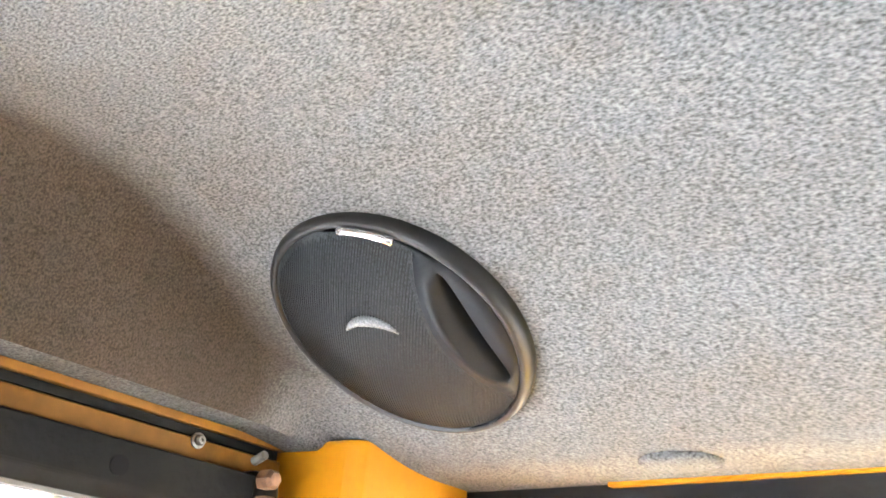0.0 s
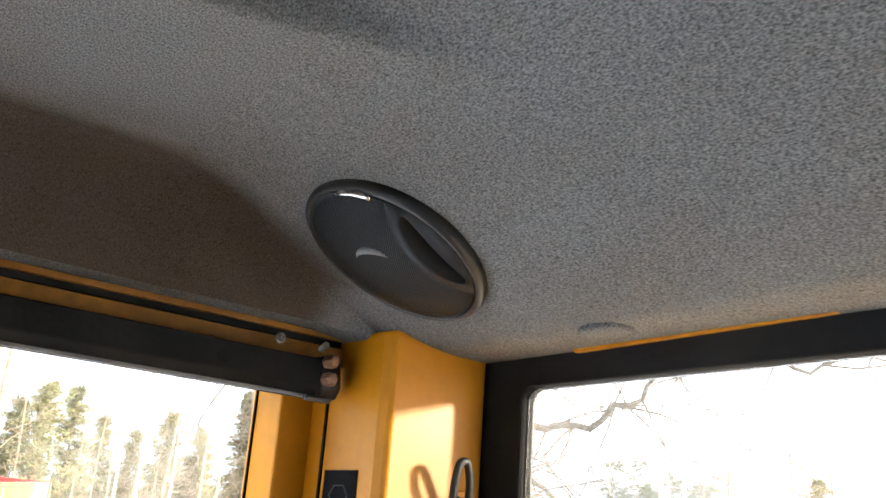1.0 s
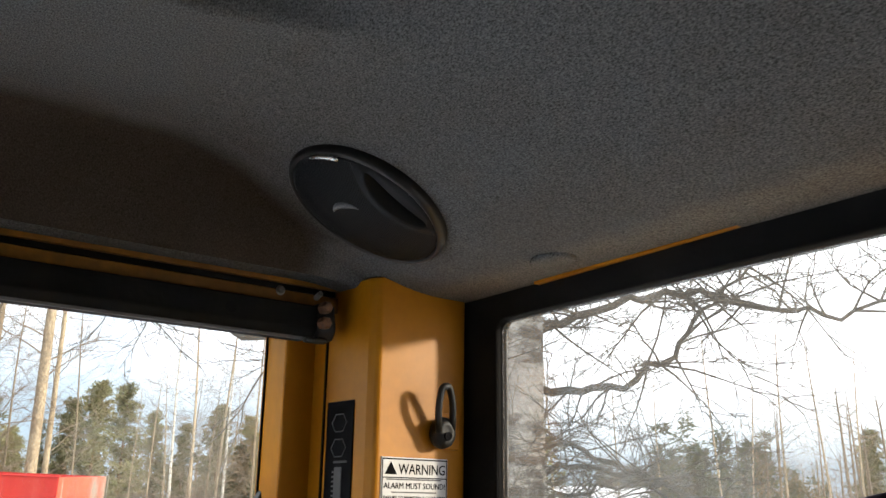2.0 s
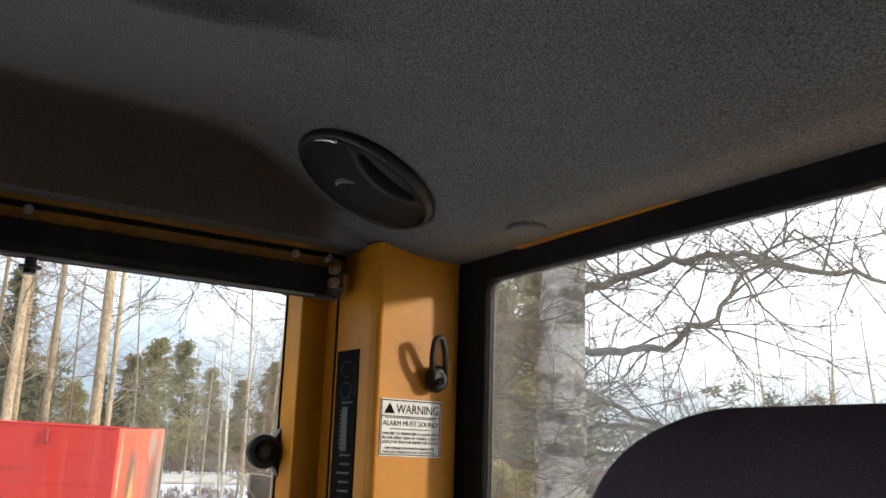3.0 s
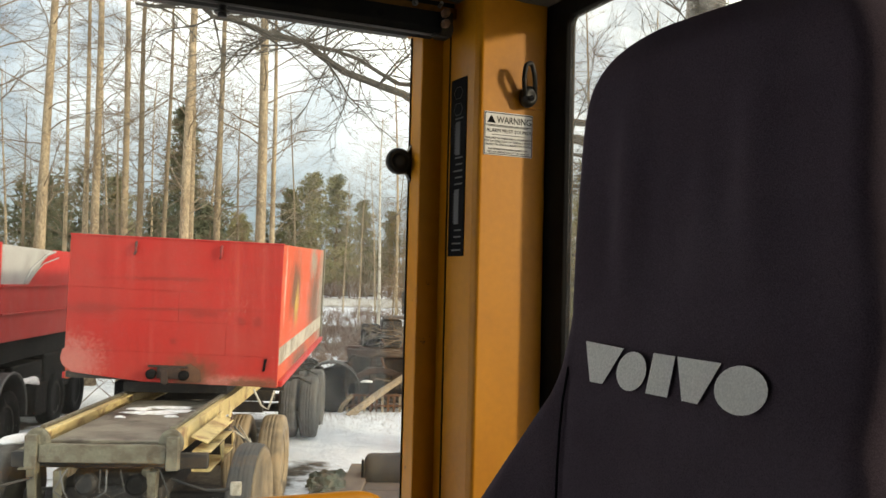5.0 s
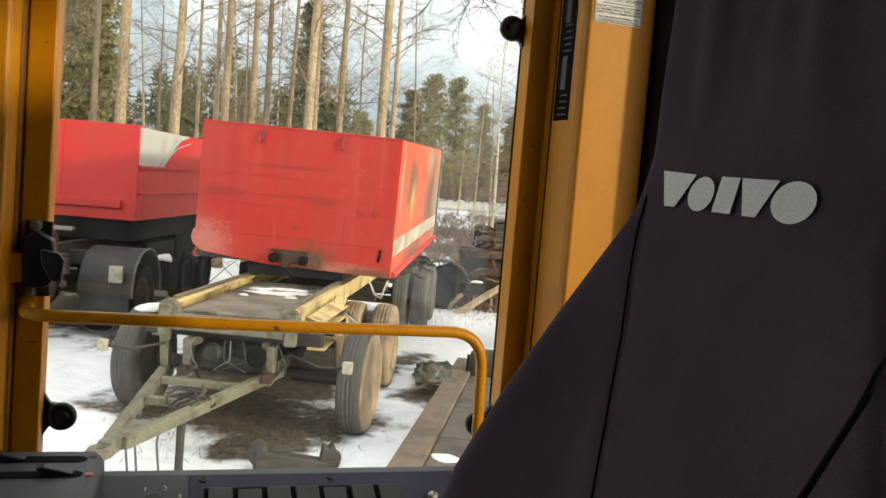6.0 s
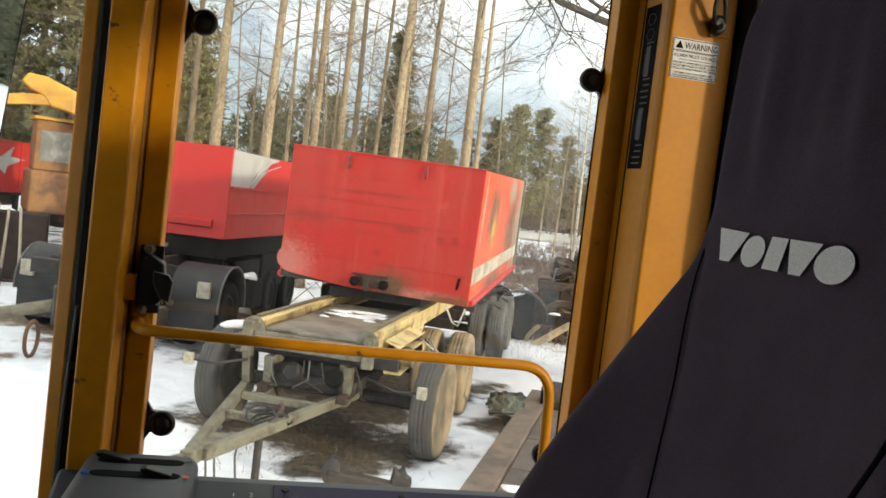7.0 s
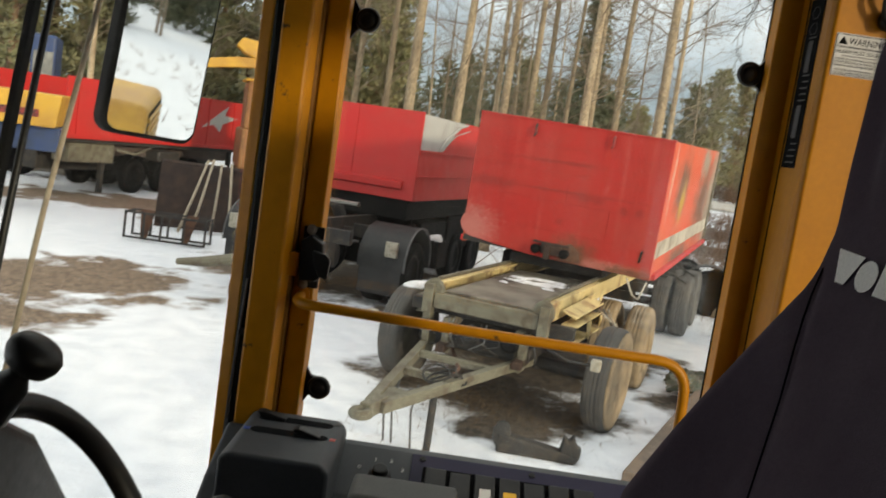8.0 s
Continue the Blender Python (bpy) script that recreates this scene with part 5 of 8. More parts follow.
kd = (WM.to_3x3() @ Vector((-0.5, 0, 0.85))).normalized()
part("spinner_stem", lathem([(0.019, -0.026), (0.016, 0.012), (0.010, 0.022), (0.011, 0.032)], along(kn, kn + kd), 20), M_BLACK, steer, smooth=True)
part("spinner_knob", lathem([(0.012, 0.030), (0.021, 0.033), (0.0255, 0.043), (0.0255, 0.050), (0.021, 0.057), (0.010, 0.060)], along(kn, kn + kd), 28), M_BLACK, steer, "glossy black spinner knob", smooth=True)
part("column", tubem([WM @ Vector((0, 0, -0.055)), (-1.05, -0.625, 2.25), (-1.28, -0.625, 1.46)], [0.06, 0.075, 0.10], 16), M_BLACK, steer, smooth=True)
part("stalk", tubem([(-0.985, -0.58, 2.50), (-0.93, -0.44, 2.505), (-0.905, -0.40, 2.51)], [0.008, 0.008, 0.011], 10), M_BLACK, steer, smooth=True)
part("dash_pod", prismm([(-0.80, 2.20), (-0.80, 2.58), (-0.72, 2.62), (-0.30, 2.600), (-0.16, 2.520), (-0.03, 2.37), (0.0, 2.20)], "x", -1.24, -1.08), M_BLACK, steer, "dark instrument pod behind the wheel", bevel=0.02, seg=3)

lever = thing("control_lever", "small black control lever ball beside the console", "lever", (-0.79, -0.24, 2.30))
part("stem", tubem([(-0.79, -0.20, 2.36), (-0.79, -0.23, 2.47)], 0.008, 10), M_BLACK, lever, smooth=True)
part("ball", lathem([(0.008, -0.02), (0.019, -0.012), (0.023, 0.0), (0.018, 0.013), (0.007, 0.019)], Matrix.Translation((-0.79, -0.235, 2.482)), 20), M_BLACK, lever, smooth=True)
part("mount", boxm(-0.84, -0.74, -0.28, -0.1505, 2.28, 2.37), M_BLACK, lever, bevel=0.008)

# ---- outside the quarter window: mirror, wiper, aerial ----
mirror = thing("side_mirror", "rectangular side mirror in a black housing reflecting snow", "mirror", (-1.25, 0.62, 3.1))
MN = Vector((0.791, -0.601, -0.075)).normalized()
MX = Vector((0, 0, 1)).cross(MN).normalized()
MM = Matrix.Translation((-1.225, 0.60, 3.150)) @ Matrix((MX, MN.cross(MX), MN)).transposed().to_4x4() @ Matrix.Rotation(radians(-3), 4, "Z")


def rounded(hw, hh, r, n=6):
    pts = []
    for cx, cy, a in ((hw - r, hh - r, 0), (-hw + r, hh - r, 90), (-hw + r, -hh + r, 180), (hw - r, -hh + r, 270)):
        pts += [(cx + r * math.cos(radians(a + 90 * k / n)), cy + r * math.sin(radians(a + 90 * k / n))) for k in range(n + 1)]
    return pts


part("housing", prismm(rounded(0.122, 0.220, 0.035), "z", -0.035, 0.0, m=MM), M_RUBBER, mirror, bevel=0.006, seg=3)
part("glass", prismm(rounded(0.111, 0.209, 0.028), "z", 0.0, 0.003, m=MM @ Matrix.Translation((0, 0, 0.003))), M_MIRROR, mirror, "mirror glass")
part("arm", tubem([(-1.245, 0.62, 3.30), (-1.26, 0.60, 3.48), (-1.20, 0.30, 3.52), (-1.15, 0.10, 3.50)], 0.014, 10), M_BLACK, mirror, smooth=True)

wiper = thing("wiper", "black wiper arm and blade outside the quarter window", "wiper", (-1.33, 0.12, 2.5))
part("arm", tubem([(-1.345, 0.130, 2.30), (-1.335, 0.150, 2.62), (-1.268, 0.150, 3.20)], [0.009, 0.008, 0.006], 8), M_BLACK, wiper, smooth=True)
part("blade", prismm([(-1.366, 2.56), (-1.352, 2.56), (-1.268, 3.30), (-1.282, 3.30)], "y", 0.118, 0.142), M_RUBBER, wiper, bevel=0.003)
aerial = tagged(part("aerial", tubem([(-1.300, 0.145, 2.45), (-1.262, 0.17, 2.80), (-1.190, 0.18, 3.25)], [0.006, 0.0055, 0.005], 8), M_POLE, smooth=True), "pale grey plastic rod outside the quarter window", "rod")
part("rod_foot", lathem([(0.014, 0), (0.012, 0.02), (0.007, 0.03)], along((-1.302, 0.120, 2.43), (-1.300, 0.145, 2.46)), 12), M_BLACK, aerial)

# ---- ground ----


def ground_height(x, y):
    d = math.hypot(x, y - 3)
    far = max(0.0, min(1.0, (d - 45) / 120))
    return GROUND + 0.035 * (noise.noise((x * 0.35, y * 0.35, 0)) + 0.6 * noise.noise((x * 1.1, y * 1.1, 3))) * (1 if d < 60 else 0.5) + 1.6 * far


def ground_point(u, v):
    a, b = 2 * u - 1, 2 * v - 1
    x = 14 * a + 900 * a ** 5
    y = 12 + 16 * b + 900 * b ** 5
    return (x, y, ground_height(x, y))


ground = setting("ground", sheet(ground_point, 260, 260), M_GROUND, "trodden old snow with bare patches of dirt and leaf litter", "ground", smooth=True)

# snowy gravel road across the field beyond the scrap
RDIR, RACR = Vector((math.cos(radians(21)), -math.sin(radians(21)), 0)), Vector((math.sin(radians(21)), math.cos(radians(21)), 0))


def road_point(u, v):
    p = Vector((-0.55, -1.1, 0)) + RACR * (80 + 26 * v) + RDIR * (-28 + 75 * u)
    return (p.x, p.y, ground_height(p.x, p.y) + 0.07 + 0.10 * math.sin(math.pi * v))


setting("road", sheet(road_point, 60, 10), M_ROAD, "grey gravel road with packed snow across the field", "road", smooth=True)

# ---- trailers ----
TURN = -0.36


def placed(x, y, turn):
    return Matrix.Translation((x, y, GROUND)) @ Matrix.Rotation(turn, 4, "Z")


def put(name, bm, mat, parent, m, label="", bevel=0.0, smooth=False, seg=2):
    """A part modelled in its thing's own frame, then laid into the world by m."""
    bmesh.ops.transform(bm, matrix=m, verts=bm.verts[:])
    return part(name, bm, mat, parent, label, smooth, bevel, seg)


def tyre_profile(r, w):
    """Half-worn tyre: bulging walls, rounded shoulders and four shallow grooves round the tread."""
    pts = [(r * 0.58, -w * 0.36), (r * 0.62, -w * 0.45), (r * 0.74, -w * 0.505), (r * 0.86, -w * 0.49), (r * 0.94, -w * 0.45), (r * 0.978, -w * 0.38)]
    for k in range(4):
        c = w * (-0.24 + 0.16 * k)
        pts += [(r * (1.0 - 0.10 * ((c - 0.02 * w) / w) ** 2), c - w * 0.02), (r * 0.991, c - w * 0.008), (r * 0.991, c + w * 0.008), (r * (1.0 - 0.10 * ((c + 0.02 * w) / w) ** 2), c + w * 0.02)]
    return pts + [(r * 0.978, w * 0.38), (r * 0.94, w * 0.45), (r * 0.86, w * 0.49), (r * 0.74, w * 0.505), (r * 0.62, w * 0.45), (r * 0.58, w * 0.36)]


def wheel(parent, m, x, y, r=0.52, w=0.30, mat=None, side=1):
    """A wheel with a grooved tyre and a dished rim; its axle lies across x."""
    wm = Matrix.Translation((x, y, r - 0.02)) @ Matrix.Rotation(radians(90 * side), 4, "Y")
    bm = lathem(tyre_profile(r, w), wm, 44)
    tyre = put("tyre", bm, mat or M_TYRE, parent, m, smooth=True)
    rim = lathem([(r * 0.60, -w * 0.36), (r * 0.60, w * 0.36), (r * 0.54, w * 0.38), (r * 0.50, w * 0.10), (r * 0.24, w * 0.06), (r * 0.22, w * 0.30), (r * 0.12, w * 0.33)], wm, 28)
    put("rim", rim, M_GREENGREY if mat is None else M_CHASSIS, tyre, m)
    for k in range(8):
        a = 2 * math.pi * k / 8
        put("wheel_nut", lathem([(0.018, w * 0.07), (0.016, w * 0.16)], wm @ Matrix.Translation((r * 0.34 * math.cos(a), r * 0.34 * math.sin(a), 0)), 6), M_RUST, tyre, m)
    return tyre


def beam_c(x0, x1, z0, z1, y0, y1, t=0.014, face=1):
    """A channel beam along y with flanges: web on one side."""
    if face > 0:
        poly = [(x0, z0), (x1, z0), (x1, z0 + t), (x0 + t, z0 + t), (x0 + t, z1 - t), (x1, z1 - t), (x1, z1), (x0, z1)]
    else:
        poly = [(x1, z0), (x0, z0), (x0, z0 + t), (x1 - t, z0 + t), (x1 - t, z1 - t), (x0, z1 - t), (x0, z1), (x1, z1)]
    return prismm(poly, "y", y0, y1)


TM = placed(0.770, 9.720, TURN)
tr = thing("drawbar_trailer", "red tipping trailer on a grimy chassis with an A-frame drawbar", "trailer", (0.770, 9.720, GROUND))
G0 = -GROUND
BOXZ0, BOXZ1, BOXL = 1.76 + G0, 3.475 + G0, 6.3
PITCH = Matrix.Translation((0, 0, BOXZ0)) @ Matrix.Rotation(radians(1.4), 4, "Y") @ Matrix.Rotation(radians(1.5), 4, "X") @ Matrix.Translation((0, 0, -BOXZ0))
BM = TM @ PITCH
body = put("tipper_body", boxm(-1.235, 1.235, 0.03, BOXL, BOXZ0 + 0.02, BOXZ0 + 0.10), M_CHASSIS, tr, BM)
# front wall of welded sheets in rows; the lower corner on one side is cut off
rows_z = [BOXZ0, BOXZ0 + 0.36, BOXZ0 + 0.74, BOXZ0 + 1.10, BOXZ0 + 1.42, BOXZ1]
splits = [[-1.25, 1.25], [-1.25, 0.62, 1.25], [-1.25, 0.05, 1.25], [-1.25, 1.25], [-1.25, 1.25]]
for r in range(5):
    for a, b in zip(splits[r], splits[r][1:]):
        z0, z1 = rows_z[r] + 0.001, rows_z[r + 1] - 0.001
        if r == 0 and a < -1.2:
            poly = [(a - 0.02, z0 + 0.17), (a + 0.09, z0 + 0.09), (a + 0.9, z0 + 0.01), (b - 0.001, z0), (b - 0.001, z1), (a - 0.025, z1), (a - 0.05, z0 + 0.25)]
        else:
            poly = [(a + 0.001, z0), (b - 0.001, z0), (b - 0.001, z1), (a + 0.001, z1)]
        dy = random.uniform(-0.003, 0.003)
        bm = prismm(poly, "y", dy, 0.04)
        put("sheet", bm, M_RED_FRONT, body, BM, bevel=0.0015)
put("backing_sheet", boxm(-1.24, 1.24, 0.012, 0.045, BOXZ0 + 0.20, BOXZ1 - 0.01), M_DARKMARK, body, BM)
put("top_rim", boxm(-1.255, 1.255, -0.012, 0.055, BOXZ1 - 0.004, BOXZ1 + 0.012), M_RED, body, BM, bevel=0.004)
for sx in (-1, 1):
    xa, xb = (1.21, 1.25) if sx > 0 else (-1.25, -1.21)
    side = put("side_wall", boxm(xa, xb, 0.045, BOXL, BOXZ0, BOXZ1), M_RED_SIDE, body, BM, "sun-lit red side wall with dark scorch marks", bevel=0.004)
    put("stripe", boxm(xb if sx > 0 else xa - 0.004, xb + 0.004 if sx > 0 else xa, 0.06, BOXL, BOXZ0 + 0.26, BOXZ0 + 0.47), M_STRIPE, side, BM, "cream painted stripe", bevel=0.0)
    put("lower_rail", boxm(xb + 0.0 if sx > 0 else xa - 0.05, xb + 0.05 if sx > 0 else xa, 0.10, BOXL, BOXZ0 + 0.0, BOXZ0 + 0.07), M_RED, side, BM, bevel=0.005)
    put("end_post", boxm(xb - 0.03 if sx > 0 else xa - 0.03, xb + 0.03 if sx > 0 else xa + 0.03, BOXL - 0.12, BOXL + 0.02, BOXZ0 - 0.1, BOXZ1 + 0.02), M_GREENGREY, side, BM, bevel=0.005)
put("tailgate", boxm(-1.21, 1.21, BOXL - 0.04, BOXL, BOXZ0, BOXZ1), M_RED, body, BM)
for x in (-0.48, 0.52):
    hk = tubem([(x, -0.008, BOXZ1 - 0.05), (x, -0.035, BOXZ1 - 0.09), (x + 0.004, -0.035, BOXZ1 - 0.17), (x - 0.018, -0.028, BOXZ1 - 0.205)], [0.016, 0.017, 0.017, 0.013], 8)
    put("front_hook", hk, M_DARKMARK, body, BM, smooth=True)
put("slot_mark", prismm([(1.07, BOXZ0 + 0.19), (1.10, BOXZ0 + 0.19), (1.12, BOXZ0 + 0.34), (1.09, BOXZ0 + 0.34)], "y", -0.008, 0.0), M_INK, body, BM)
# coupling bracket low in the middle of the front wall
put("bracket_plate", boxm(-0.16, 0.12, -0.045, 0.0, BOXZ0 + 0.06, BOXZ0 + 0.19), M_OLDIRON, body, BM, "rusty coupling bracket", bevel=0.01)
put("rust_plate", prismm([(0.10, BOXZ0 + 0.02), (0.36, BOXZ0 + 0.03), (0.34, BOXZ0 + 0.17), (0.22, BOXZ0 + 0.25), (0.10, BOXZ0 + 0.20)], "y", -0.012, 0.0), M_RUST, body, BM, "rust-brown patch plate", bevel=0.002)
put("bracket_flange", boxm(-0.27, 0.20, -0.030, 0.0, BOXZ0 + 0.19, BOXZ0 + 0.215), M_OLDIRON, body, BM, bevel=0.004)
put("bracket_lug", prismm([(-0.10, BOXZ0 + 0.02), (-0.05, BOXZ0 - 0.01), (-0.02, BOXZ0 + 0.02), (-0.02, BOXZ0 + 0.17), (-0.10, BOXZ0 + 0.17)], "y", -0.085, -0.045), M_OLDIRON, body, BM, bevel=0.006)
for x in (-0.22, 0.16):
    put("buffer", lathem([(0.055, 0.0), (0.060, 0.03), (0.060, 0.07), (0.035, 0.085)], along((x, -0.004, BOXZ0 + 0.11), (x, -1, BOXZ0 + 0.11)), 16), M_RUBBER, body, BM, smooth=True)

# chassis rails, deck and front member
RZ1 = 1.585 + G0
for sx in (-1, 1):
    a, b = (0.53, 0.66) if sx > 0 else (-0.66, -0.53)
    put("chassis_rail", beam_c(a, b, RZ1 - 0.20, RZ1, -2.32, 7.3, 0.022, -sx), M_BEAM, tr, TM, "faded yellow steel channel rail", bevel=0.003)
    put("rail_cap", boxm(a + 0.015, b - 0.065, -2.20, 0.9, RZ1 + 0.001, RZ1 + 0.032), M_GREENGREY, tr, TM, bevel=0.006)
    put("rail_end", lathem([(0.10, 0.0), (0.115, 0.012), (0.115, 0.05), (0.09, 0.062), (0.035, 0.062), (0.03, 0.075)], along((sx * 0.60, -2.33, RZ1 - 0.095), (sx * 0.60, -3.0, RZ1 - 0.095)) @ Matrix.Diagonal((1.0, 1.15, 1, 1)), 22), M_GREENGREY, tr, TM, bevel=0.004)
for k in range(5):
    put("deck_plate", boxm(-0.51, 0.51, -2.30 + 0.55 * k, -1.755 + 0.55 * k, RZ1 - 0.115, RZ1 - 0.085), M_DECK, tr, TM, "grimy deck plate with patches of snow", bevel=0.006)
for sx in (-1, 1):
    put("front_post", boxm(sx * 0.63 - 0.055, sx * 0.63 + 0.055, -2.455, -2.345, RZ1 - 0.33, RZ1 - 0.02), M_GREENGREY, tr, TM, bevel=0.01)
put("front_member", boxm(-0.57, 0.57, -2.43, -2.35, RZ1 - 0.27, RZ1 - 0.105), M_GREENGREY, tr, TM, bevel=0.012)
for x, y, rx, ry in ((-0.06, -0.62, 0.30, 0.10), (0.20, -0.46, 0.20, 0.08), (-0.25, -0.35, 0.14, 0.08), (0.05, -0.20, 0.26, 0.07), (-0.30, -0.95, 0.05, 0.04), (0.22, -0.85, 0.07, 0.04)):
    bm = bmesh.new()
    lathe(bm, [(1.0, 0.0), (0.93, 0.35), (0.72, 0.8), (0.35, 1.0)], Matrix.Translation((x, y, RZ1 - 0.086)) @ Matrix.Diagonal((rx, ry, 0.022, 1)), 48)
    for v in bm.verts:
        k = 1 + 0.75 * noise.noise((v.co.x * 11, v.co.y * 11, 2.0)) + 0.35 * noise.noise((v.co.x * 34, v.co.y * 34, 5.0))
        v.co.x, v.co.y = x + (v.co.x - x) * k, y + (v.co.y - y) * k
    put("snow_patch", bm, M_GROUND_SNOW, tr, TM, "thin patch of snow", smooth=True)
# outer sills on the sun-lit side, with torn flanges
for y, w, h, lean in ((-1.62, 0.20, 0.20, 0.10), (-0.95, 0.13, 0.13, -0.15)):
    put("torn_flange", prismm([(y, RZ1 - 0.24), (y + w, RZ1 - 0.235), (y + w * 0.9, RZ1 - 0.24 - h * 0.5), (y + w * 0.6 + lean * 0.5, RZ1 - 0.24 - h), (y + w * 0.35, RZ1 - 0.26 - h * 0.7), (y + w * 0.1, RZ1 - 0.25 - h * 0.2)], "x", 0.905, 0.915), M_BEAM, tr, TM)
put("upper_angle", prismm([(0.70, RZ1 - 0.10), (0.86, RZ1 - 0.16), (0.86, RZ1 - 0.145), (0.70, RZ1 - 0.085)], "y", -2.0, -0.60), M_BEAM, tr, TM, "bent yellow angle beside the rail", bevel=0.002)
put("side_sill", beam_c(0.72, 0.90, RZ1 - 0.42, RZ1 - 0.22, -2.05, -0.80, 0.016, 1), M_BEAM, tr, TM, "bent faded yellow sill", bevel=0.004)
put("side_sill", beam_c(-0.90, -0.72, RZ1 - 0.42, RZ1 - 0.22, -2.05, 1.2, 0.016, -1), M_GREENGREY, tr, TM, bevel=0.004)
for y in (-2.2, -1.5, -0.9, 1.4, 2.6, 3.8, 5.0, 6.2, 7.2):
    put("cross_member", boxm(-0.90, 0.90, y, y + 0.09, RZ1 - 0.36, RZ1 - 0.22), M_CHASSIS, tr, TM, bevel=0.008)
for k, (y, z, a) in enumerate(((-0.80, RZ1 - 0.20, 25), (-0.56, RZ1 - 0.12, -20), (-0.70, RZ1 - 0.30, 50))):
    put("torn_end", prismm([(0, 0), (0.16, 0.02), (0.23, 0.07), (0.15, 0.08), (0.10, 0.14), (0.02, 0.10)], "x", 0.74 + 0.05 * k, 0.752 + 0.05 * k), M_BEAM if k < 2 else M_RUST, tr, TM @ Matrix.Translation((0, y, z)) @ Matrix.Rotation(radians(a), 4, "X"), "jagged torn end of the sill")
for k in range(4):
    put("loose_wire", tubem([(0.80 + 0.04 * k, -0.9 + 0.1 * k, RZ1 - 0.20), (0.95 + 0.05 * k, -0.7, RZ1 - 0.28 - 0.05 * k), (0.98, -0.5 + 0.1 * k, RZ1 - 0.42)], 0.010, 6), M_STRIPE if k % 2 else M_CABLE, tr, TM, smooth=True)
put("turntable", lathem([(0.62, RZ1 - 0.50), (0.66, RZ1 - 0.46), (0.66, RZ1 - 0.40), (0.60, RZ1 - 0.37)], Matrix.Translation((0, -1.25, 0)), 36), M_CHASSIS, tr, TM)
put("bogie_frame", boxm(-0.50, 0.50, -2.25, 0.6, RZ1 - 0.66, RZ1 - 0.52), M_CHASSIS, tr, TM, bevel=0.02)
for x in (-0.42, 0.42):
    put("spring_pack", prismm([(-2.45, 0.62), (-2.45, 0.70), (-1.75, 0.80), (-1.05, 0.70), (-1.05, 0.62), (-1.75, 0.68)], "x", x - 0.05, x + 0.05), M_OLDIRON, tr, TM, bevel=0.006)
    put("spring_hanger", prismm([(-2.38, 0.98), (-2.22, 0.98), (-2.28, 0.60), (-2.34, 0.60)], "x", x - 0.03, x + 0.05), M_GREENGREY, tr, TM, bevel=0.006)
for y in (0.62, 5.25, 6.60):
    put("axle", tubem([(-1.05, y, 0.50), (1.05, y, 0.50)], 0.075, 12), M_CHASSIS, tr, TM)
# the front axle is steered a little
FB = TM @ Matrix.Translation((0.0, -1.50, 0)) @ Matrix.Rotation(radians(-4), 4, "Z")
put("axle", tubem([(-1.05, 0, 0.54), (1.05, 0, 0.54)], 0.075, 12), M_CHASSIS, tr, FB)
for sx in (-1, 1):
    wheel(tr, FB, sx * 1.215, 0.0, 0.565, 0.275, side=sx)
    wheel(tr, TM, sx * 1.16, 0.62, 0.545, 0.29, M_TYRE_TAN, side=sx)
    wheel(tr, TM, sx * 0.74, 0.62, 0.545, 0.29, M_TYRE_TAN, side=sx)
    for x in (1.19, 0.84):
        wheel(tr, TM, sx * x, 5.25, 0.54, 0.30, side=sx)
        wheel(tr, TM, sx * x, 6.60, 0.54, 0.30, side=sx)
    put("marker_lamp", boxm(sx * 1.22 - 0.05, sx * 1.22 + 0.05, -2.50, -2.43, 0.80, 0.92), M_LAMP, tr, TM, "pale plastic marker lamp", bevel=0.015)
    put("lamp_arm", tubem([(sx * 0.62, -2.38, 0.92), (sx * 0.95, -2.46, 0.84), (sx * 1.22, -2.44, 0.85)], 0.013, 8), M_CHASSIS, tr, TM, smooth=True)
put("tipping_frame", boxm(-0.62, 0.62, 0.25, 6.1, RZ1 + 0.034, BOXZ0 - 0.01), M_CHASSIS, tr, TM, bevel=0.01)
for y0, y1 in ((1.45, 2.85), (2.95, 4.35)):
    put("side_locker", boxm(-1.10, -0.70, y0, y1, 0.50, 1.36), M_RUBBER, tr, TM, "black side locker under the box", bevel=0.03)
for y in (4.5, 5.92, 7.2):
    put("mudguard_stay", tubem([(0.55, y, 1.05), (1.05, y, 1.12), (1.28, y, 1.02)], 0.02, 8), M_CHASSIS, tr, TM)
# ring on the sunny tyre wall: mud tan with the sunlight painted in
crust = lathem([(0.565 * 0.64, 0.130), (0.565 * 0.74, 0.1415), (0.565 * 0.86, 0.137), (0.565 * 0.95, 0.122)], FB @ Matrix.Translation((1.215, 0, 0.545)) @ Matrix.Rotation(radians(90), 4, "Y"), 40)
part("sunlit_mud_ring", crust, M_TYRE_TAN, tr, "dried tan mud with painted sunlight on the tyre wall", smooth=True)
cap = lathem([(1.0, 0.0), (0.95, 0.45), (0.7, 0.85), (0.3, 1.0)], FB @ Matrix.Translation((-1.20, 0.02, 1.07)) @ Matrix.Diagonal((0.125, 0.24, 0.055, 1)), 28)
for v in cap.verts:
    v.co += 0.02 * noise.noise_vector(v.co * 9)
part("snow_cap", cap, M_GROUND_SNOW, tr, "snow lying on the tyre", smooth=True)
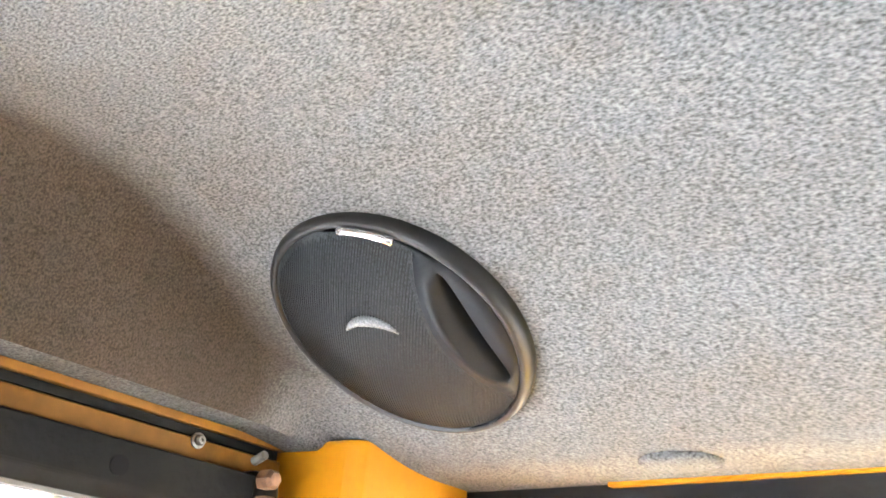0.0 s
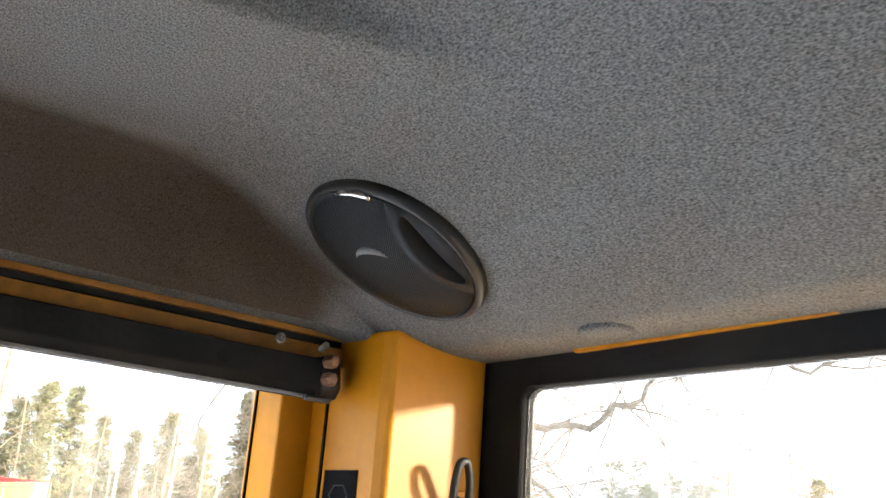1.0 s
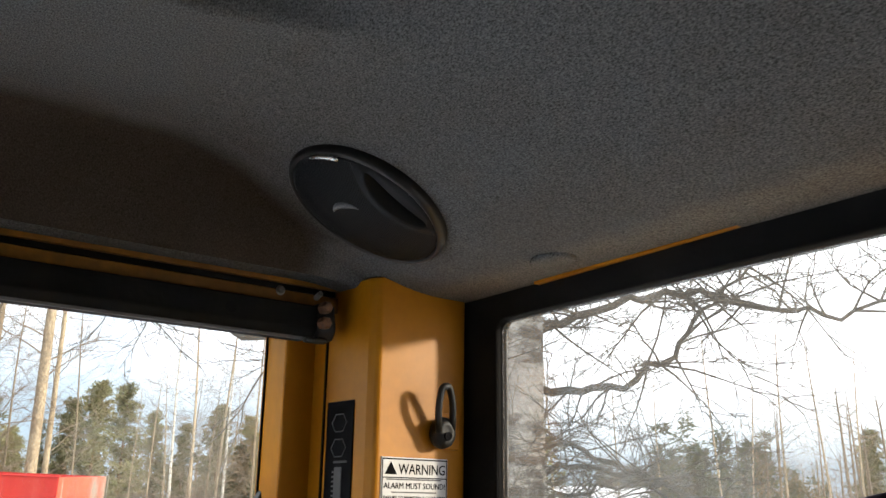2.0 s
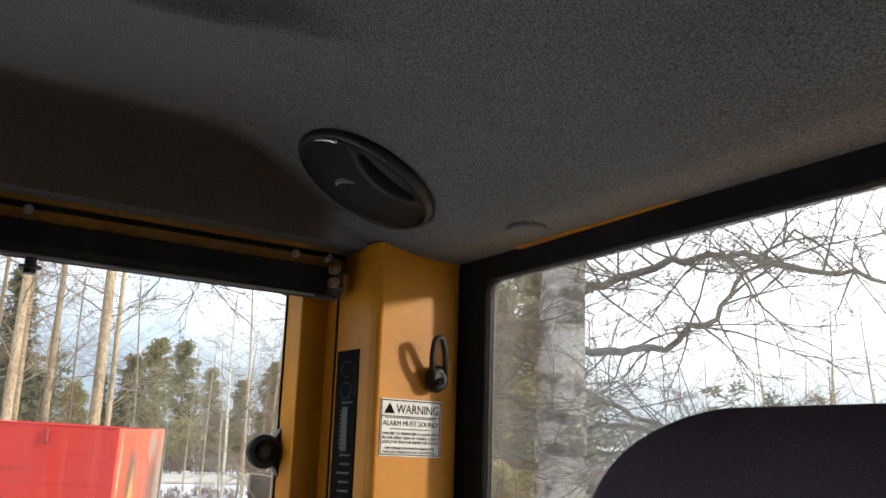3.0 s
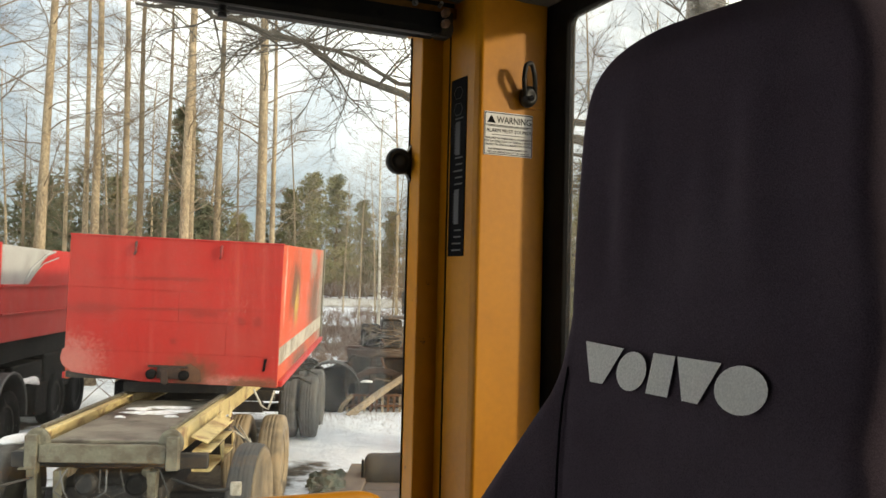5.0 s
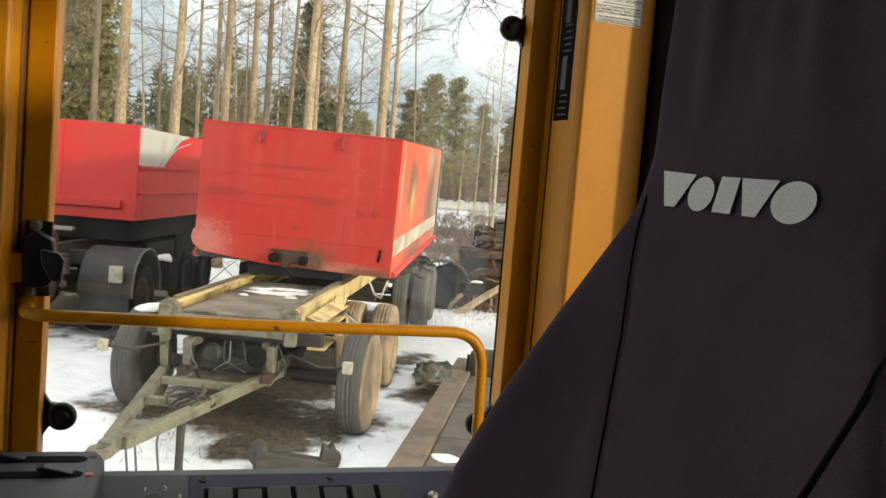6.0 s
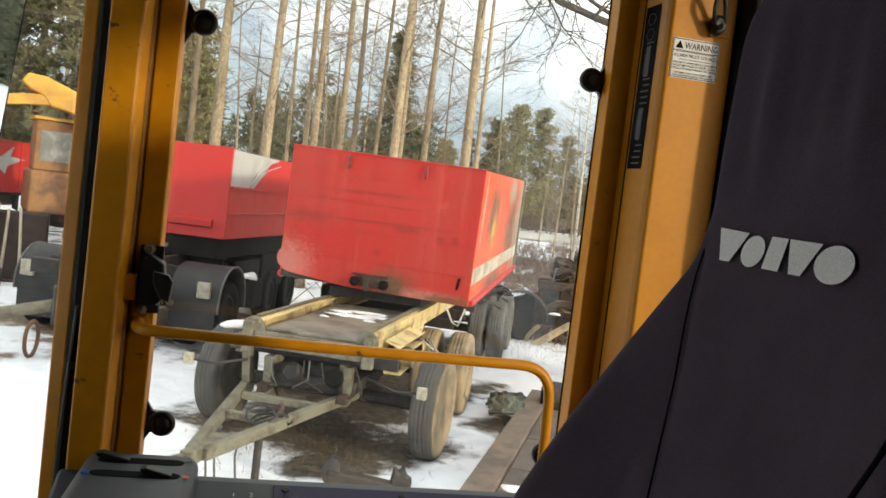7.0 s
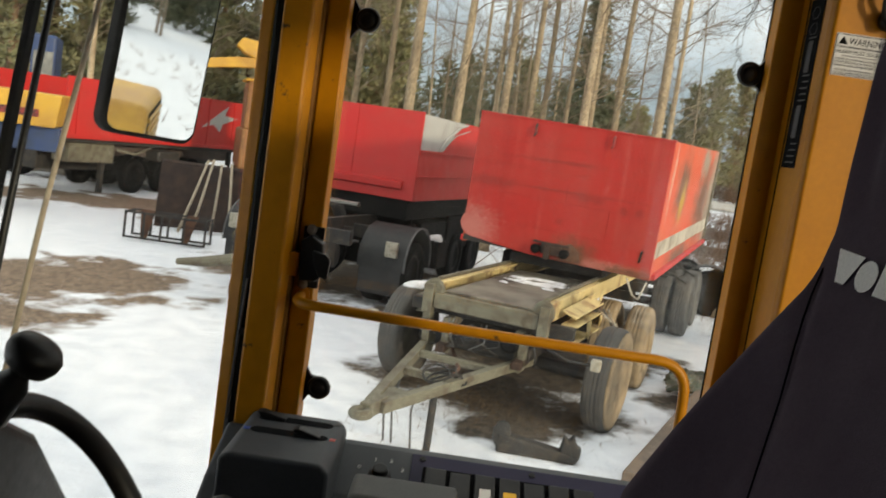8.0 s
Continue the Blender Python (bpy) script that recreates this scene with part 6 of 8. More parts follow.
# hoses, brake parts and odds and ends under the front
hr = random.Random(11)
for k in range(6):
    x = hr.uniform(-0.45, 0.55)
    put("air_hose", tubem([(x, -2.46, RZ1 - 0.32), (x + hr.uniform(-0.1, 0.1), -2.52, RZ1 - 0.5), (x + hr.uniform(-0.25, 0.25), -2.45, RZ1 - 0.62), (x + hr.uniform(-0.3, 0.3), -2.2, RZ1 - 0.7)], 0.009, 6), M_CABLE if k % 2 else M_CHASSIS, tr, TM, smooth=True)
put("brake_chamber", lathem([(0.08, 0), (0.10, 0.03), (0.10, 0.10), (0.07, 0.14)], along((0.30, -2.28, 0.85), (0.30, -2.6, 0.88)), 18), M_RUBBER, tr, TM)
put("brake_chamber", lathem([(0.08, 0), (0.10, 0.03), (0.10, 0.10), (0.07, 0.14)], along((-0.15, -2.28, 0.85), (-0.15, -2.6, 0.88)), 18), M_CHASSIS, tr, TM)
put("air_tank", tubem([(-0.35, -2.0, 0.80), (0.35, -2.0, 0.80)], 0.13, 18), M_CHASSIS, tr, TM, smooth=True)
put("hanging_strap", tubem([(1.02, -0.25, BOXZ0 - 0.02), (1.12, -0.30, BOXZ0 - 0.20), (1.20, -0.32, BOXZ0 - 0.24), (1.27, -0.32, BOXZ0 - 0.02)], 0.012, 8), M_STRIPE, tr, TM, smooth=True)

# A-frame drawbar
DB = TM @ Matrix.Translation((-0.12, 0, 0))
db = put("drawbar", boxm(-0.05, 0.05, -4.74, -4.40, 0.545, 0.665), M_GREENGREY, tr, DB, "grey-green A-frame drawbar", bevel=0.01)
for sx in (-1, 1):
    p0, p1 = Vector((sx * 0.60 - 0.05, -1.80, 0.62)), Vector((sx * 0.05, -4.55, 0.60))
    d = (p1 - p0)
    mm = Matrix.Translation(p0) @ d.to_track_quat("Y", "Z").to_matrix().to_4x4()
    put("drawbar_leg", boxm(-0.042, 0.042, 0, d.length, -0.05, 0.05, m=mm), M_GREENGREY, db, DB, bevel=0.008)
    put("leg_bracket", prismm([(-2.36, 1.0), (-2.24, 1.0), (-2.10, 0.55), (-2.26, 0.55)], "x", sx * 0.52 - 0.06, sx * 0.52 + 0.02), M_GREENGREY, db, DB, bevel=0.006)
for y, w in ((-2.70, 0.375), (-3.44, 0.225)):
    put("cross_tie", boxm(-w - 0.035, w - 0.005, y, y + 0.08, 0.585, 0.655), M_GREENGREY, db, DB, bevel=0.008)
put("gusset_plate", prismm([(-0.04, -4.60), (0.04, -4.60), (0.155, -4.02), (-0.155, -4.02)], "z", 0.612, 0.626), M_GREENGREY, db, DB, "worn gusset plate between the legs", bevel=0.003)
put("steering_rod", tubem([(-0.35, -1.9, 0.56), (0.1, -2.9, 0.62), (0.18, -3.3, 0.63)], 0.018, 8), M_RUST, db, DB, smooth=True)
put("tow_eye", (lambda b: (tube(b, [(0.058 * math.cos(2 * math.pi * k / 24), -4.79 + 0.075 * math.sin(2 * math.pi * k / 24), 0.60) for k in range(25)], 0.042, 10, False), b)[1])(bmesh.new()), M_GREENGREY, db, DB, smooth=True)
put("prop_stand", tubem([(0.20, -3.75, 0.62), (0.20, -3.75, 0.0)], 0.035, 10), M_CHASSIS, db, DB)
for k in range(4):
    c = Vector((0.12 + 0.03 * k, -3.55 + 0.05 * k, 0.70))
    put("hose_coil", tubem([c + Vector((0.13 * math.cos(a) * (1 + 0.06 * k), 0.07 * math.sin(a), 0.07 * math.sin(a + k) - 0.02 * k)) for a in (2 * math.pi * i / 22 for i in range(21))], 0.011, 6), M_CHASSIS, db, DB, "coil of dark hose", smooth=True)
for x in (-0.25, -0.17, 0.02):
    put("hanging_hose", tubem([(x, -3.7, 0.60), (x - 0.03, -3.72, 0.35), (x + 0.02, -3.75, 0.03)], 0.011, 6), M_CABLE, db, DB, smooth=True)

# second red trailer behind, and its grey tarpaulin
T2 = placed(-2.47, 14.15, -0.30)
t2 = thing("red_tipper", "second red tipper body on a black chassis with mudguards", "trailer", (-2.47, 14.15, GROUND))
H2 = 3.48 + G0
b2 = put("tipper_body", boxm(-1.22, 1.22, 0.02, 6.0, 1.78, 1.86), M_CHASSIS, t2, T2)
for i, (a, b) in enumerate(((-1.24, 0.02), (0.025, 1.24))):
    put("sheet", boxm(a, b, -0.02 + 0.004 * i, 0.05, 1.86, H2 + 0.02), M_RED, b2, T2, bevel=0.005)
put("front_lip", prismm([(-0.021, 1.87), (-0.09, 1.89), (-0.10, 2.00), (-0.021, 2.03)], "x", -1.2, 1.02), M_RED, b2, T2, "folded lip below the front wall", bevel=0.006)
put("front_skirt", boxm(-1.19, 1.235, -0.012, 0.04, 1.70, 1.8585), M_RED, b2, T2, bevel=0.004)
for sx in (-1, 1):
    x0, x1 = (1.20, 1.24) if sx > 0 else (-1.24, -1.20)
    put("side_wall", boxm(x0, x1, 0.055, 6.0, 1.70, 2.60), M_RED, b2, T2, bevel=0.004)
    put("side_ledge", boxm(x0 + 0.035 * sx, x1 + 0.035 * sx, 0.06, 6.0, 2.12, 2.15), M_RED, b2, T2, bevel=0.004)
    put("side_ledge", boxm(x0 + 0.035 * sx, x1 + 0.035 * sx, 0.06, 6.0, 2.555, 2.60), M_RED, b2, T2, bevel=0.004)
put("raised_side", prismm([(1.30, 2.601), (6.0, 2.601), (6.0, H2 - 0.02), (2.55, H2 - 0.02), (1.95, 2.98)], "x", 1.20, 1.235), M_RED, b2, T2, bevel=0.004)
put("tarpaulin", prismm([(0.06, 2.601), (1.29, 2.601), (1.94, 2.98), (2.50, H2 - 0.03), (0.06, H2 - 0.01)], "x", 1.205, 1.23), M_GREENTARP, b2, T2, "loose grey tarpaulin corner")
put("tarp_strap", tubem([(1.245, 1.05, 2.60), (1.25, 1.35, 2.85), (1.25, 2.05, 3.10), (1.25, 2.55, H2 - 0.05)], 0.022, 8), M_GREENTARP, b2, T2, smooth=True)
put("tarp_strap", tubem([(1.25, 1.10, 2.62), (1.26, 1.9, 2.95), (1.25, 2.75, H2 - 0.15)], 0.012, 6), M_GREENTARP, b2, T2, smooth=True)
for x in (-0.45, 0.38):
    put("chassis_rail", boxm(x, x + 0.09, -2.1, 6.2, 1.02, 1.34), M_CHASSIS, t2, T2, bevel=0.008)
for y in (-1.9, -0.6, 0.9, 2.4, 4.0):
    put("cross_member", boxm(-1.0, 1.0, y, y + 0.12, 1.0, 1.22), M_CHASSIS, t2, T2, bevel=0.01)
put("hitch_beam", boxm(-1.2, 0.55, -0.75, -0.62, 1.52, 1.58), M_STEEL, t2, T2, "dull steel tie beam", bevel=0.01)
for sx in (-1, 1):
    wheel(t2, T2, sx * 1.49, -0.55, 0.55, 0.32, M_RUBBER, side=sx)
    wheel(t2, T2, sx * 1.00, -0.55, 0.55, 0.32, M_RUBBER, side=sx)
    for y in (3.2, 4.5):
        wheel(t2, T2, sx * 1.05, y, 0.50, 0.30, M_RUBBER, side=sx)
    gx0, gx1 = (0.85, 1.68) if sx > 0 else (-1.68, -0.85)
    rim_o = [(-0.55 + 0.62 * math.cos(radians(a)), 0.70 + 0.62 * math.sin(radians(a))) for a in range(-8, 189, 7)]
    rim_i = [(-0.55 + 0.59 * math.cos(radians(a)), 0.70 + 0.59 * math.sin(radians(a))) for a in range(188, -9, -7)]
    put("mudguard", prismm(rim_o + rim_i, "x", gx0, gx1), M_GUARD, t2, T2, "black plastic mudguard", bevel=0.006)
    put("guard_edge", tubem([(gx1 if sx > 0 else gx0, y, z) for y, z in rim_o], 0.017, 6), M_CABLE, t2, T2, "pale worn edge of the mudguard", smooth=True)
    put("mud_flap", boxm(gx0 + 0.05, gx1 - 0.05, -1.155, -1.14, 0.20, 0.70), M_GUARD, t2, T2, "dusty rubber mud flap", bevel=0.004)
    lamp = put("lamp_box", boxm(sx * 1.45 - 0.115, sx * 1.45 + 0.095, -1.235, -1.165, 0.84, 1.09), M_LAMP, t2, T2, "pale square marker lamp", bevel=0.012)
    put("lamp_lens", boxm(sx * 1.45 - 0.02, sx * 1.45 + 0.10, -1.25, -1.236, 0.93, 1.07), M_STRIPE, lamp, T2, bevel=0.006)
    locker = put("tool_box", boxm(1.20 if sx > 0 else -1.72, 1.72 if sx > 0 else -1.20, 0.35, 0.90, 0.55, 1.04), M_RUBBER, t2, T2, "black steel tool box", bevel=0.02)
    cap = lathem([(1.0, 0.0), (0.93, 0.5), (0.7, 0.85), (0.3, 1.0)], Matrix.Translation((sx * 1.55, 0.50, 1.035)) @ Matrix.Diagonal((0.17, 0.16, 0.10, 1)), 26)
    for v in cap.verts:
        v.co += 0.05 * noise.noise_vector(v.co * 8)
    put("snow_cap", cap, M_GROUND_SNOW, locker, T2, "snow lying on the tool box", smooth=True)
    put("air_line", tubem([(sx * 0.9, -1.32, 1.02), (sx * 0.45, -1.36, 1.00), (sx * 0.25, -1.2, 1.25), (sx * 0.1, -0.9, 1.3)], 0.016, 6), M_CABLE, t2, T2, smooth=True)
put("subframe", boxm(-1.12, 1.14, 0.06, 5.9, 1.345, 1.695), M_RUBBER, t2, T2, bevel=0.01)
put("rear_bulkhead", boxm(-1.10, 1.12, 0.40, 0.46, 0.40, 1.344), M_RUBBER, t2, T2, bevel=0.01)
put("side_locker", boxm(0.72, 1.12, 1.0, 2.5, 0.55, 1.25), M_RUBBER, t2, T2, bevel=0.03)
put("side_locker", boxm(0.60, 1.14, 2.56, 5.85, 0.62, 1.34), M_RUBBER, t2, T2, bevel=0.04)
put("front_crossbar", boxm(-1.2, 0.62, -1.02, -0.94, 1.10, 1.19), M_CHASSIS, t2, T2, bevel=0.012)
put("hydraulic_ram", tubem([(0.0, 0.2, 0.8), (0.0, -0.4, 1.5)], 0.11, 14), M_CHASSIS, t2, T2, smooth=True)
put("spare_carrier", lathem([(0.48, 0.0), (0.50, 0.10), (0.44, 0.22), (0.2, 0.2)], along((0.05, -0.9, 0.78), (0.05, -1.4, 0.78)), 26), M_RUBBER, t2, T2, smooth=True)
put("tank", tubem([(-0.3, -1.5, 0.75), (0.6, -1.5, 0.75)], 0.2, 20), M_CHASSIS, t2, T2, smooth=True)
put("battery_box", boxm(-0.55, 0.10, -1.2, -0.8, 0.5, 1.0), M_CHASSIS, t2, T2, bevel=0.02)

# lone drawbar with a ring, on the snow beside the second trailer
fd = thing("loose_drawbar", "loose grey drawbar with an iron ring lying on snow", "drawbar", (-3.6, 11.3, GROUND))
FM = placed(0, 0, 0)
put("bar", tubem([(-4.60, 11.75, 0.42), (-4.15, 11.60, 0.50), (-3.3, 11.45, 0.72), (-2.7, 11.5, 0.85)], [0.05, 0.08, 0.09, 0.09], 10), M_GREENGREY, fd, FM)
put("hinge_block", boxm(-3.35, -3.05, 11.3, 11.6, 0.45, 1.00), M_CHASSIS, fd, FM, bevel=0.03)
put("ring", (lambda b: (tube(b, [(-3.55 + 0.03 * math.sin(a), 11.25 + 0.22 * math.sin(a), 0.26 + 0.24 * math.cos(a)) for a in (2 * math.pi * k / 28 for k in range(29))], 0.028, 8, False), b)[1])(bmesh.new()), M_RUST, fd, FM, smooth=True)
put("support_leg", tubem([(-3.2, 11.45, 0.5), (-3.2, 11.45, 0.0)], 0.05, 10), M_CHASSIS, fd, FM)
put("far_leg", tubem([(-2.75, 11.5, 0.85), (-2.65, 11.7, 0.0)], 0.05, 10), M_CHASSIS, fd, FM)
put("lamp_block", boxm(-2.72, -2.58, 11.3, 11.42, 0.95, 1.15), M_LAMP, fd, FM, bevel=0.02)

# ---- trees ----
EYE0 = Vector((-0.55, -1.1, 0))


def spot(az, dist):
    """A place on the ground at an azimuth (degrees, from y towards x) and a distance from the cab."""
    x, y = EYE0.x + dist * math.sin(radians(az)), EYE0.y + dist * math.cos(radians(az))
    return Vector((x, y, ground_height(x, y) - 0.05))


def bent(p, d, length, steps, rng, wob, lift):
    """A wandering line of points from p along d."""
    pts, d = [p.copy()], d.normalized()
    for _ in range(steps):
        d = (d + Vector((rng.uniform(-wob, wob), rng.uniform(-wob, wob), rng.uniform(-wob, wob) + lift))).normalized()
        pts.append(pts[-1] + d * (length / steps))
    return pts


def twigs(bm, p, d, length, r, rng, depth, droop):
    """A branch with side branches, as thin tapering tubes of three sides."""
    if depth == 0:
        tube(bm, bent(p, d, length, 2, rng, 0.3, droop), [r, r * 0.65, r * 0.3], 3, False)
        return
    pts = bent(p, d, length, 4, rng, 0.22, droop)
    tube(bm, pts, [r, r * 0.8, r * 0.6, r * 0.42, r * 0.25], 3 if depth < 2 else 5, False)
    for k in range(5 if depth == 1 else 6):
        t = rng.uniform(0.25, 1.0)
        i = min(3, int(t * 4))
        q = pts[i].lerp(pts[i + 1], t * 4 - i)
        side = Vector((rng.uniform(-1, 1), rng.uniform(-1, 1), rng.uniform(-0.35, 0.6)))
        twigs(bm, q, (pts[i + 1] - pts[i]).normalized() * 0.8 + side * 0.9, length * rng.uniform(0.35, 0.6), r * 0.5, rng, depth - 1, droop * 1.3)


def trunk_mesh(bm, height, r, rng, lean_x=0.0, sides=10):
    n = 14
    pts, rad = [], []
    for k in range(n + 1):
        t = k / n
        pts.append(Vector((lean_x * t * height + 0.10 * math.sin(2.1 * t * 3 + lean_x * 50) * t, 0.12 * math.sin(1.3 + 5 * t) * t, t * height)))
        rad.append(r * (1.28 if k == 0 else 1.0) * (1 - 0.75 * t))
    tube(bm, pts, rad, sides)
    return pts


def as_tree(name, label, parts, category="tree", group=""):
    """A tree at the origin: an Empty with its trunk and crown meshes."""
    e = thing(name, label, category, (0, 0, 0), group)
    for pname, bm, mat in parts:
        part(pname, bm, mat, e, smooth=True)
    return e


def birch(seed, height, r, lean_x, low, count, bark=None, words="tall bare birch with a pale straw-coloured trunk"):
    rng = random.Random(seed)
    tb, cb = bmesh.new(), bmesh.new()
    pts = trunk_mesh(tb, height, r, rng, lean_x)
    for k in range(count):
        t = low + (0.97 - low) * (k + rng.random()) / count
        i = min(13, int(t * 14))
        p = pts[i].lerp(pts[i + 1], t * 14 - i)
        a = rng.uniform(0, 2 * math.pi)
        ln = (1.0 + 2.0 * math.sin(math.pi * min(1, (t - low) / (1 - low) + 0.12))) * rng.uniform(0.6, 1.1)
        twigs(cb, p, Vector((math.cos(a), math.sin(a), rng.uniform(0.25, 0.8))), ln, max(0.008, r * 0.17 * (1.2 - t)), rng, 2, -0.03)
    return as_tree("birch", words, (("trunk", tb, bark or M_BIRCH), ("crown", cb, M_TWIG)), group="bare birches behind the trailers")


def needle_clump(bm, c, size, rng, count, up=0.2):
    """A tuft of narrow needle blades pointing outwards."""
    for _ in range(count):
        d = Vector((rng.gauss(0, 1), rng.gauss(0, 1), rng.gauss(up, 0.6))).normalized()
        s = d.orthogonal().normalized() * size * 0.12
        q = c + d * size * rng.uniform(0.1, 0.4)
        bm.faces.new((bm.verts.new(q - s), bm.verts.new(q + s), bm.verts.new(c + d * size * rng.uniform(0.7, 1.15))))


def pine(seed, height, r, low, width, clumps):
    rng = random.Random(seed)
    tb, cb, nb = bmesh.new(), bmesh.new(), bmesh.new()
    pts = trunk_mesh(tb, height, r, rng, rng.uniform(-0.01, 0.01))
    for k in range(clumps):
        t = low + (0.99 - low) * (k + rng.random()) / clumps
        i = min(13, int(t * 14))
        p = pts[i].lerp(pts[i + 1], t * 14 - i)
        a = rng.uniform(0, 2 * math.pi)
        ln = width * (1.05 - (t - low) / (1 - low)) ** 0.7 * rng.uniform(0.45, 1.0)
        line = bent(p, Vector((math.cos(a), math.sin(a), rng.uniform(0.0, 0.5))), ln, 4, rng, 0.15, 0.05)
        tube(cb, line, [0.035, 0.03, 0.022, 0.015, 0.008], 4, False)
        for m in range(11):
            q = line[rng.randint(1, 4)] + Vector((rng.gauss(0, 0.22), rng.gauss(0, 0.22), rng.gauss(0.05, 0.14)))
            needle_clump(nb, q, rng.uniform(0.24, 0.46), rng, 15)
    return as_tree("pine", "green pine with reddish bark and tufted needles", (("trunk", tb, M_PINEBARK), ("branches", cb, M_PINEBARK), ("crown", nb, M_NEEDLE)), group="conifers among the birches")


def spruce(seed, height, width):
    rng = random.Random(seed)
    tb, nb = bmesh.new(), bmesh.new()
    trunk_mesh(tb, height, height * 0.013, rng)
    rows_n = int(height * 3.0)
    for k in range(rows_n):
        t = 0.06 + 0.93 * k / rows_n
        ln0 = width * (1 - t) ** 0.8 + 0.12
        for _ in range(8):
            a, ln = rng.uniform(0, 2 * math.pi), ln0 * rng.uniform(0.6, 1.1)
            for s in range(5):
                f = (s + 0.6) / 5
                c = Vector((math.cos(a) * ln * f, math.sin(a) * ln * f, t * height - 0.32 * ln * f * f + rng.gauss(0, 0.05)))
                needle_clump(nb, c, rng.uniform(0.20, 0.36), rng, 12, -0.3)
    return as_tree("spruce", "dark green spruce with drooping tiers of branches", (("trunk", tb, M_PINEBARK), ("crown", nb, M_SPRUCE)), group="conifers among the birches")


def stand(kinds, places, seed):
    """Set copies of the given trees at (azimuth, distance, size, which); the first of each kind is the tree itself."""
    rng = random.Random(seed)
    used = set()
    for az, dist, size, which in places:
        m = Matrix.Translation(spot(az, dist)) @ Matrix.Rotation(rng.uniform(0, 6.28), 4, "Z")
        if which in used:
            ob = copy_thing(kinds[which], m)
        else:
            used.add(which)
            ob = kinds[which]
            ob.matrix_basis = m
        ob.scale = (size, size, size)


birches = [birch(21, 17, 0.135, 0.010, 0.22, 34), birch(22, 19, 0.14, -0.012, 0.26, 34), birch(23, 16, 0.118, 0.018, 0.18, 36), birch(24, 18, 0.128, -0.022, 0.22, 34), birch(25, 13, 0.080, 0.045, 0.12, 46), birch(26, 11, 0.095, 0.012, 0.16, 62, M_WHITEBARK, "slender bare birch with a white trunk")]
stand(birches, [
    (-3.9, 22, 1.10, 1), (-2.3, 30, 0.70, 4), (-0.85, 22, 1.0, 3), (0.7, 28, 0.72, 2), (1.8, 25, 0.85, 2), (2.3, 24, 0.9, 1), (4.1, 24, 0.9, 3),
    (4.7, 26, 0.85, 0), (6.3, 27, 0.8, 2), (7.5, 21.5, 1.0, 3), (7.9, 25, 0.85, 1), (9.6, 24, 0.85, 0), (12.2, 22, 1.05, 1), (13.1, 24, 0.8, 2),
    (-5.4, 26, 0.9, 0), (-7.6, 27, 1.0, 2), (-9.8, 30, 1.0, 3), (-12.0, 33, 0.9, 0), (-17, 34, 1.0, 2), (-23.5, 36, 1.0, 0),
    (19.9, 40, 0.95, 5), (23.0, 44, 0.95, 5), (24.6, 34, 0.8, 4), (27.5, 36, 0.9, 4), (21.2, 27, 0.75, 4), (22.4, 31, 0.8, 4), (25.4, 28, 0.75, 4),
    (3.2, 38, 0.8, 4), (5.6, 36, 0.8, 4), (-1.2, 36, 0.8, 4), (10.8, 36, 0.8, 4), (8.8, 40, 0.9, 4), (14.6, 36, 0.8, 4),
    (18.6, 58, 0.80, 4), (19.7, 66, 0.90, 4), (20.8, 60, 0.85, 4), (22.0, 70, 0.90, 4), (23.4, 62, 0.80, 4), (17.6, 72, 0.85, 4),
    (33.5, 26, 0.9, 4), (36.5, 24, 0.8, 4), (53.5, 26, 0.6, 4), (57.0, 30, 0.65, 4), (59.5, 24, 0.55, 4), (66, 30, 0.7, 4), (72, 28, 0.6, 4),
    (43.6, 40, 0.8, 4), (47.5, 46, 0.8, 4), (50.0, 44, 0.7, 4), (55.2, 48, 0.75, 4), (61.2, 46, 0.8, 4), (64.0, 50, 0.8, 4), (69.5, 44, 0.7, 4),
], 3)
pines = [pine(41, 9.0, 0.13, 0.10, 2.9, 72), pine(42, 15.0, 0.17, 0.45, 1.9, 46), pine(43, 6.5, 0.10, 0.05, 1.7, 52)]
spruces = [spruce(51, 9.5, 2.1), spruce(52, 7.0, 1.7)]
stand(pines, [
    (15.4, 104, 1.60, 0), (17.0, 112, 1.68, 0), (14.0, 116, 1.5, 0), (18.8, 124, 1.45, 0), (20.6, 118, 1.25, 0), (22.6, 126, 1.6, 0), (24.6, 120, 1.9, 2),
    (-5.6, 34, 0.95, 0), (-6.6, 38, 1.05, 1), (-8.4, 36, 1.1, 0), (-10.4, 40, 1.15, 1), (-12.4, 38, 1.2, 0), (-14.2, 42, 1.3, 1), (-16.0, 40, 1.4, 0), (-17.8, 43, 1.2, 1), (-19.4, 40, 1.5, 0), (-21.4, 44, 1.3, 1), (-23.4, 42, 1.5, 0), (-25.6, 45, 1.3, 1), (-27.8, 42, 1.5, 0), (-30.2, 46, 1.4, 0),
    (37.0, 24, 0.85, 0), (39.2, 30, 1.05, 0), (40.6, 38, 1.0, 0), (34.0, 30, 0.8, 0), (3.5, 60, 1.0, 0), (-1.0, 58, 0.9, 2), (11.0, 56, 1.0, 2), (41.4, 55, 0.9, 2), (50.5, 70, 0.9, 2), (56, 75, 0.9, 2), (62, 72, 0.9, 0),
], 7)
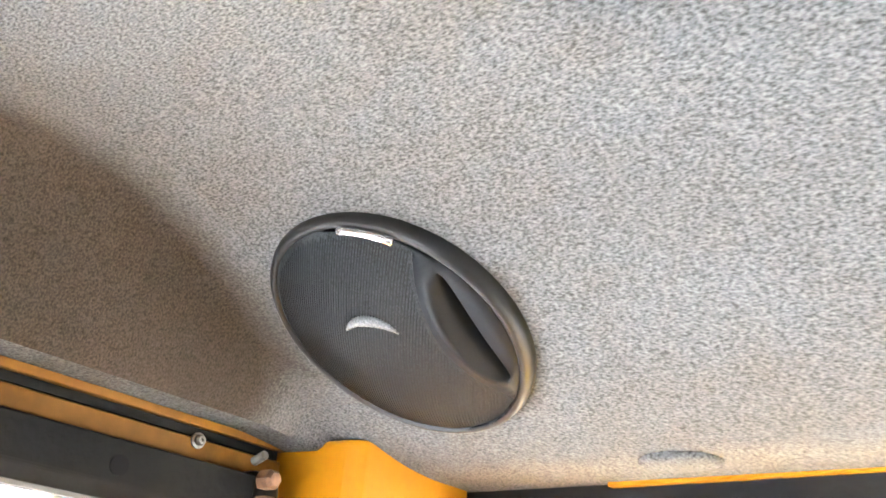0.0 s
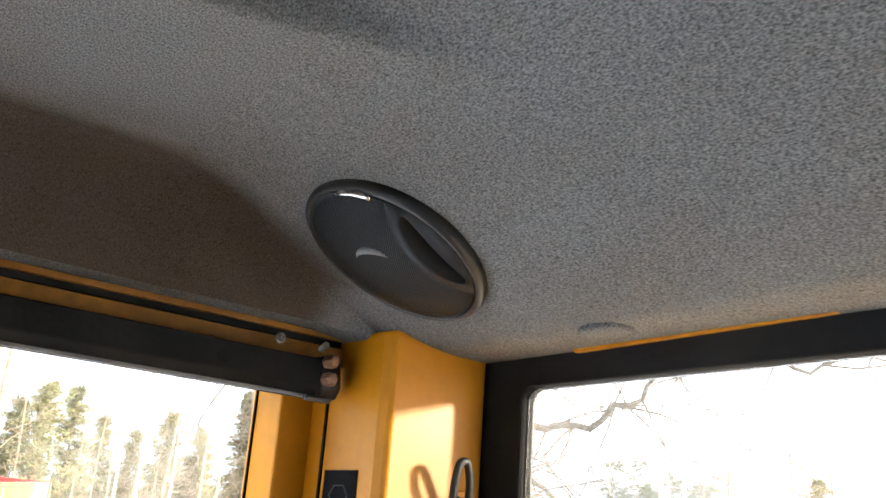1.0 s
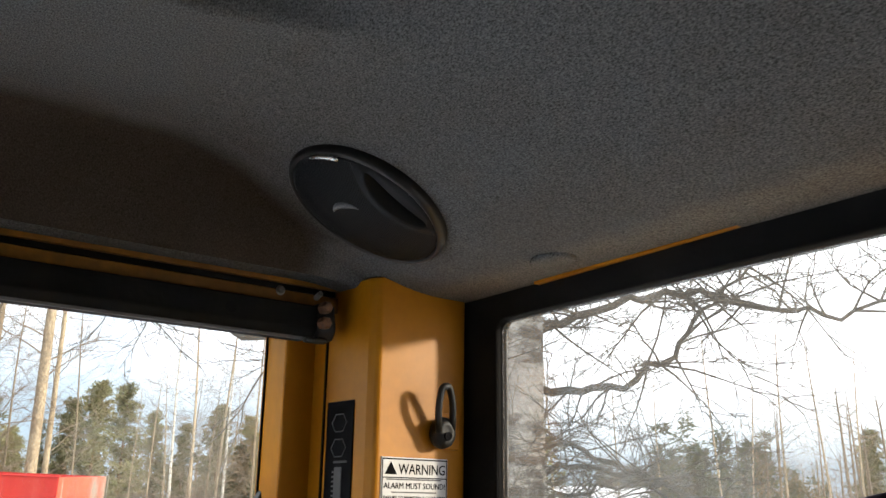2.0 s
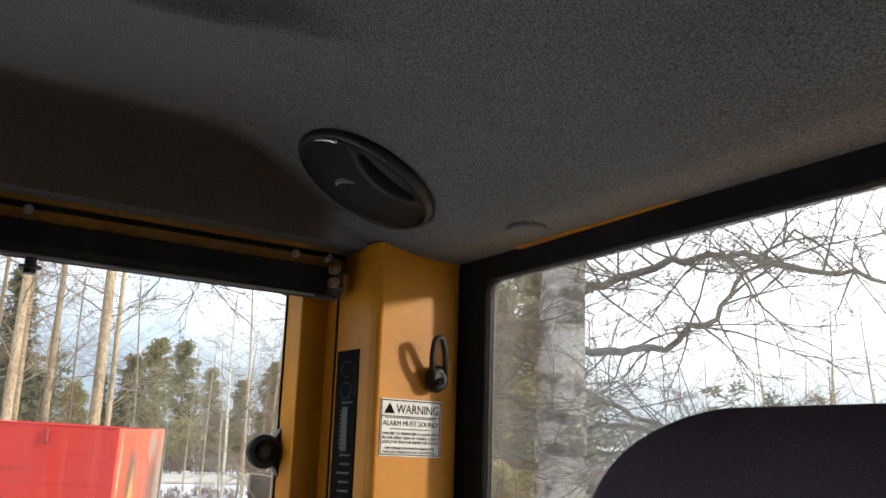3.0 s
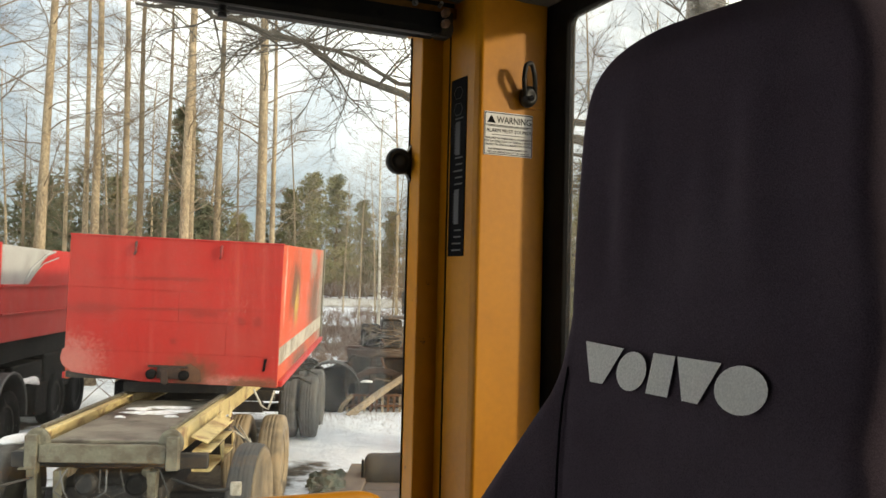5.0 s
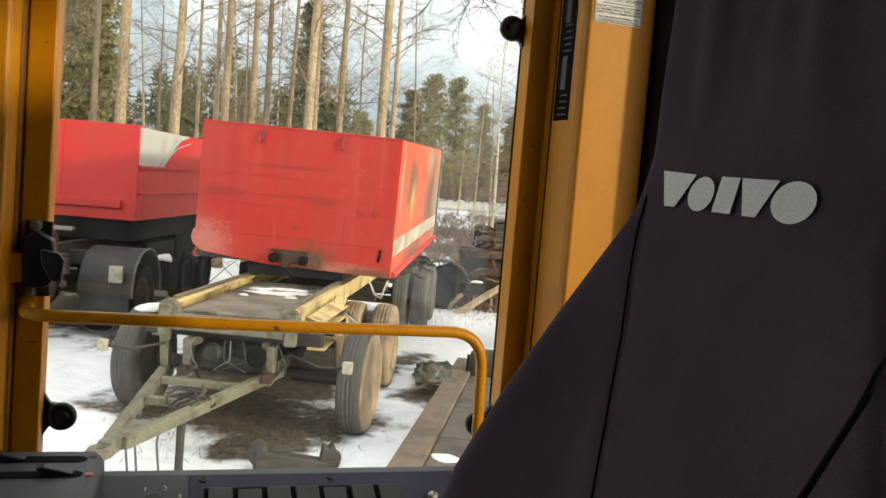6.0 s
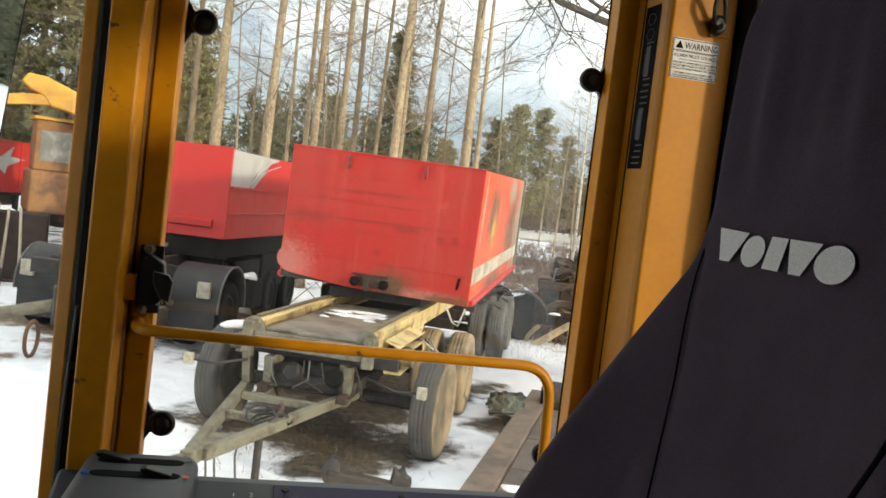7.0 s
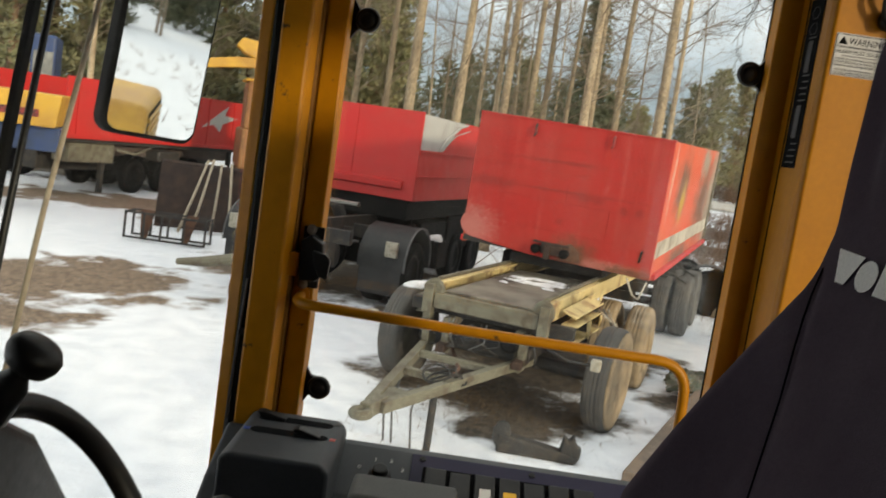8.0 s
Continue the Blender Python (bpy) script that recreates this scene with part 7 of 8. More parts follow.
stand(spruces, [(7.3, 33, 0.98, 0), (29.5, 44.0, 1.0, 0), (36.2, 30.0, 1.2, 1), (52.0, 38.0, 0.8, 1), (5.7, 42, 0.95, 1), (8.9, 40, 0.9, 1), (-0.6, 52, 0.9, 0), (-11, 46, 1.2, 0), (24.0, 46, 0.85, 1), (27, 40, 0.9, 0), (66, 44, 1.0, 1), (71, 40, 1.0, 0)], 8)

# the old birch close behind the cab, with heavy crooked limbs
ob_rng = random.Random(77)
old = thing("old_birch", "old thick birch with rough bark and heavy crooked limbs", "tree", spot(40.3, 7.6))
OB = spot(40.3, 7.6)
tb, cb = bmesh.new(), bmesh.new()
tube(tb, [OB + Vector(p) for p in ((0, 0, -0.1), (0.0, 0.0, 0.5), (0.015, 0.02, 2.4), (0.0, 0.015, 3.9), (0.07, -0.015, 5.6), (0.04, 0.08, 7.5), (0.15, 0.08, 10.5))], [0.33, 0.25, 0.225, 0.205, 0.15, 0.10, 0.02], 18)
part("trunk", tb, M_BIGBARK, old, smooth=True)
LEFTW = Vector((-math.cos(radians(41.4)), math.sin(radians(41.4)), 0))


def limb(h, side, r, steps, depth=2):
    """A limb from height h; steps are (sideways, up) moves, seen from the cab; twigs grow along it."""
    bm = bmesh.new()
    p = OB + Vector((0, 0, 0.70 + 0.76 * h))
    pts = [p]
    for s, u, b in steps:
        pts.append(pts[-1] + 0.76 * (LEFTW * side * s + Vector((0, 0, u)) - OB.normalized() * b))
    raw = []
    for a, b in zip(pts, pts[1:]):
        for q in range(4):
            raw.append(a.lerp(b, q / 4) + Vector((ob_rng.gauss(0, 0.024), ob_rng.gauss(0, 0.024), ob_rng.gauss(0, 0.028))))
    smooth_pts = raw + [pts[-1]]
    n = len(smooth_pts)
    tube(bm, smooth_pts, [(0.66 if side > 0 else 0.50) * r * (0.95 - 0.72 * i / n) for i in range(n)], 7, False)
    for k in range(int(n * 1.8)):
        q = smooth_pts[ob_rng.randint(1, n - 1)]
        d = Vector((ob_rng.gauss(0, 1), ob_rng.gauss(0, 1), ob_rng.gauss(0.1, 0.7)))
        twigs(bm, q, d, ob_rng.uniform(0.4, 1.15), r * 0.13, ob_rng, depth, -0.03)
    part("limb", bm, M_LIMB, old, smooth=True)


limb(4.02, 1, 0.085, [(0.7, 0.25, 0.1), (1.2, 0.28, 0.3), (1.3, 0.35, 0.4), (1.1, 0.60, 0.4), (0.9, 0.35, 0.3), (0.9, 0.1, 0.2)])
limb(4.42, 1, 0.060, [(0.8, 0.1, 0.1), (1.2, 0.3, 0.2), (1.1, 0.25, 0.2), (0.9, 0.40, 0.3), (0.8, 0.3, 0.1)])
limb(4.75, -1, 0.090, [(0.45, 0.28, 0.05), (0.75, 0.18, 0.1), (0.75, 0.06, 0.1), (0.75, -0.20, 0.1), (0.6, -0.10, 0.1), (0.8, 0.25, 0.2)])
limb(4.25, -1, 0.085, [(0.5, -0.02, 0.0), (0.6, 0.10, 0.05), (0.55, 0.30, 0.1), (0.35, 0.40, 0.0), (0.5, 0.55, 0.0)])
limb(5.6, -1, 0.075, [(1.2, 0.3, 0.2), (1.2, 0.15, 0.2), (0.8, -0.05, 0.2), (1.0, 0.25, 0.2)])
limb(3.45, -1, 0.055, [(0.45, 0.25, 0.1), (0.5, -0.22, 0.1), (0.4, -0.2, 0.1), (0.4, 0.1, 0.1)])
limb(4.15, 1, 0.060, [(0.45, 0.05, 0.0), (0.55, 0.02, 0.1), (0.6, 0.15, 0.2)])
limb(3.55, 1, 0.050, [(0.45, 0.12, 0.1), (0.5, 0.15, 0.1), (0.6, 0.2, 0.2)])
limb(3.0, 1, 0.045, [(0.5, 0.05, 0.2), (0.5, 0.05, 0.2), (0.5, 0.12, 0.1)])
limb(3.1, -1, 0.045, [(0.5, 0.05, 0.2), (0.6, 0.15, 0.2), (0.6, 0.12, 0.1)])
limb(6.4, 1, 0.06, [(0.7, 0.5, 0.1), (0.9, 0.4, 0.2), (1.0, 0.5, 0.2)])
limb(3.35, -1, 0.060, [(0.5, 0.10, 0.0), (0.6, -0.05, 0.1), (0.6, -0.30, 0.1), (0.7, -0.45, 0.1)])
limb(2.75, -1, 0.045, [(0.5, 0.10, 0.0), (0.6, 0.15, 0.1), (0.6, -0.05, 0.1), (0.7, -0.20, 0.1)])

# far woods: thin stems and dark conifer tops along the skyline, past counting
fr = random.Random(99)
stems, tops = bmesh.new(), bmesh.new()
for k in range(560):
    az = fr.uniform(-40, 100)
    dist = fr.uniform(108, 165) if 10 < az < 27 or 42.5 < az < 50 else fr.uniform(46, 120)
    p = spot(az, dist)
    h = fr.uniform(7, 13) * (0.8 if az > 40 else 1.0)
    top = p + Vector((fr.uniform(-0.4, 0.4), fr.uniform(-0.4, 0.4), h))
    if fr.random() < 0.52:
        tube(stems, [p, p.lerp(top, 0.5), top], [0.11, 0.08, 0.02], 4, False)
        for _ in range(16):
            t = fr.uniform(0.3, 1.0)
            q = p.lerp(top, t)
            d = Vector((fr.gauss(0, 1), fr.gauss(0, 1), fr.uniform(0.2, 1.0))).normalized()
            tube(stems, [q, q + d * fr.uniform(0.8, 2.4)], [0.025, 0.006], 3, False)
    else:
        h = fr.uniform(7, 14) if az < 16 else fr.uniform(4.5, 9)
        for _ in range(125):
            t = 1 - fr.uniform(0.0, 1.0) ** 0.55
            rr = (0.8 + 0.14 * h) * (1 - t) + 0.05
            a = fr.uniform(0, 6.28)
            c = p + Vector((math.cos(a) * rr * fr.uniform(0.2, 1), math.sin(a) * rr * fr.uniform(0.2, 1), h * t))
            needle_clump(tops, c, fr.uniform(0.5, 1.0), fr, 12)
tagged(part("far_birch_woods", stems, M_TWIG), "distant leafless woodland with thin stems", "woodland", kind="stuff")
tagged(part("far_conifers", tops, M_SPRUCE), "distant dark green conifers along the skyline", "woodland", kind="stuff")

# low red house across the field
HP = spot(46.0, 72)
HM = placed(HP.x, HP.y, radians(-40)) @ Matrix.Translation((0, 0, HP.z - GROUND))
house = thing("house", "low red wooden house with a snow-covered roof across the field", "house", HP)
hw = put("wall", boxm(-4.6, 4.6, -2.8, 2.8, 0.0, 2.55), M_HOUSE, house, HM, "red board wall", bevel=0.02)
for x in (-3.2, -1.0, 1.6, 3.4):
    fr_w = put("window", boxm(x - 0.5, x + 0.5, -2.86, -2.80, 0.95, 2.05), M_WHITE, hw, HM, "white-framed window", bevel=0.01)
    for dx in (-0.22, 0.22):
        put("pane", boxm(x + dx - 0.17, x + dx + 0.17, -2.88, -2.861, 1.05, 1.95), M_DARKGLASS, fr_w, HM)
put("roof", prismm([(-3.3, 2.40), (0.0, 4.0), (3.3, 2.40), (3.3, 2.60), (0.0, 4.2), (-3.3, 2.60)], "x", -4.9, 4.9), M_GROUND_SNOW, house, HM, "snow-covered gable roof", bevel=0.02)
put("chimney", boxm(0.9, 1.5, -0.3, 0.3, 3.6, 4.75), M_RUST, house, HM, bevel=0.01)

# undergrowth: bare shrubs and dry grass
ur = random.Random(123)
sh = bmesh.new()
for k in range(170):
    az, dist = ur.uniform(-8, 75), ur.uniform(20, 48)
    if az > 13 and az < 25 and ur.random() < 0.8:
        continue
    p = spot(az, dist)
    for _ in range(9):
        d = Vector((ur.gauss(0, 0.5), ur.gauss(0, 0.5), 1)).normalized()
        ln = ur.uniform(0.6, 2.0)
        tube(sh, [p, p + d * ln * 0.5, p + d * ln + Vector((ur.gauss(0, 0.15), ur.gauss(0, 0.15), 0))], [0.014, 0.010, 0.004], 3, False)
        q = p + d * ln * 0.6
        tube(sh, [q, q + Vector((ur.gauss(0, 0.4), ur.gauss(0, 0.4), ur.uniform(0.1, 0.6)))], [0.007, 0.003], 3, False)
for k in range(90):
    # brush round the foot of the old birch
    p = spot(ur.uniform(33, 46), ur.uniform(10.5, 26))
    for _ in range(8):
        d = Vector((ur.gauss(0, 0.5), ur.gauss(0, 0.5), 1)).normalized()
        ln = ur.uniform(0.4, 1.7)
        tube(sh, [p, p + d * ln * 0.5, p + d * ln + Vector((ur.gauss(0, 0.15), ur.gauss(0, 0.15), 0))], [0.011, 0.008, 0.003], 3, False)
for k in range(230):
    # brown alder thicket beyond the snowfield
    p = spot(ur.uniform(12, 27), ur.uniform(100, 130))
    for _ in range(7):
        d = Vector((ur.gauss(0, 0.35), ur.gauss(0, 0.35), 1)).normalized()
        ln = ur.uniform(0.8, 3.4)
        tube(sh, [p, p + d * ln * 0.5, p + d * ln + Vector((ur.gauss(0, 0.3), ur.gauss(0, 0.3), 0))], [0.020, 0.015, 0.006], 3, False)
        for _ in range(2):
            q = p + d * ln * ur.uniform(0.3, 0.9)
            tube(sh, [q, q + Vector((ur.gauss(0, 0.5), ur.gauss(0, 0.5), ur.uniform(0.2, 0.9)))], [0.012, 0.004], 3, False)
for k in range(520):
    # low scrub between the scrap and the open field
    p = spot(ur.uniform(13.5, 25), ur.uniform(27, 70))
    for _ in range(8):
        d = Vector((ur.gauss(0, 0.6), ur.gauss(0, 0.6), 1)).normalized()
        ln = ur.uniform(0.35, 1.15)
        tube(sh, [p, p + d * ln * 0.5, p + d * ln + Vector((ur.gauss(0, 0.15), ur.gauss(0, 0.15), 0))], [0.014, 0.010, 0.005], 3, False)
for k in range(420):
    p = spot(ur.uniform(56, 104), ur.uniform(13, 40))
    for _ in range(4):
        d = Vector((ur.gauss(0, 0.6), ur.gauss(0, 0.6), 1)).normalized()
        ln = ur.uniform(0.08, 0.42)
        tube(sh, [p, p + d * ln * 0.5, p + d * ln + Vector((ur.gauss(0, 0.1), ur.gauss(0, 0.1), 0))], [0.009, 0.006, 0.003], 3, False)
tagged(part("undergrowth", sh, M_SHRUB), "reddish bare shrubs and saplings at the edge of the wood", "undergrowth", kind="stuff")
dg = bmesh.new()
for k in range(6200):
    c = ur.random()
    if c < 0.34:
        p = Vector((ur.gauss(0.3, 0.55), ur.gauss(8.2, 0.6), 0))
    elif c < 0.345:
        p = Vector((ur.gauss(-1.1, 0.25), ur.gauss(6.6, 0.25), 0))
    elif c < 0.55:
        p = Vector((ur.gauss(5.0, 0.9), ur.gauss(16.5, 1.2), 0))
    else:
        az, dist = ur.uniform(8, 24), ur.uniform(24, 45)
        p = spot(az, dist)
    p.z = ground_height(p.x, p.y) - 0.01
    s = 1.0 if p.y < 18 else 3.0
    d = Vector((ur.gauss(0, 0.6), ur.gauss(0, 0.6), 0.55))
    tip = p + d * ur.uniform(0.05, 0.20) * s
    w = Vector((ur.uniform(-1, 1), ur.uniform(-1, 1), 0)).normalized() * 0.0045 * s
    dg.faces.new((dg.verts.new(p - w), dg.verts.new(p + w), dg.verts.new(tip)))
tagged(part("dry_grass", dg, M_DRYGRASS), "dry yellow grass and leaf stalks poking through snow", "grass", kind="stuff")

# ---- other machines and scrap in the yard ----
# long red semi-trailer further off
S0, S1 = spot(-24.75, 24.5), spot(-14.2, 31.5)
sd3 = (S1 - S0)
SL = math.hypot(sd3.x, sd3.y)
S3 = placed(S0.x, S0.y, math.atan2(sd3.y, sd3.x))
t3 = thing("red_semi_trailer", "long red trailer body with a grey arrow mark on its side", "trailer", (S0.x, S0.y, GROUND))
b3 = put("side_wall", boxm(0.0, SL, 0.0, 0.05, 1.55, 3.10), M_RED, t3, S3, bevel=0.01)
for k in range(7):
    put("side_post", boxm(0.4 + 1.5 * k, 0.48 + 1.5 * k, -0.03, 0.0, 1.55, 3.08), M_RED, b3, S3, bevel=0.006)
put("rear_wall", boxm(0.0, SL, 2.4, 2.45, 1.55, 3.05), M_RED, t3, S3)
put("end_wall", boxm(SL - 0.05, SL, 0.055, 2.395, 1.55, 3.05), M_RED, t3, S3)
put("bed", boxm(0.0, SL, 0.05, 2.4, 1.40, 1.56), M_CHASSIS, t3, S3)
put("arrow_mark", prismm([(SL - 2.6, 2.15), (SL - 1.1, 2.95), (SL - 1.3, 2.62), (SL - 0.5, 2.55), (SL - 1.4, 2.32), (SL - 1.5, 2.05), (SL - 1.9, 2.28)], "y", -0.012, -0.001), M_GREENTARP, b3, S3, "plain grey arrow-shaped mark")
put("lower_sill", boxm(0.0, SL, -0.04, 0.0, 1.50, 1.62), M_RED, t3, S3, bevel=0.01)
for x in (0.45, 1.75):
    put("chassis_beam", boxm(0.0, SL, x, x + 0.12, 1.05, 1.40), M_RUSTPLATE, t3, S3, bevel=0.01)
put("underbody", boxm(0.2, SL - 0.3, 1.0, 1.5, 0.55, 1.40), M_CHASSIS, t3, S3, bevel=0.03)
put("side_guard", boxm(4.0, 5.1, -0.02, 0.5, 0.95, 1.30), M_CHASSIS, t3, S3, "dark dented side guard", bevel=0.08, seg=3)
put("side_tank", boxm(0.4, 2.2, 0.15, 0.7, 0.85, 1.38), M_GREENGREY, t3, S3, "dusty grey side locker", bevel=0.03)
put("crank_pipe", tubem([(2.2, 0.05, 1.25), (2.9, 0.0, 1.15), (3.6, 0.02, 1.35)], 0.035, 8), M_GREENGREY, t3, S3, smooth=True)
for x in (3.2, 4.6, 5.9):
    for y in (0.28, 2.17):
        wm = Matrix.Translation((x, y, 0.48)) @ Matrix.Rotation(radians(90), 4, "X")
        ty = put("tyre", lathem(tyre_profile(0.50, 0.30), wm, 28), M_RUBBER, t3, S3, smooth=True)
        put("rim", lathem([(0.29, -0.11), (0.29, 0.11), (0.12, 0.05), (0.10, 0.10)], wm, 20), M_CHASSIS, ty, S3)
    outer = [(x + 0.62 * math.cos(radians(a)), 0.5 + 0.62 * math.sin(radians(a))) for a in range(0, 181, 15)]
    inner = [(x + 0.59 * math.cos(radians(a)), 0.5 + 0.59 * math.sin(radians(a))) for a in range(180, -1, -15)]
    put("mudguard", prismm(outer + inner, "y", 0.10, 0.48), M_RUBBER, t3, S3)
for x in (1.9, 8.4):
    put("support_leg", boxm(x, x + 0.14, 0.3, 0.44, 0.0, 1.4), M_CHASSIS, t3, S3, bevel=0.01)

# old excavator with a raised yellow arm
EX = spot(-11.9, 27.5)
EM = placed(EX.x, EX.y, radians(18))
ex = thing("old_excavator", "weathered yellow excavator with a rusty cab and raised arm", "excavator", (EX.x, EX.y, GROUND))
put("house", boxm(-1.25, 1.3, -1.0, 1.8, 1.15, 2.35), M_ORANGE_RUST, ex, EM, "rust-stained orange engine house", bevel=0.08, seg=3)
put("emblem", lathem([(0.12, 0), (0.13, 0.02), (0.07, 0.025), (0.05, 0.01)], along((0.1, -1.0, 1.95), (0.1, -2.0, 1.95)) , 6), M_RUST, ex, EM)
cabx = put("cab", boxm(-1.2, 0.05, -0.95, 0.6, 2.35, 3.75), M_ORANGE_RUST, ex, EM, "boxy old cab with a pale window", bevel=0.06, seg=3)
put("cab_window", boxm(-1.05, -0.12, -0.97, -0.945, 2.62, 3.45), M_DARKGLASS, cabx, EM)
put("cab_window", boxm(0.045, 0.07, -0.7, 0.4, 2.62, 3.45), M_DARKGLASS, cabx, EM)
put("cab_roof", boxm(-1.27, 0.12, -1.02, 0.66, 3.745, 3.83), M_EXC, cabx, EM, bevel=0.02)
for x in (-1.05, 1.05):
    put("track", prismm([(-1.9, 0.35), (-1.6, 0.05), (1.6, 0.05), (1.9, 0.35), (1.9, 0.55), (1.6, 0.85), (-1.6, 0.85), (-1.9, 0.55)], "x", x - 0.28, x + 0.28), M_RUST, ex, EM, bevel=0.03)
put("turntable", lathem([(0.7, 0.80), (0.8, 0.95), (0.8, 1.14), (0.7, 1.16)], Matrix.Identity(4), 24), M_CHASSIS, ex, EM)
EA = EM @ Matrix.Translation((0, 0, 0.95)) @ Matrix.Diagonal((1, 1, 0.68, 1))
put("boom", prismm([(-1.7, 5.45), (-1.55, 5.8), (-1.1, 5.75), (-0.3, 5.3), (0.95, 4.3), (0.75, 2.0), (0.35, 2.0), (0.45, 4.0), (-0.5, 4.5), (-0.95, 4.6), (-1.15, 5.0), (-1.45, 5.15)], "y", -1.75, -1.35), M_EXC, ex, EA, "yellow boom", bevel=0.05)
put("stick", prismm([(-1.15, 5.05), (-0.95, 4.65), (-1.6, 4.55), (-3.3, 4.15), (-3.4, 4.45), (-1.65, 4.98)], "y", -1.72, -1.40), M_EXC, ex, EA, "yellow dipper arm", bevel=0.03)
put("ram", tubem([(0.5, -1.3, 2.9), (-0.5, -1.3, 4.7)], 0.07, 10), M_STEEL, ex, EA)
put("ram_barrel", tubem([(0.55, -1.3, 2.5), (0.1, -1.3, 3.7)], 0.10, 12), M_EXC, ex, EA)
put("boom_foot", boxm(0.2, 0.75, -1.8, -1.0, 1.2, 2.1), M_ORANGE_RUST, ex, EM, bevel=0.03)

# rusty bucket with poles leaning on it
BK = spot(-16.2, 20.3)
KM = placed(BK.x, BK.y, radians(12))
bk = thing("scrap_bucket", "large dark rusty bucket standing on snow", "bucket", (BK.x, BK.y, GROUND))
prof = [(-0.05, 0.0), (0.75, 0.0), (1.0, 0.45), (0.95, 1.0), (0.60, 1.42), (0.2, 1.52), (0.15, 1.45), (0.56, 1.34), (0.88, 0.96), (0.92, 0.48), (0.70, 0.07), (-0.05, 0.07)]
put("shell", prismm(prof, "x", -1.0, 1.05), M_OLDIRON, bk, KM, bevel=0.01)
for x in (-1.03, 1.055):
    put("cheek_plate", prismm([(-0.05, 0.0), (0.75, 0.0), (1.0, 0.45), (0.95, 1.0), (0.60, 1.42), (0.2, 1.52)], "x", x, x + 0.03), M_OLDIRON, bk, KM, bevel=0.006)
put("back_plate", boxm(-1.0, 1.05, 0.05, 0.09, 0.07, 1.45), M_OLDIRON, bk, KM)
bm = lathem([(1.0, 0), (0.9, 0.5), (0.5, 0.95), (0.2, 1.0)], Matrix.Translation((0.15, 0.42, 1.47)) @ Matrix.Diagonal((0.28, 0.2, 0.10, 1)), 18)
put("snow_cap", bm, M_GROUND_SNOW, bk, KM, "small cap of snow", smooth=True)
pole = None
for k, (x0, x1, z1) in enumerate(((-0.45, 0.00, 1.62), (-0.18, 0.12, 1.66), (0.25, 0.30, 1.55), (0.62, 0.52, 1.60))):
    pl = tubem([(x0, -0.55, 0.0), (x0 * 0.5 + x1 * 0.5 + 0.01, -0.25, z1 * 0.5), (x1, 0.06, z1)], [0.034, 0.032, 0.028], 8)
    bmesh.ops.transform(pl, matrix=KM, verts=pl.verts[:])
    tagged(part("wooden_pole", pl, M_POLE, smooth=True), "grey weathered wooden pole leaning on the bucket", "pole", "poles leaning on the bucket")

# low welded rack on the snow
RK = spot(-18.2, 18.1)
RM = placed(RK.x, RK.y, radians(2))
rk = thing("steel_rack", "low black welded steel rack on the snow", "rack", (RK.x, RK.y, GROUND))
for y in (-0.25, 0.25):
    for z in (0.02, 0.52):
        put("long_bar", boxm(-0.82, 0.82, y - 0.02, y + 0.02, z, z + 0.04), M_CHASSIS, rk, RM)
    for x in (-0.82, -0.45, -0.10, 0.35, 0.78):
        put("upright", boxm(x, x + 0.04, y - 0.018, y + 0.018, 0.06, 0.52), M_CHASSIS, rk, RM)
for x in (-0.80, 0.78):
    put("cross_bar", boxm(x, x + 0.03, -0.23, 0.23, 0.525, 0.555), M_CHASSIS, rk, RM)
put("bent_foot", prismm([(-0.52, 0.02), (-0.40, 0.02), (-0.28, 0.60), (-0.55, 0.60)], "y", -0.10, -0.04), M_RUST, rk, RM)
put("bent_foot", prismm([(0.30, 0.02), (0.42, 0.02), (0.60, 0.60), (0.38, 0.60)], "y", -0.10, -0.04), M_RUST, rk, RM)

# blue machine and yellow body at the far side of the yard
BL = spot(-26.0, 30)
LM = placed(BL.x, BL.y, radians(20))
bl = thing("blue_loader_truck", "faded blue truck cab with an orange roof lamp", "truck", (BL.x, BL.y, GROUND))
put("cab", boxm(-0.35, 0.35, -1.0, 1.0, 1.0, 4.25), M_BLUE, bl, LM, bevel=0.1, seg=3)
put("cab_window", boxm(-0.27, 0.27, -1.03, -0.99, 3.0, 3.75), M_DARKGLASS, bl, LM)
put("crane_post", boxm(0.6, 0.85, -0.3, 0.2, 1.0, 2.9), M_BLUE, bl, LM, bevel=0.04)
put("roof_lamp", lathem([(0.12, 0), (0.13, 0.12), (0.09, 0.2)], Matrix.Translation((1.6, -0.2, 2.70)), 16), material("orange_lens", (0.75, 0.20, 0.02), 0.3), bl, LM)
put("bonnet", boxm(0.36, 2.0, -1.0, 1.0, 1.0, 2.7), M_BLUE, bl, LM, bevel=0.06)
for x in (-0.4, 2.0):
    put("tyre", lathem(tyre_profile(0.55, 0.35), Matrix.Translation((x, -0.95, 0.55)) @ Matrix.Rotation(radians(90), 4, "X"), 24), M_RUBBER, bl, LM, smooth=True)
YB = spot(-26.9, 22)
YM = placed(YB.x, YB.y, radians(18))
yb = thing("yellow_dumper", "yellow dumper body on a dark blue frame", "dumper", (YB.x, YB.y, GROUND))
put("skip", prismm([(-2.2, 1.85), (0.75, 1.85), (0.85, 2.58), (-2.2, 2.58)], "y", -1.0, 1.0), M_EXC, yb, YM, bevel=0.05)
put("dark_strip", boxm(-1.2, 0.4, -1.012, -1.001, 2.05, 2.22), M_DARKMARK, yb, YM)
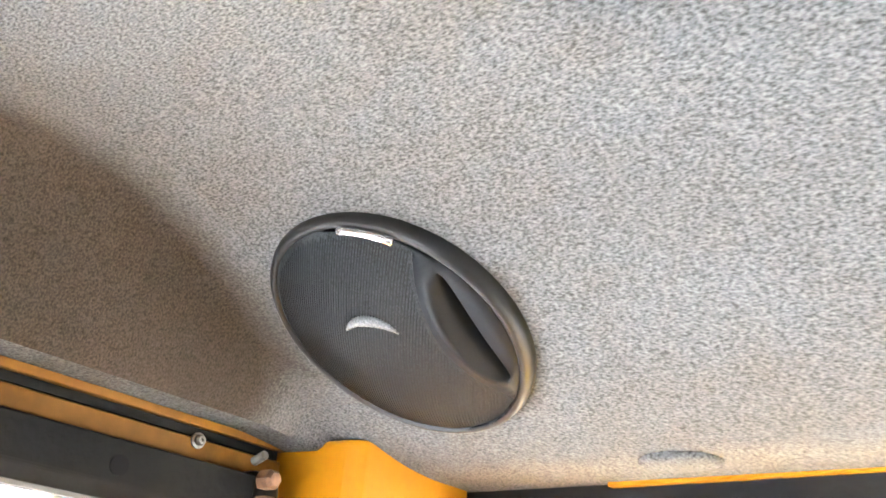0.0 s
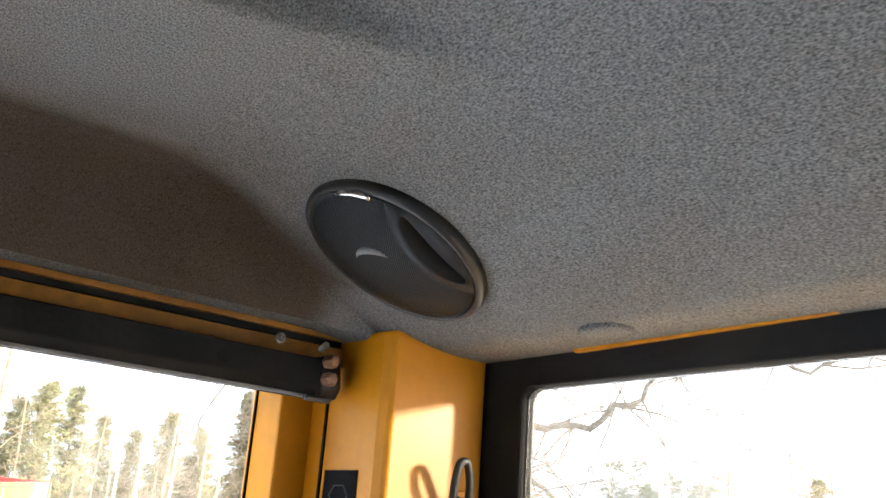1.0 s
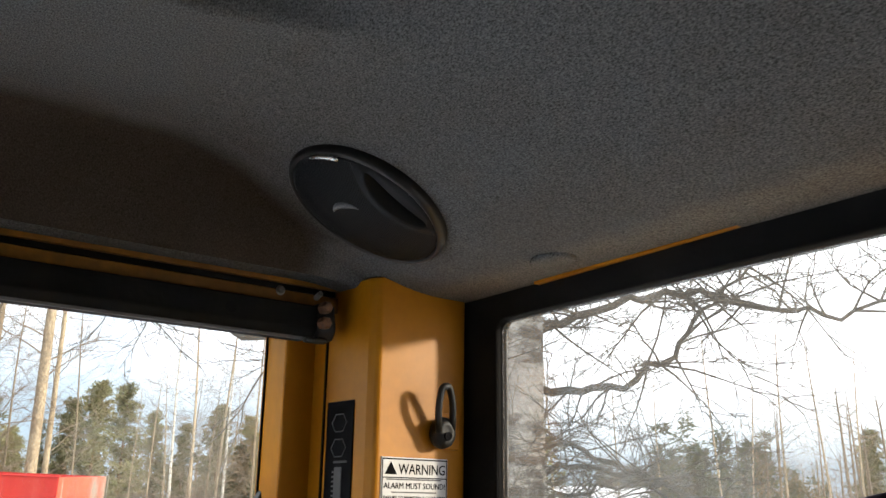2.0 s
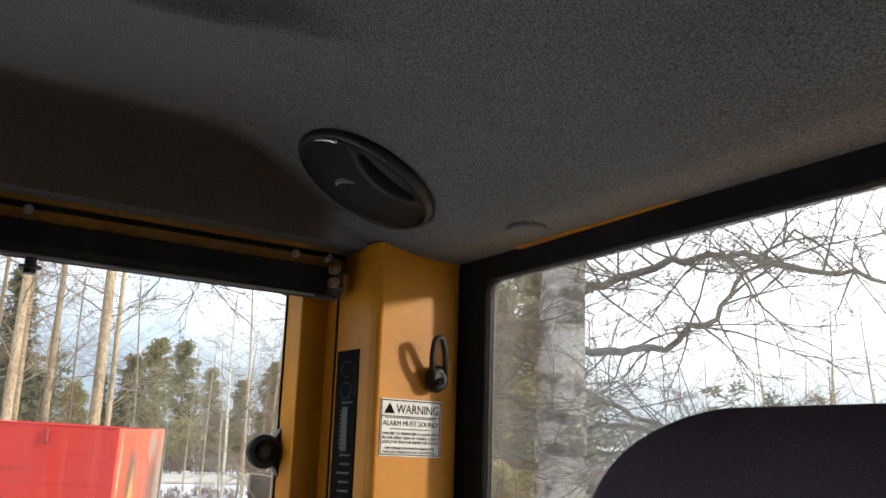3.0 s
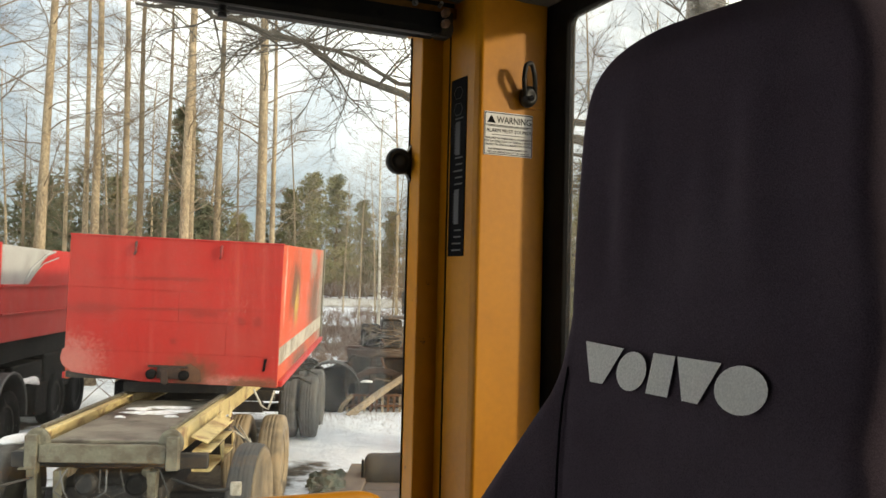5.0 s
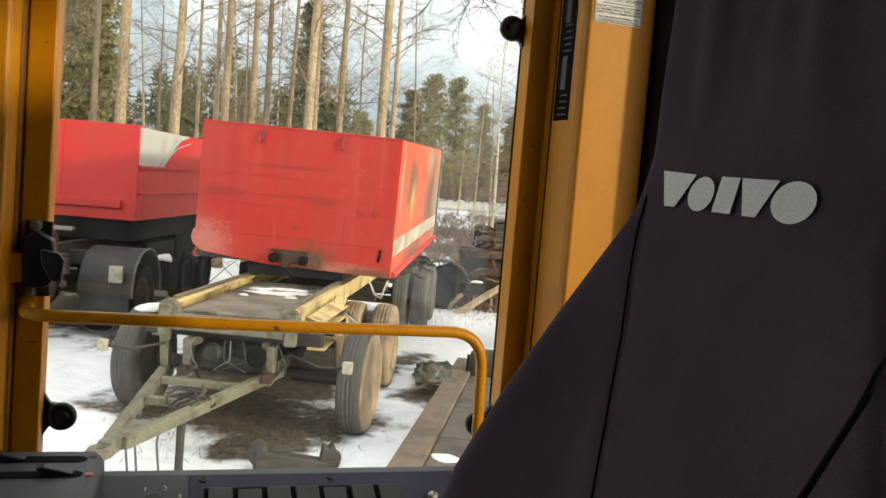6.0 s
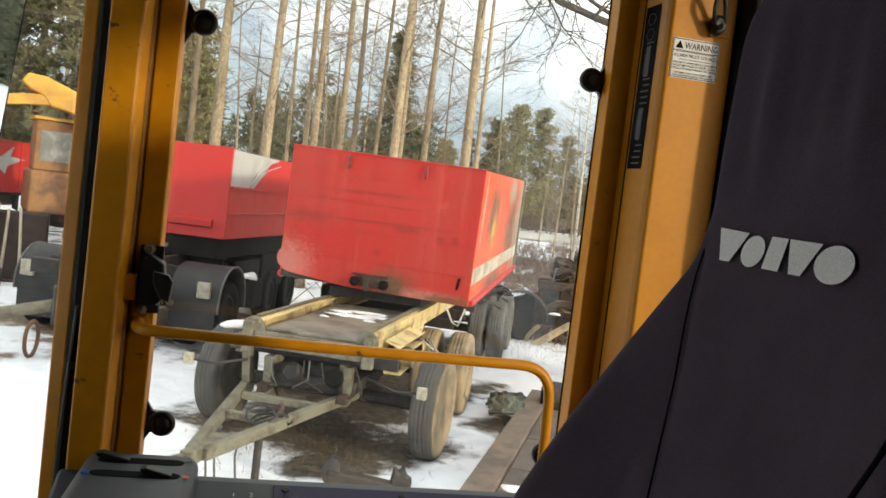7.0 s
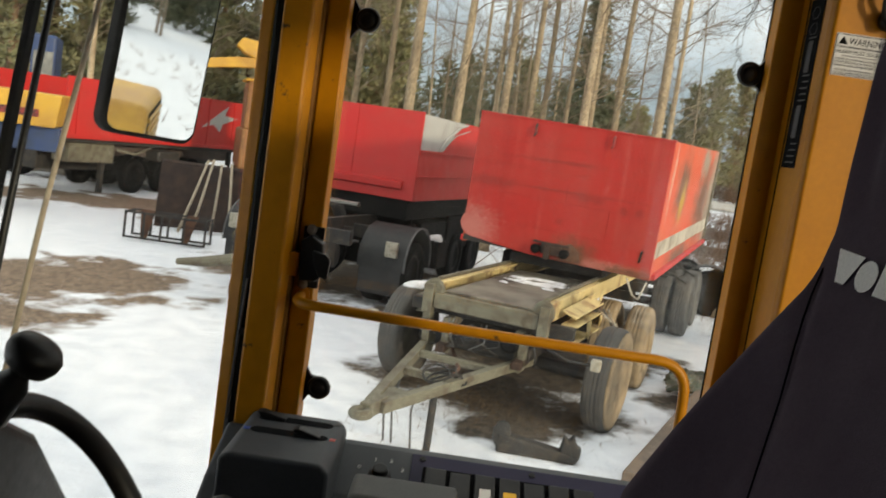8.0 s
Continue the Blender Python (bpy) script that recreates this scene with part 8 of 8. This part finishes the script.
put("frame", boxm(-2.2, 0.8, -0.6, 0.6, 1.3, 1.85), M_BLUE, yb, YM, bevel=0.03)
for x in (-1.9, -0.9):
    put("tyre", lathem(tyre_profile(0.6, 0.4), Matrix.Translation((x, -0.85, 0.58)) @ Matrix.Rotation(radians(90), 4, "X"), 24), M_RUBBER, yb, YM, smooth=True)

# rusty plate with a beam along one edge, close by on the snow
PM = placed(1.24, 6.00, -math.atan2(2.12, 4.68))
pp = thing("steel_plate", "long rusty brown steel plate with a worn edge beam", "plate", (1.24, 6.00, GROUND))
for y0, y1 in ((0.05, 1.28), (1.30, 2.58), (2.60, 3.88), (3.90, 5.25)):
    put("plate", boxm(0.30, 1.15, y0, y1, 0.06, 0.16), M_RUSTPLATE, pp, PM, bevel=0.01)
put("edge_beam", boxm(0.0, 0.295, 0.0, 5.28, 0.0, 0.20), M_EDGEBEAM, pp, PM, "worn brown edge beam", bevel=0.015)
for x, y, rx, ry in ((0.45, 0.62, 0.16, 0.12), (0.80, 0.40, 0.13, 0.10), (0.95, 1.10, 0.10, 0.14)):
    bm = lathem([(1.0, 0.0), (0.93, 0.4), (0.7, 0.8), (0.35, 1.0)], Matrix.Translation((x, y, 0.158)) @ Matrix.Diagonal((rx, ry, 0.03, 1)), 30)
    for v in bm.verts:
        v.co.xy += 0.05 * noise.noise_vector(v.co * 9).xy
    put("snow_patch", bm, M_GROUND_SNOW, pp, PM, "thin patch of snow", smooth=True)
put("end_roller", lathem([(0.10, 0), (0.13, 0.03), (0.13, 0.12), (0.06, 0.15)], along((1.02, 2.7, 0.30), (1.4, 2.7, 0.30)), 18), M_RUBBER, pp, PM, smooth=True)

# crumpled dark-green sheet metal beside it
for k, (x, y, turn, tilt, size) in enumerate(((2.94, 10.25, -22, 10, 0.30), (2.76, 9.75, -38, -8, 0.26), (2.66, 9.45, -8, 16, 0.24))):
    gm = placed(x, y, radians(turn)) @ Matrix.Translation((0, 0, 0.04 + 0.05 * k)) @ Matrix.Rotation(radians(tilt), 4, "X")
    gs = thing("crumpled_guard", "crumpled torn sheet-metal guard, dark green, on the snow", "scrap", (x, y, GROUND), "crumpled guards")

    def torn(u, v):
        a = 2 * u - 1
        edge = 0.16 + 0.07 * noise.noise((u * 6, k * 3.1, 1.0))
        b = (v - 0.5) * 2 * edge + 0.05 * noise.noise((u * 9, v * 2, k * 1.7))
        lift = 0.10 * max(0.0, v - 0.45) + 0.05 * noise.noise((u * 5, v * 4, 7 + k)) + 0.09 * (1 - abs(a)) + 0.04
        return (size * a + 0.04 * noise.noise((v * 8, u * 2, k)), b, lift)
    put("sheet", sheet(torn, 18, 7), M_GREENSHEET, gs, gm)
    put("fold", tubem([(-size, -0.12, 0.05), (-0.3 * size, -0.17, 0.10), (0.2 * size, -0.15, 0.09), (0.95 * size, -0.10, 0.06)], 0.020, 6), M_GREENSHEET, gs, gm)

# grey casting on the snow by the window
ct = thing("scrap_casting", "grey iron casting with two lugs lying on snow", "scrap", (0.44, 6.60, GROUND))
CM = placed(0.44, 6.60, radians(-4)) @ Matrix.Diagonal((0.64, 0.85, 0.95, 1))
put("bar", prismm([(-0.42, 0.0), (0.75, 0.0), (0.80, 0.08), (0.1, 0.15), (-0.42, 0.20)], "y", -0.09, 0.09), M_CHASSIS, ct, CM, bevel=0.02)
put("lug", lathem([(0.05, -0.07), (0.12, -0.06), (0.14, 0.0), (0.12, 0.06), (0.05, 0.07)], Matrix.Translation((-0.36, 0, 0.17)) @ Matrix.Rotation(radians(70), 4, "X"), 18), M_CHASSIS, ct, CM)
put("lug", prismm([(0.50, 0.06), (0.80, 0.04), (0.82, 0.16), (0.74, 0.19), (0.69, 0.29), (0.62, 0.22), (0.54, 0.27)], "y", -0.07, 0.07), M_CHASSIS, ct, CM, bevel=0.02)

# heap of scrap parts beyond the trailer
jr = random.Random(17)
JM = placed(6.3, 17.2, -0.30)
jk = thing("scrap_machine", "stripped machine frame with rusty plates, engine and tank", "scrap", (6.3, 17.2, GROUND))
put("black_tank", boxm(0.34, 1.3, -0.3, 0.5, 2.05, 2.62), M_CHASSIS, jk, JM, "black steel tank", bevel=0.05)
for k in range(3):
    put("tank_rib", boxm(0.33, 1.31, -0.315, 0.51, 2.18 + 0.15 * k, 2.20 + 0.15 * k), M_CHASSIS, jk, JM, bevel=0.004)
put("top_plate", boxm(-0.12, 1.3, -0.45, 0.6, 1.98, 2.03), M_RUSTPLATE, jk, JM, bevel=0.006)
motor = put("motor_block", boxm(-0.15, 0.30, -0.40, 0.4, 1.34, 1.96), M_CHASSIS, jk, JM, "greasy black engine block", bevel=0.05)
put("engine_cover", boxm(-0.58, -0.16, -0.35, 0.35, 1.36, 1.85), M_RUBBER, motor, JM, bevel=0.08, seg=3)
put("manifold", tubem([(-0.62, -0.45, 1.45), (-0.35, -0.50, 1.62), (0.05, -0.48, 1.58), (0.25, -0.46, 1.75)], 0.055, 10), M_CHASSIS, motor, JM, smooth=True)
put("fan_ring", lathem([(0.19, 0), (0.21, 0.03), (0.19, 0.06), (0.15, 0.05), (0.15, 0.01)], along((-0.38, -0.40, 1.58), (-0.38, -0.60, 1.58)), 22), M_RUBBER, motor, JM)
for k in range(5):
    z = 0.88 + 0.19 * k
    put("slat", boxm(0.34, 1.15, -0.46 + 0.05 * k, -0.30 + 0.05 * k, z, z + 0.05), M_WOOD if k % 2 else M_RUST, jk, JM @ Matrix.Translation((0.34, 0, z)) @ Matrix.Rotation(radians(-9 + 4 * (k % 3)), 4, "Y") @ Matrix.Translation((-0.34, 0, -z)), "weathered brown slat", bevel=0.006)
put("main_beam", boxm(-0.88, 0.60, -0.52, -0.38, 1.16, 1.33), M_OLDIRON, jk, JM, "thick rust-brown beam", bevel=0.015)
put("main_beam", boxm(-0.88, 0.60, 0.40, 0.54, 1.16, 1.33), M_RUST, jk, JM, bevel=0.015)
for x0, x1, y in ((-0.80, -0.98, -0.46), (0.42, 0.50, -0.44), (-0.30, -0.36, -0.42)):
    put("leg", prismm([(x0 - 0.06, 1.16), (x0 + 0.06, 1.16), (x1 + 0.07, -0.02), (x1 - 0.07, -0.02)], "y", y - 0.05, y + 0.05), M_OLDIRON, jk, JM, bevel=0.01)
arch = [(-0.95 + 1.5 * t, 0.40 + 0.55 * math.sin(math.pi * (0.12 + 0.75 * t))) for t in (k / 12 for k in range(13))]
put("curved_beam", prismm(arch + [(x, z - 0.13) for x, z in reversed(arch)], "y", -0.62, -0.53), M_OLDIRON, jk, JM, "curved rust-brown side member", bevel=0.01)
put("dark_core", boxm(-0.85, 0.95, -0.34, 0.38, 0.15, 1.15), M_CHASSIS, jk, JM, bevel=0.06)
put("grate_bar", boxm(-0.90, 0.45, -0.70, -0.64, 0.12, 0.16), M_RUST, jk, JM)
put("grate_bar", boxm(-0.90, 0.45, -0.70, -0.64, 0.34, 0.38), M_RUST, jk, JM)
for k in range(11):
    put("grate_slat", boxm(-0.88 + 0.125 * k, -0.83 + 0.125 * k, -0.69, -0.65, 0.0, 0.34), M_RUST if k % 3 else M_WOOD, jk, JM, bevel=0.004)
for k in range(12):
    p = Vector((jr.uniform(-0.7, 0.5), jr.uniform(-0.62, -0.5), jr.uniform(0.3, 1.5)))
    q = p + Vector((jr.uniform(-0.4, 0.4), jr.uniform(-0.08, 0.05), jr.uniform(-0.4, 0.4)))
    put("pipe", tubem([p, (p + q) / 2 + Vector((0, 0, jr.uniform(-0.12, 0.12))), q], jr.uniform(0.012, 0.03), 7), (M_RUST, M_CHASSIS, M_CABLE)[k % 3], jk, JM, smooth=True)
put("snow_cap", lathem([(1.0, 0), (0.9, 0.6), (0.4, 1.0)], Matrix.Translation((-0.45, -0.58, 0.62)) @ Matrix.Diagonal((0.14, 0.06, 0.05, 1)), 16), M_GROUND_SNOW, jk, JM, "scrap of snow", smooth=True)
pk = tubem([JM @ Vector((-0.85, -1.15, -0.03)), JM @ Vector((-0.2, -0.90, 0.42)), JM @ Vector((0.50, -0.66, 0.86))], [0.085, 0.08, 0.07], 6)
tagged(part("leaning_timber", pk, M_WOOD), "pale weathered timber leaning on the scrap frame", "timber")
pk = tubem([JM @ Vector((-0.75, -0.72, 0.36)), JM @ Vector((-0.95, -0.80, 0.16)), JM @ Vector((-1.02, -0.82, -0.03))], [0.045, 0.05, 0.05], 6)
tagged(part("timber_stub", pk, M_WOOD), "short weathered timber propped against the frame", "timber")

# old wheels and a bent mudguard between the scrap frame and the trailer
pile = thing("tyre_pile", "worn black truck tyres on rusty rims leaning among the scrap", "tyres", (5.05, 17.4, GROUND))
for k, (x, y, z, rx, ry, r) in enumerate(((5.05, 17.0, 0.46, 82, 24, 0.50), (5.45, 17.5, 0.48, 76, -12, 0.52), (4.75, 18.1, 0.50, 86, 40, 0.54))):
    tm = Matrix.Translation((x, y, GROUND + z)) @ Euler((radians(rx), 0, radians(ry))).to_matrix().to_4x4()
    spare = part("tyre", lathem(tyre_profile(r, 0.30), tm, 30), M_RUBBER, pile, smooth=True)
    part("rim", lathem([(r * 0.58, -0.10), (r * 0.58, 0.10), (r * 0.5, 0.11), (r * 0.3, 0.02), (r * 0.12, 0.03)], tm, 20), M_OLDIRON, spare)
mg = [(0.62 * math.cos(radians(a)), 0.62 * math.sin(radians(a))) for a in range(0, 181, 12)] + [(0.59 * math.cos(radians(a)), 0.59 * math.sin(radians(a))) for a in range(180, -1, -12)]
tagged(part("bent_mudguard", prismm(mg, "y", -0.25, 0.25, m=Matrix.Translation((4.95, 16.9, GROUND + 0.46)) @ Matrix.Rotation(-0.35, 4, "Z")), M_CHASSIS), "bent black sheet-metal mudguard over an old tyre", "mudguard")

# bare sapling with a snapped branch in front of the scrap
sg = random.Random(8)
SP = Vector((5.6, 13.2, 0))
SP.z = ground_height(SP.x, SP.y) - 0.03
bm = bmesh.new()
tube(bm, [SP, SP + Vector((0.02, 0, 0.7)), SP + Vector((-0.10, 0.02, 1.4)), SP + Vector((-0.16, 0.0, 2.1)), SP + Vector((-0.10, 0.1, 3.0))], [0.03, 0.026, 0.022, 0.016, 0.006], 6)
for k in range(16):
    h = sg.uniform(0.6, 2.8)
    side = -1 if sg.random() < 0.6 else 1
    twigs(bm, SP + Vector((-0.12 * h / 2, 0, h)), Vector((side * sg.uniform(0.5, 1.0), sg.gauss(0, 0.4), sg.uniform(0.1, 0.7))), sg.uniform(0.6, 1.5), 0.012, sg, 2, -0.02)
tagged(part("bare_sapling", bm, M_TWIG, smooth=True), "bare thin sapling with fine brown twigs", "sapling")
cr = thing("iron_crate", "brown rusty iron crate on the snow", "crate", (5.25, 12.6, GROUND))
DM = placed(5.25, 12.6, -0.25)
put("crate_wall", boxm(-0.10, 0.9, -0.3, -0.26, 0.0, 0.98), M_RUSTPLATE, cr, DM, bevel=0.01)
put("crate_wall", boxm(-0.10, -0.06, -0.26, 0.6, 0.0, 0.98), M_RUSTPLATE, cr, DM, bevel=0.01)
put("crate_wall", boxm(-0.10, 0.9, 0.6, 0.64, 0.0, 0.96), M_RUSTPLATE, cr, DM, bevel=0.01)
put("crate_floor", boxm(-0.06, 0.9, -0.26, 0.6, 0.02, 0.06), M_RUSTPLATE, cr, DM)
put("snow_cap", lathem([(1.0, 0), (0.9, 0.6), (0.4, 1.0)], Matrix.Translation((0.4, 0.1, 0.90)) @ Matrix.Diagonal((0.45, 0.3, 0.14, 1)), 20), M_GROUND_SNOW, cr, DM, "snow lying in the crate", smooth=True)
dr = lathem([(0.10, 0.0), (0.20, 0.01), (0.255, 0.05), (0.27, 0.12), (0.262, 0.30), (0.27, 0.48), (0.27, 0.72), (0.25, 0.80), (0.18, 0.85)], along((3.34, 10.04, GROUND + 0.22), (4.19, 9.74, GROUND + 0.24)), 30)
drum = tagged(part("oil_drum", dr, M_CHASSIS, smooth=True), "dark dented oil drum lying on the ground", "drum")
part("drum_ring", (lambda b: (tube(b, [Vector((3.32, 10.043, GROUND + 0.24)) + 0.15 * (math.cos(q) * Vector((0.33, 0.94, 0)) + math.sin(q) * Vector((0, 0, 1))) for q in (2 * math.pi * k / 24 for k in range(25))], 0.018, 6, False), b)[1])(bmesh.new()), M_RUBBER, drum, smooth=True)

# the machine's own rear body below and behind the cab
hood = thing("loader_body", "yellow engine hood of the loader with a slatted side grille", "machine body", (1.4, -0.65, 0.9))
part("hood", prismm([(0.30, 1.1), (2.7, 1.1), (2.7, 2.52), (2.6, 2.62), (1.75, 2.60), (1.6, 2.43), (0.30, 2.42)], "y", -1.60, 0.38), M_EXC, hood, bevel=0.05, seg=3)
for k in range(22):
    part("grille_slat", boxm(1.78, 2.56, 0.383, 0.392, 1.48 + 0.049 * k, 1.502 + 0.049 * k), M_EXC, hood)
part("grille_back", boxm(1.75, 2.59, 0.3805, 0.3815, 1.44, 2.56), M_INK, hood)
part("undercarriage", boxm(-1.5, 2.5, -1.1, -0.1, 0.75, 1.40), M_CHASSIS, hood, bevel=0.04)
for x in (1.5, -1.9):
    for y in (0.32, -1.62):
        wm = Matrix.Translation((x, y, GROUND + 0.78)) @ Matrix.Rotation(radians(90), 4, "X")
        part("tyre", lathem(tyre_profile(0.80, 0.55), wm, 36), M_TYRE, hood, smooth=True)
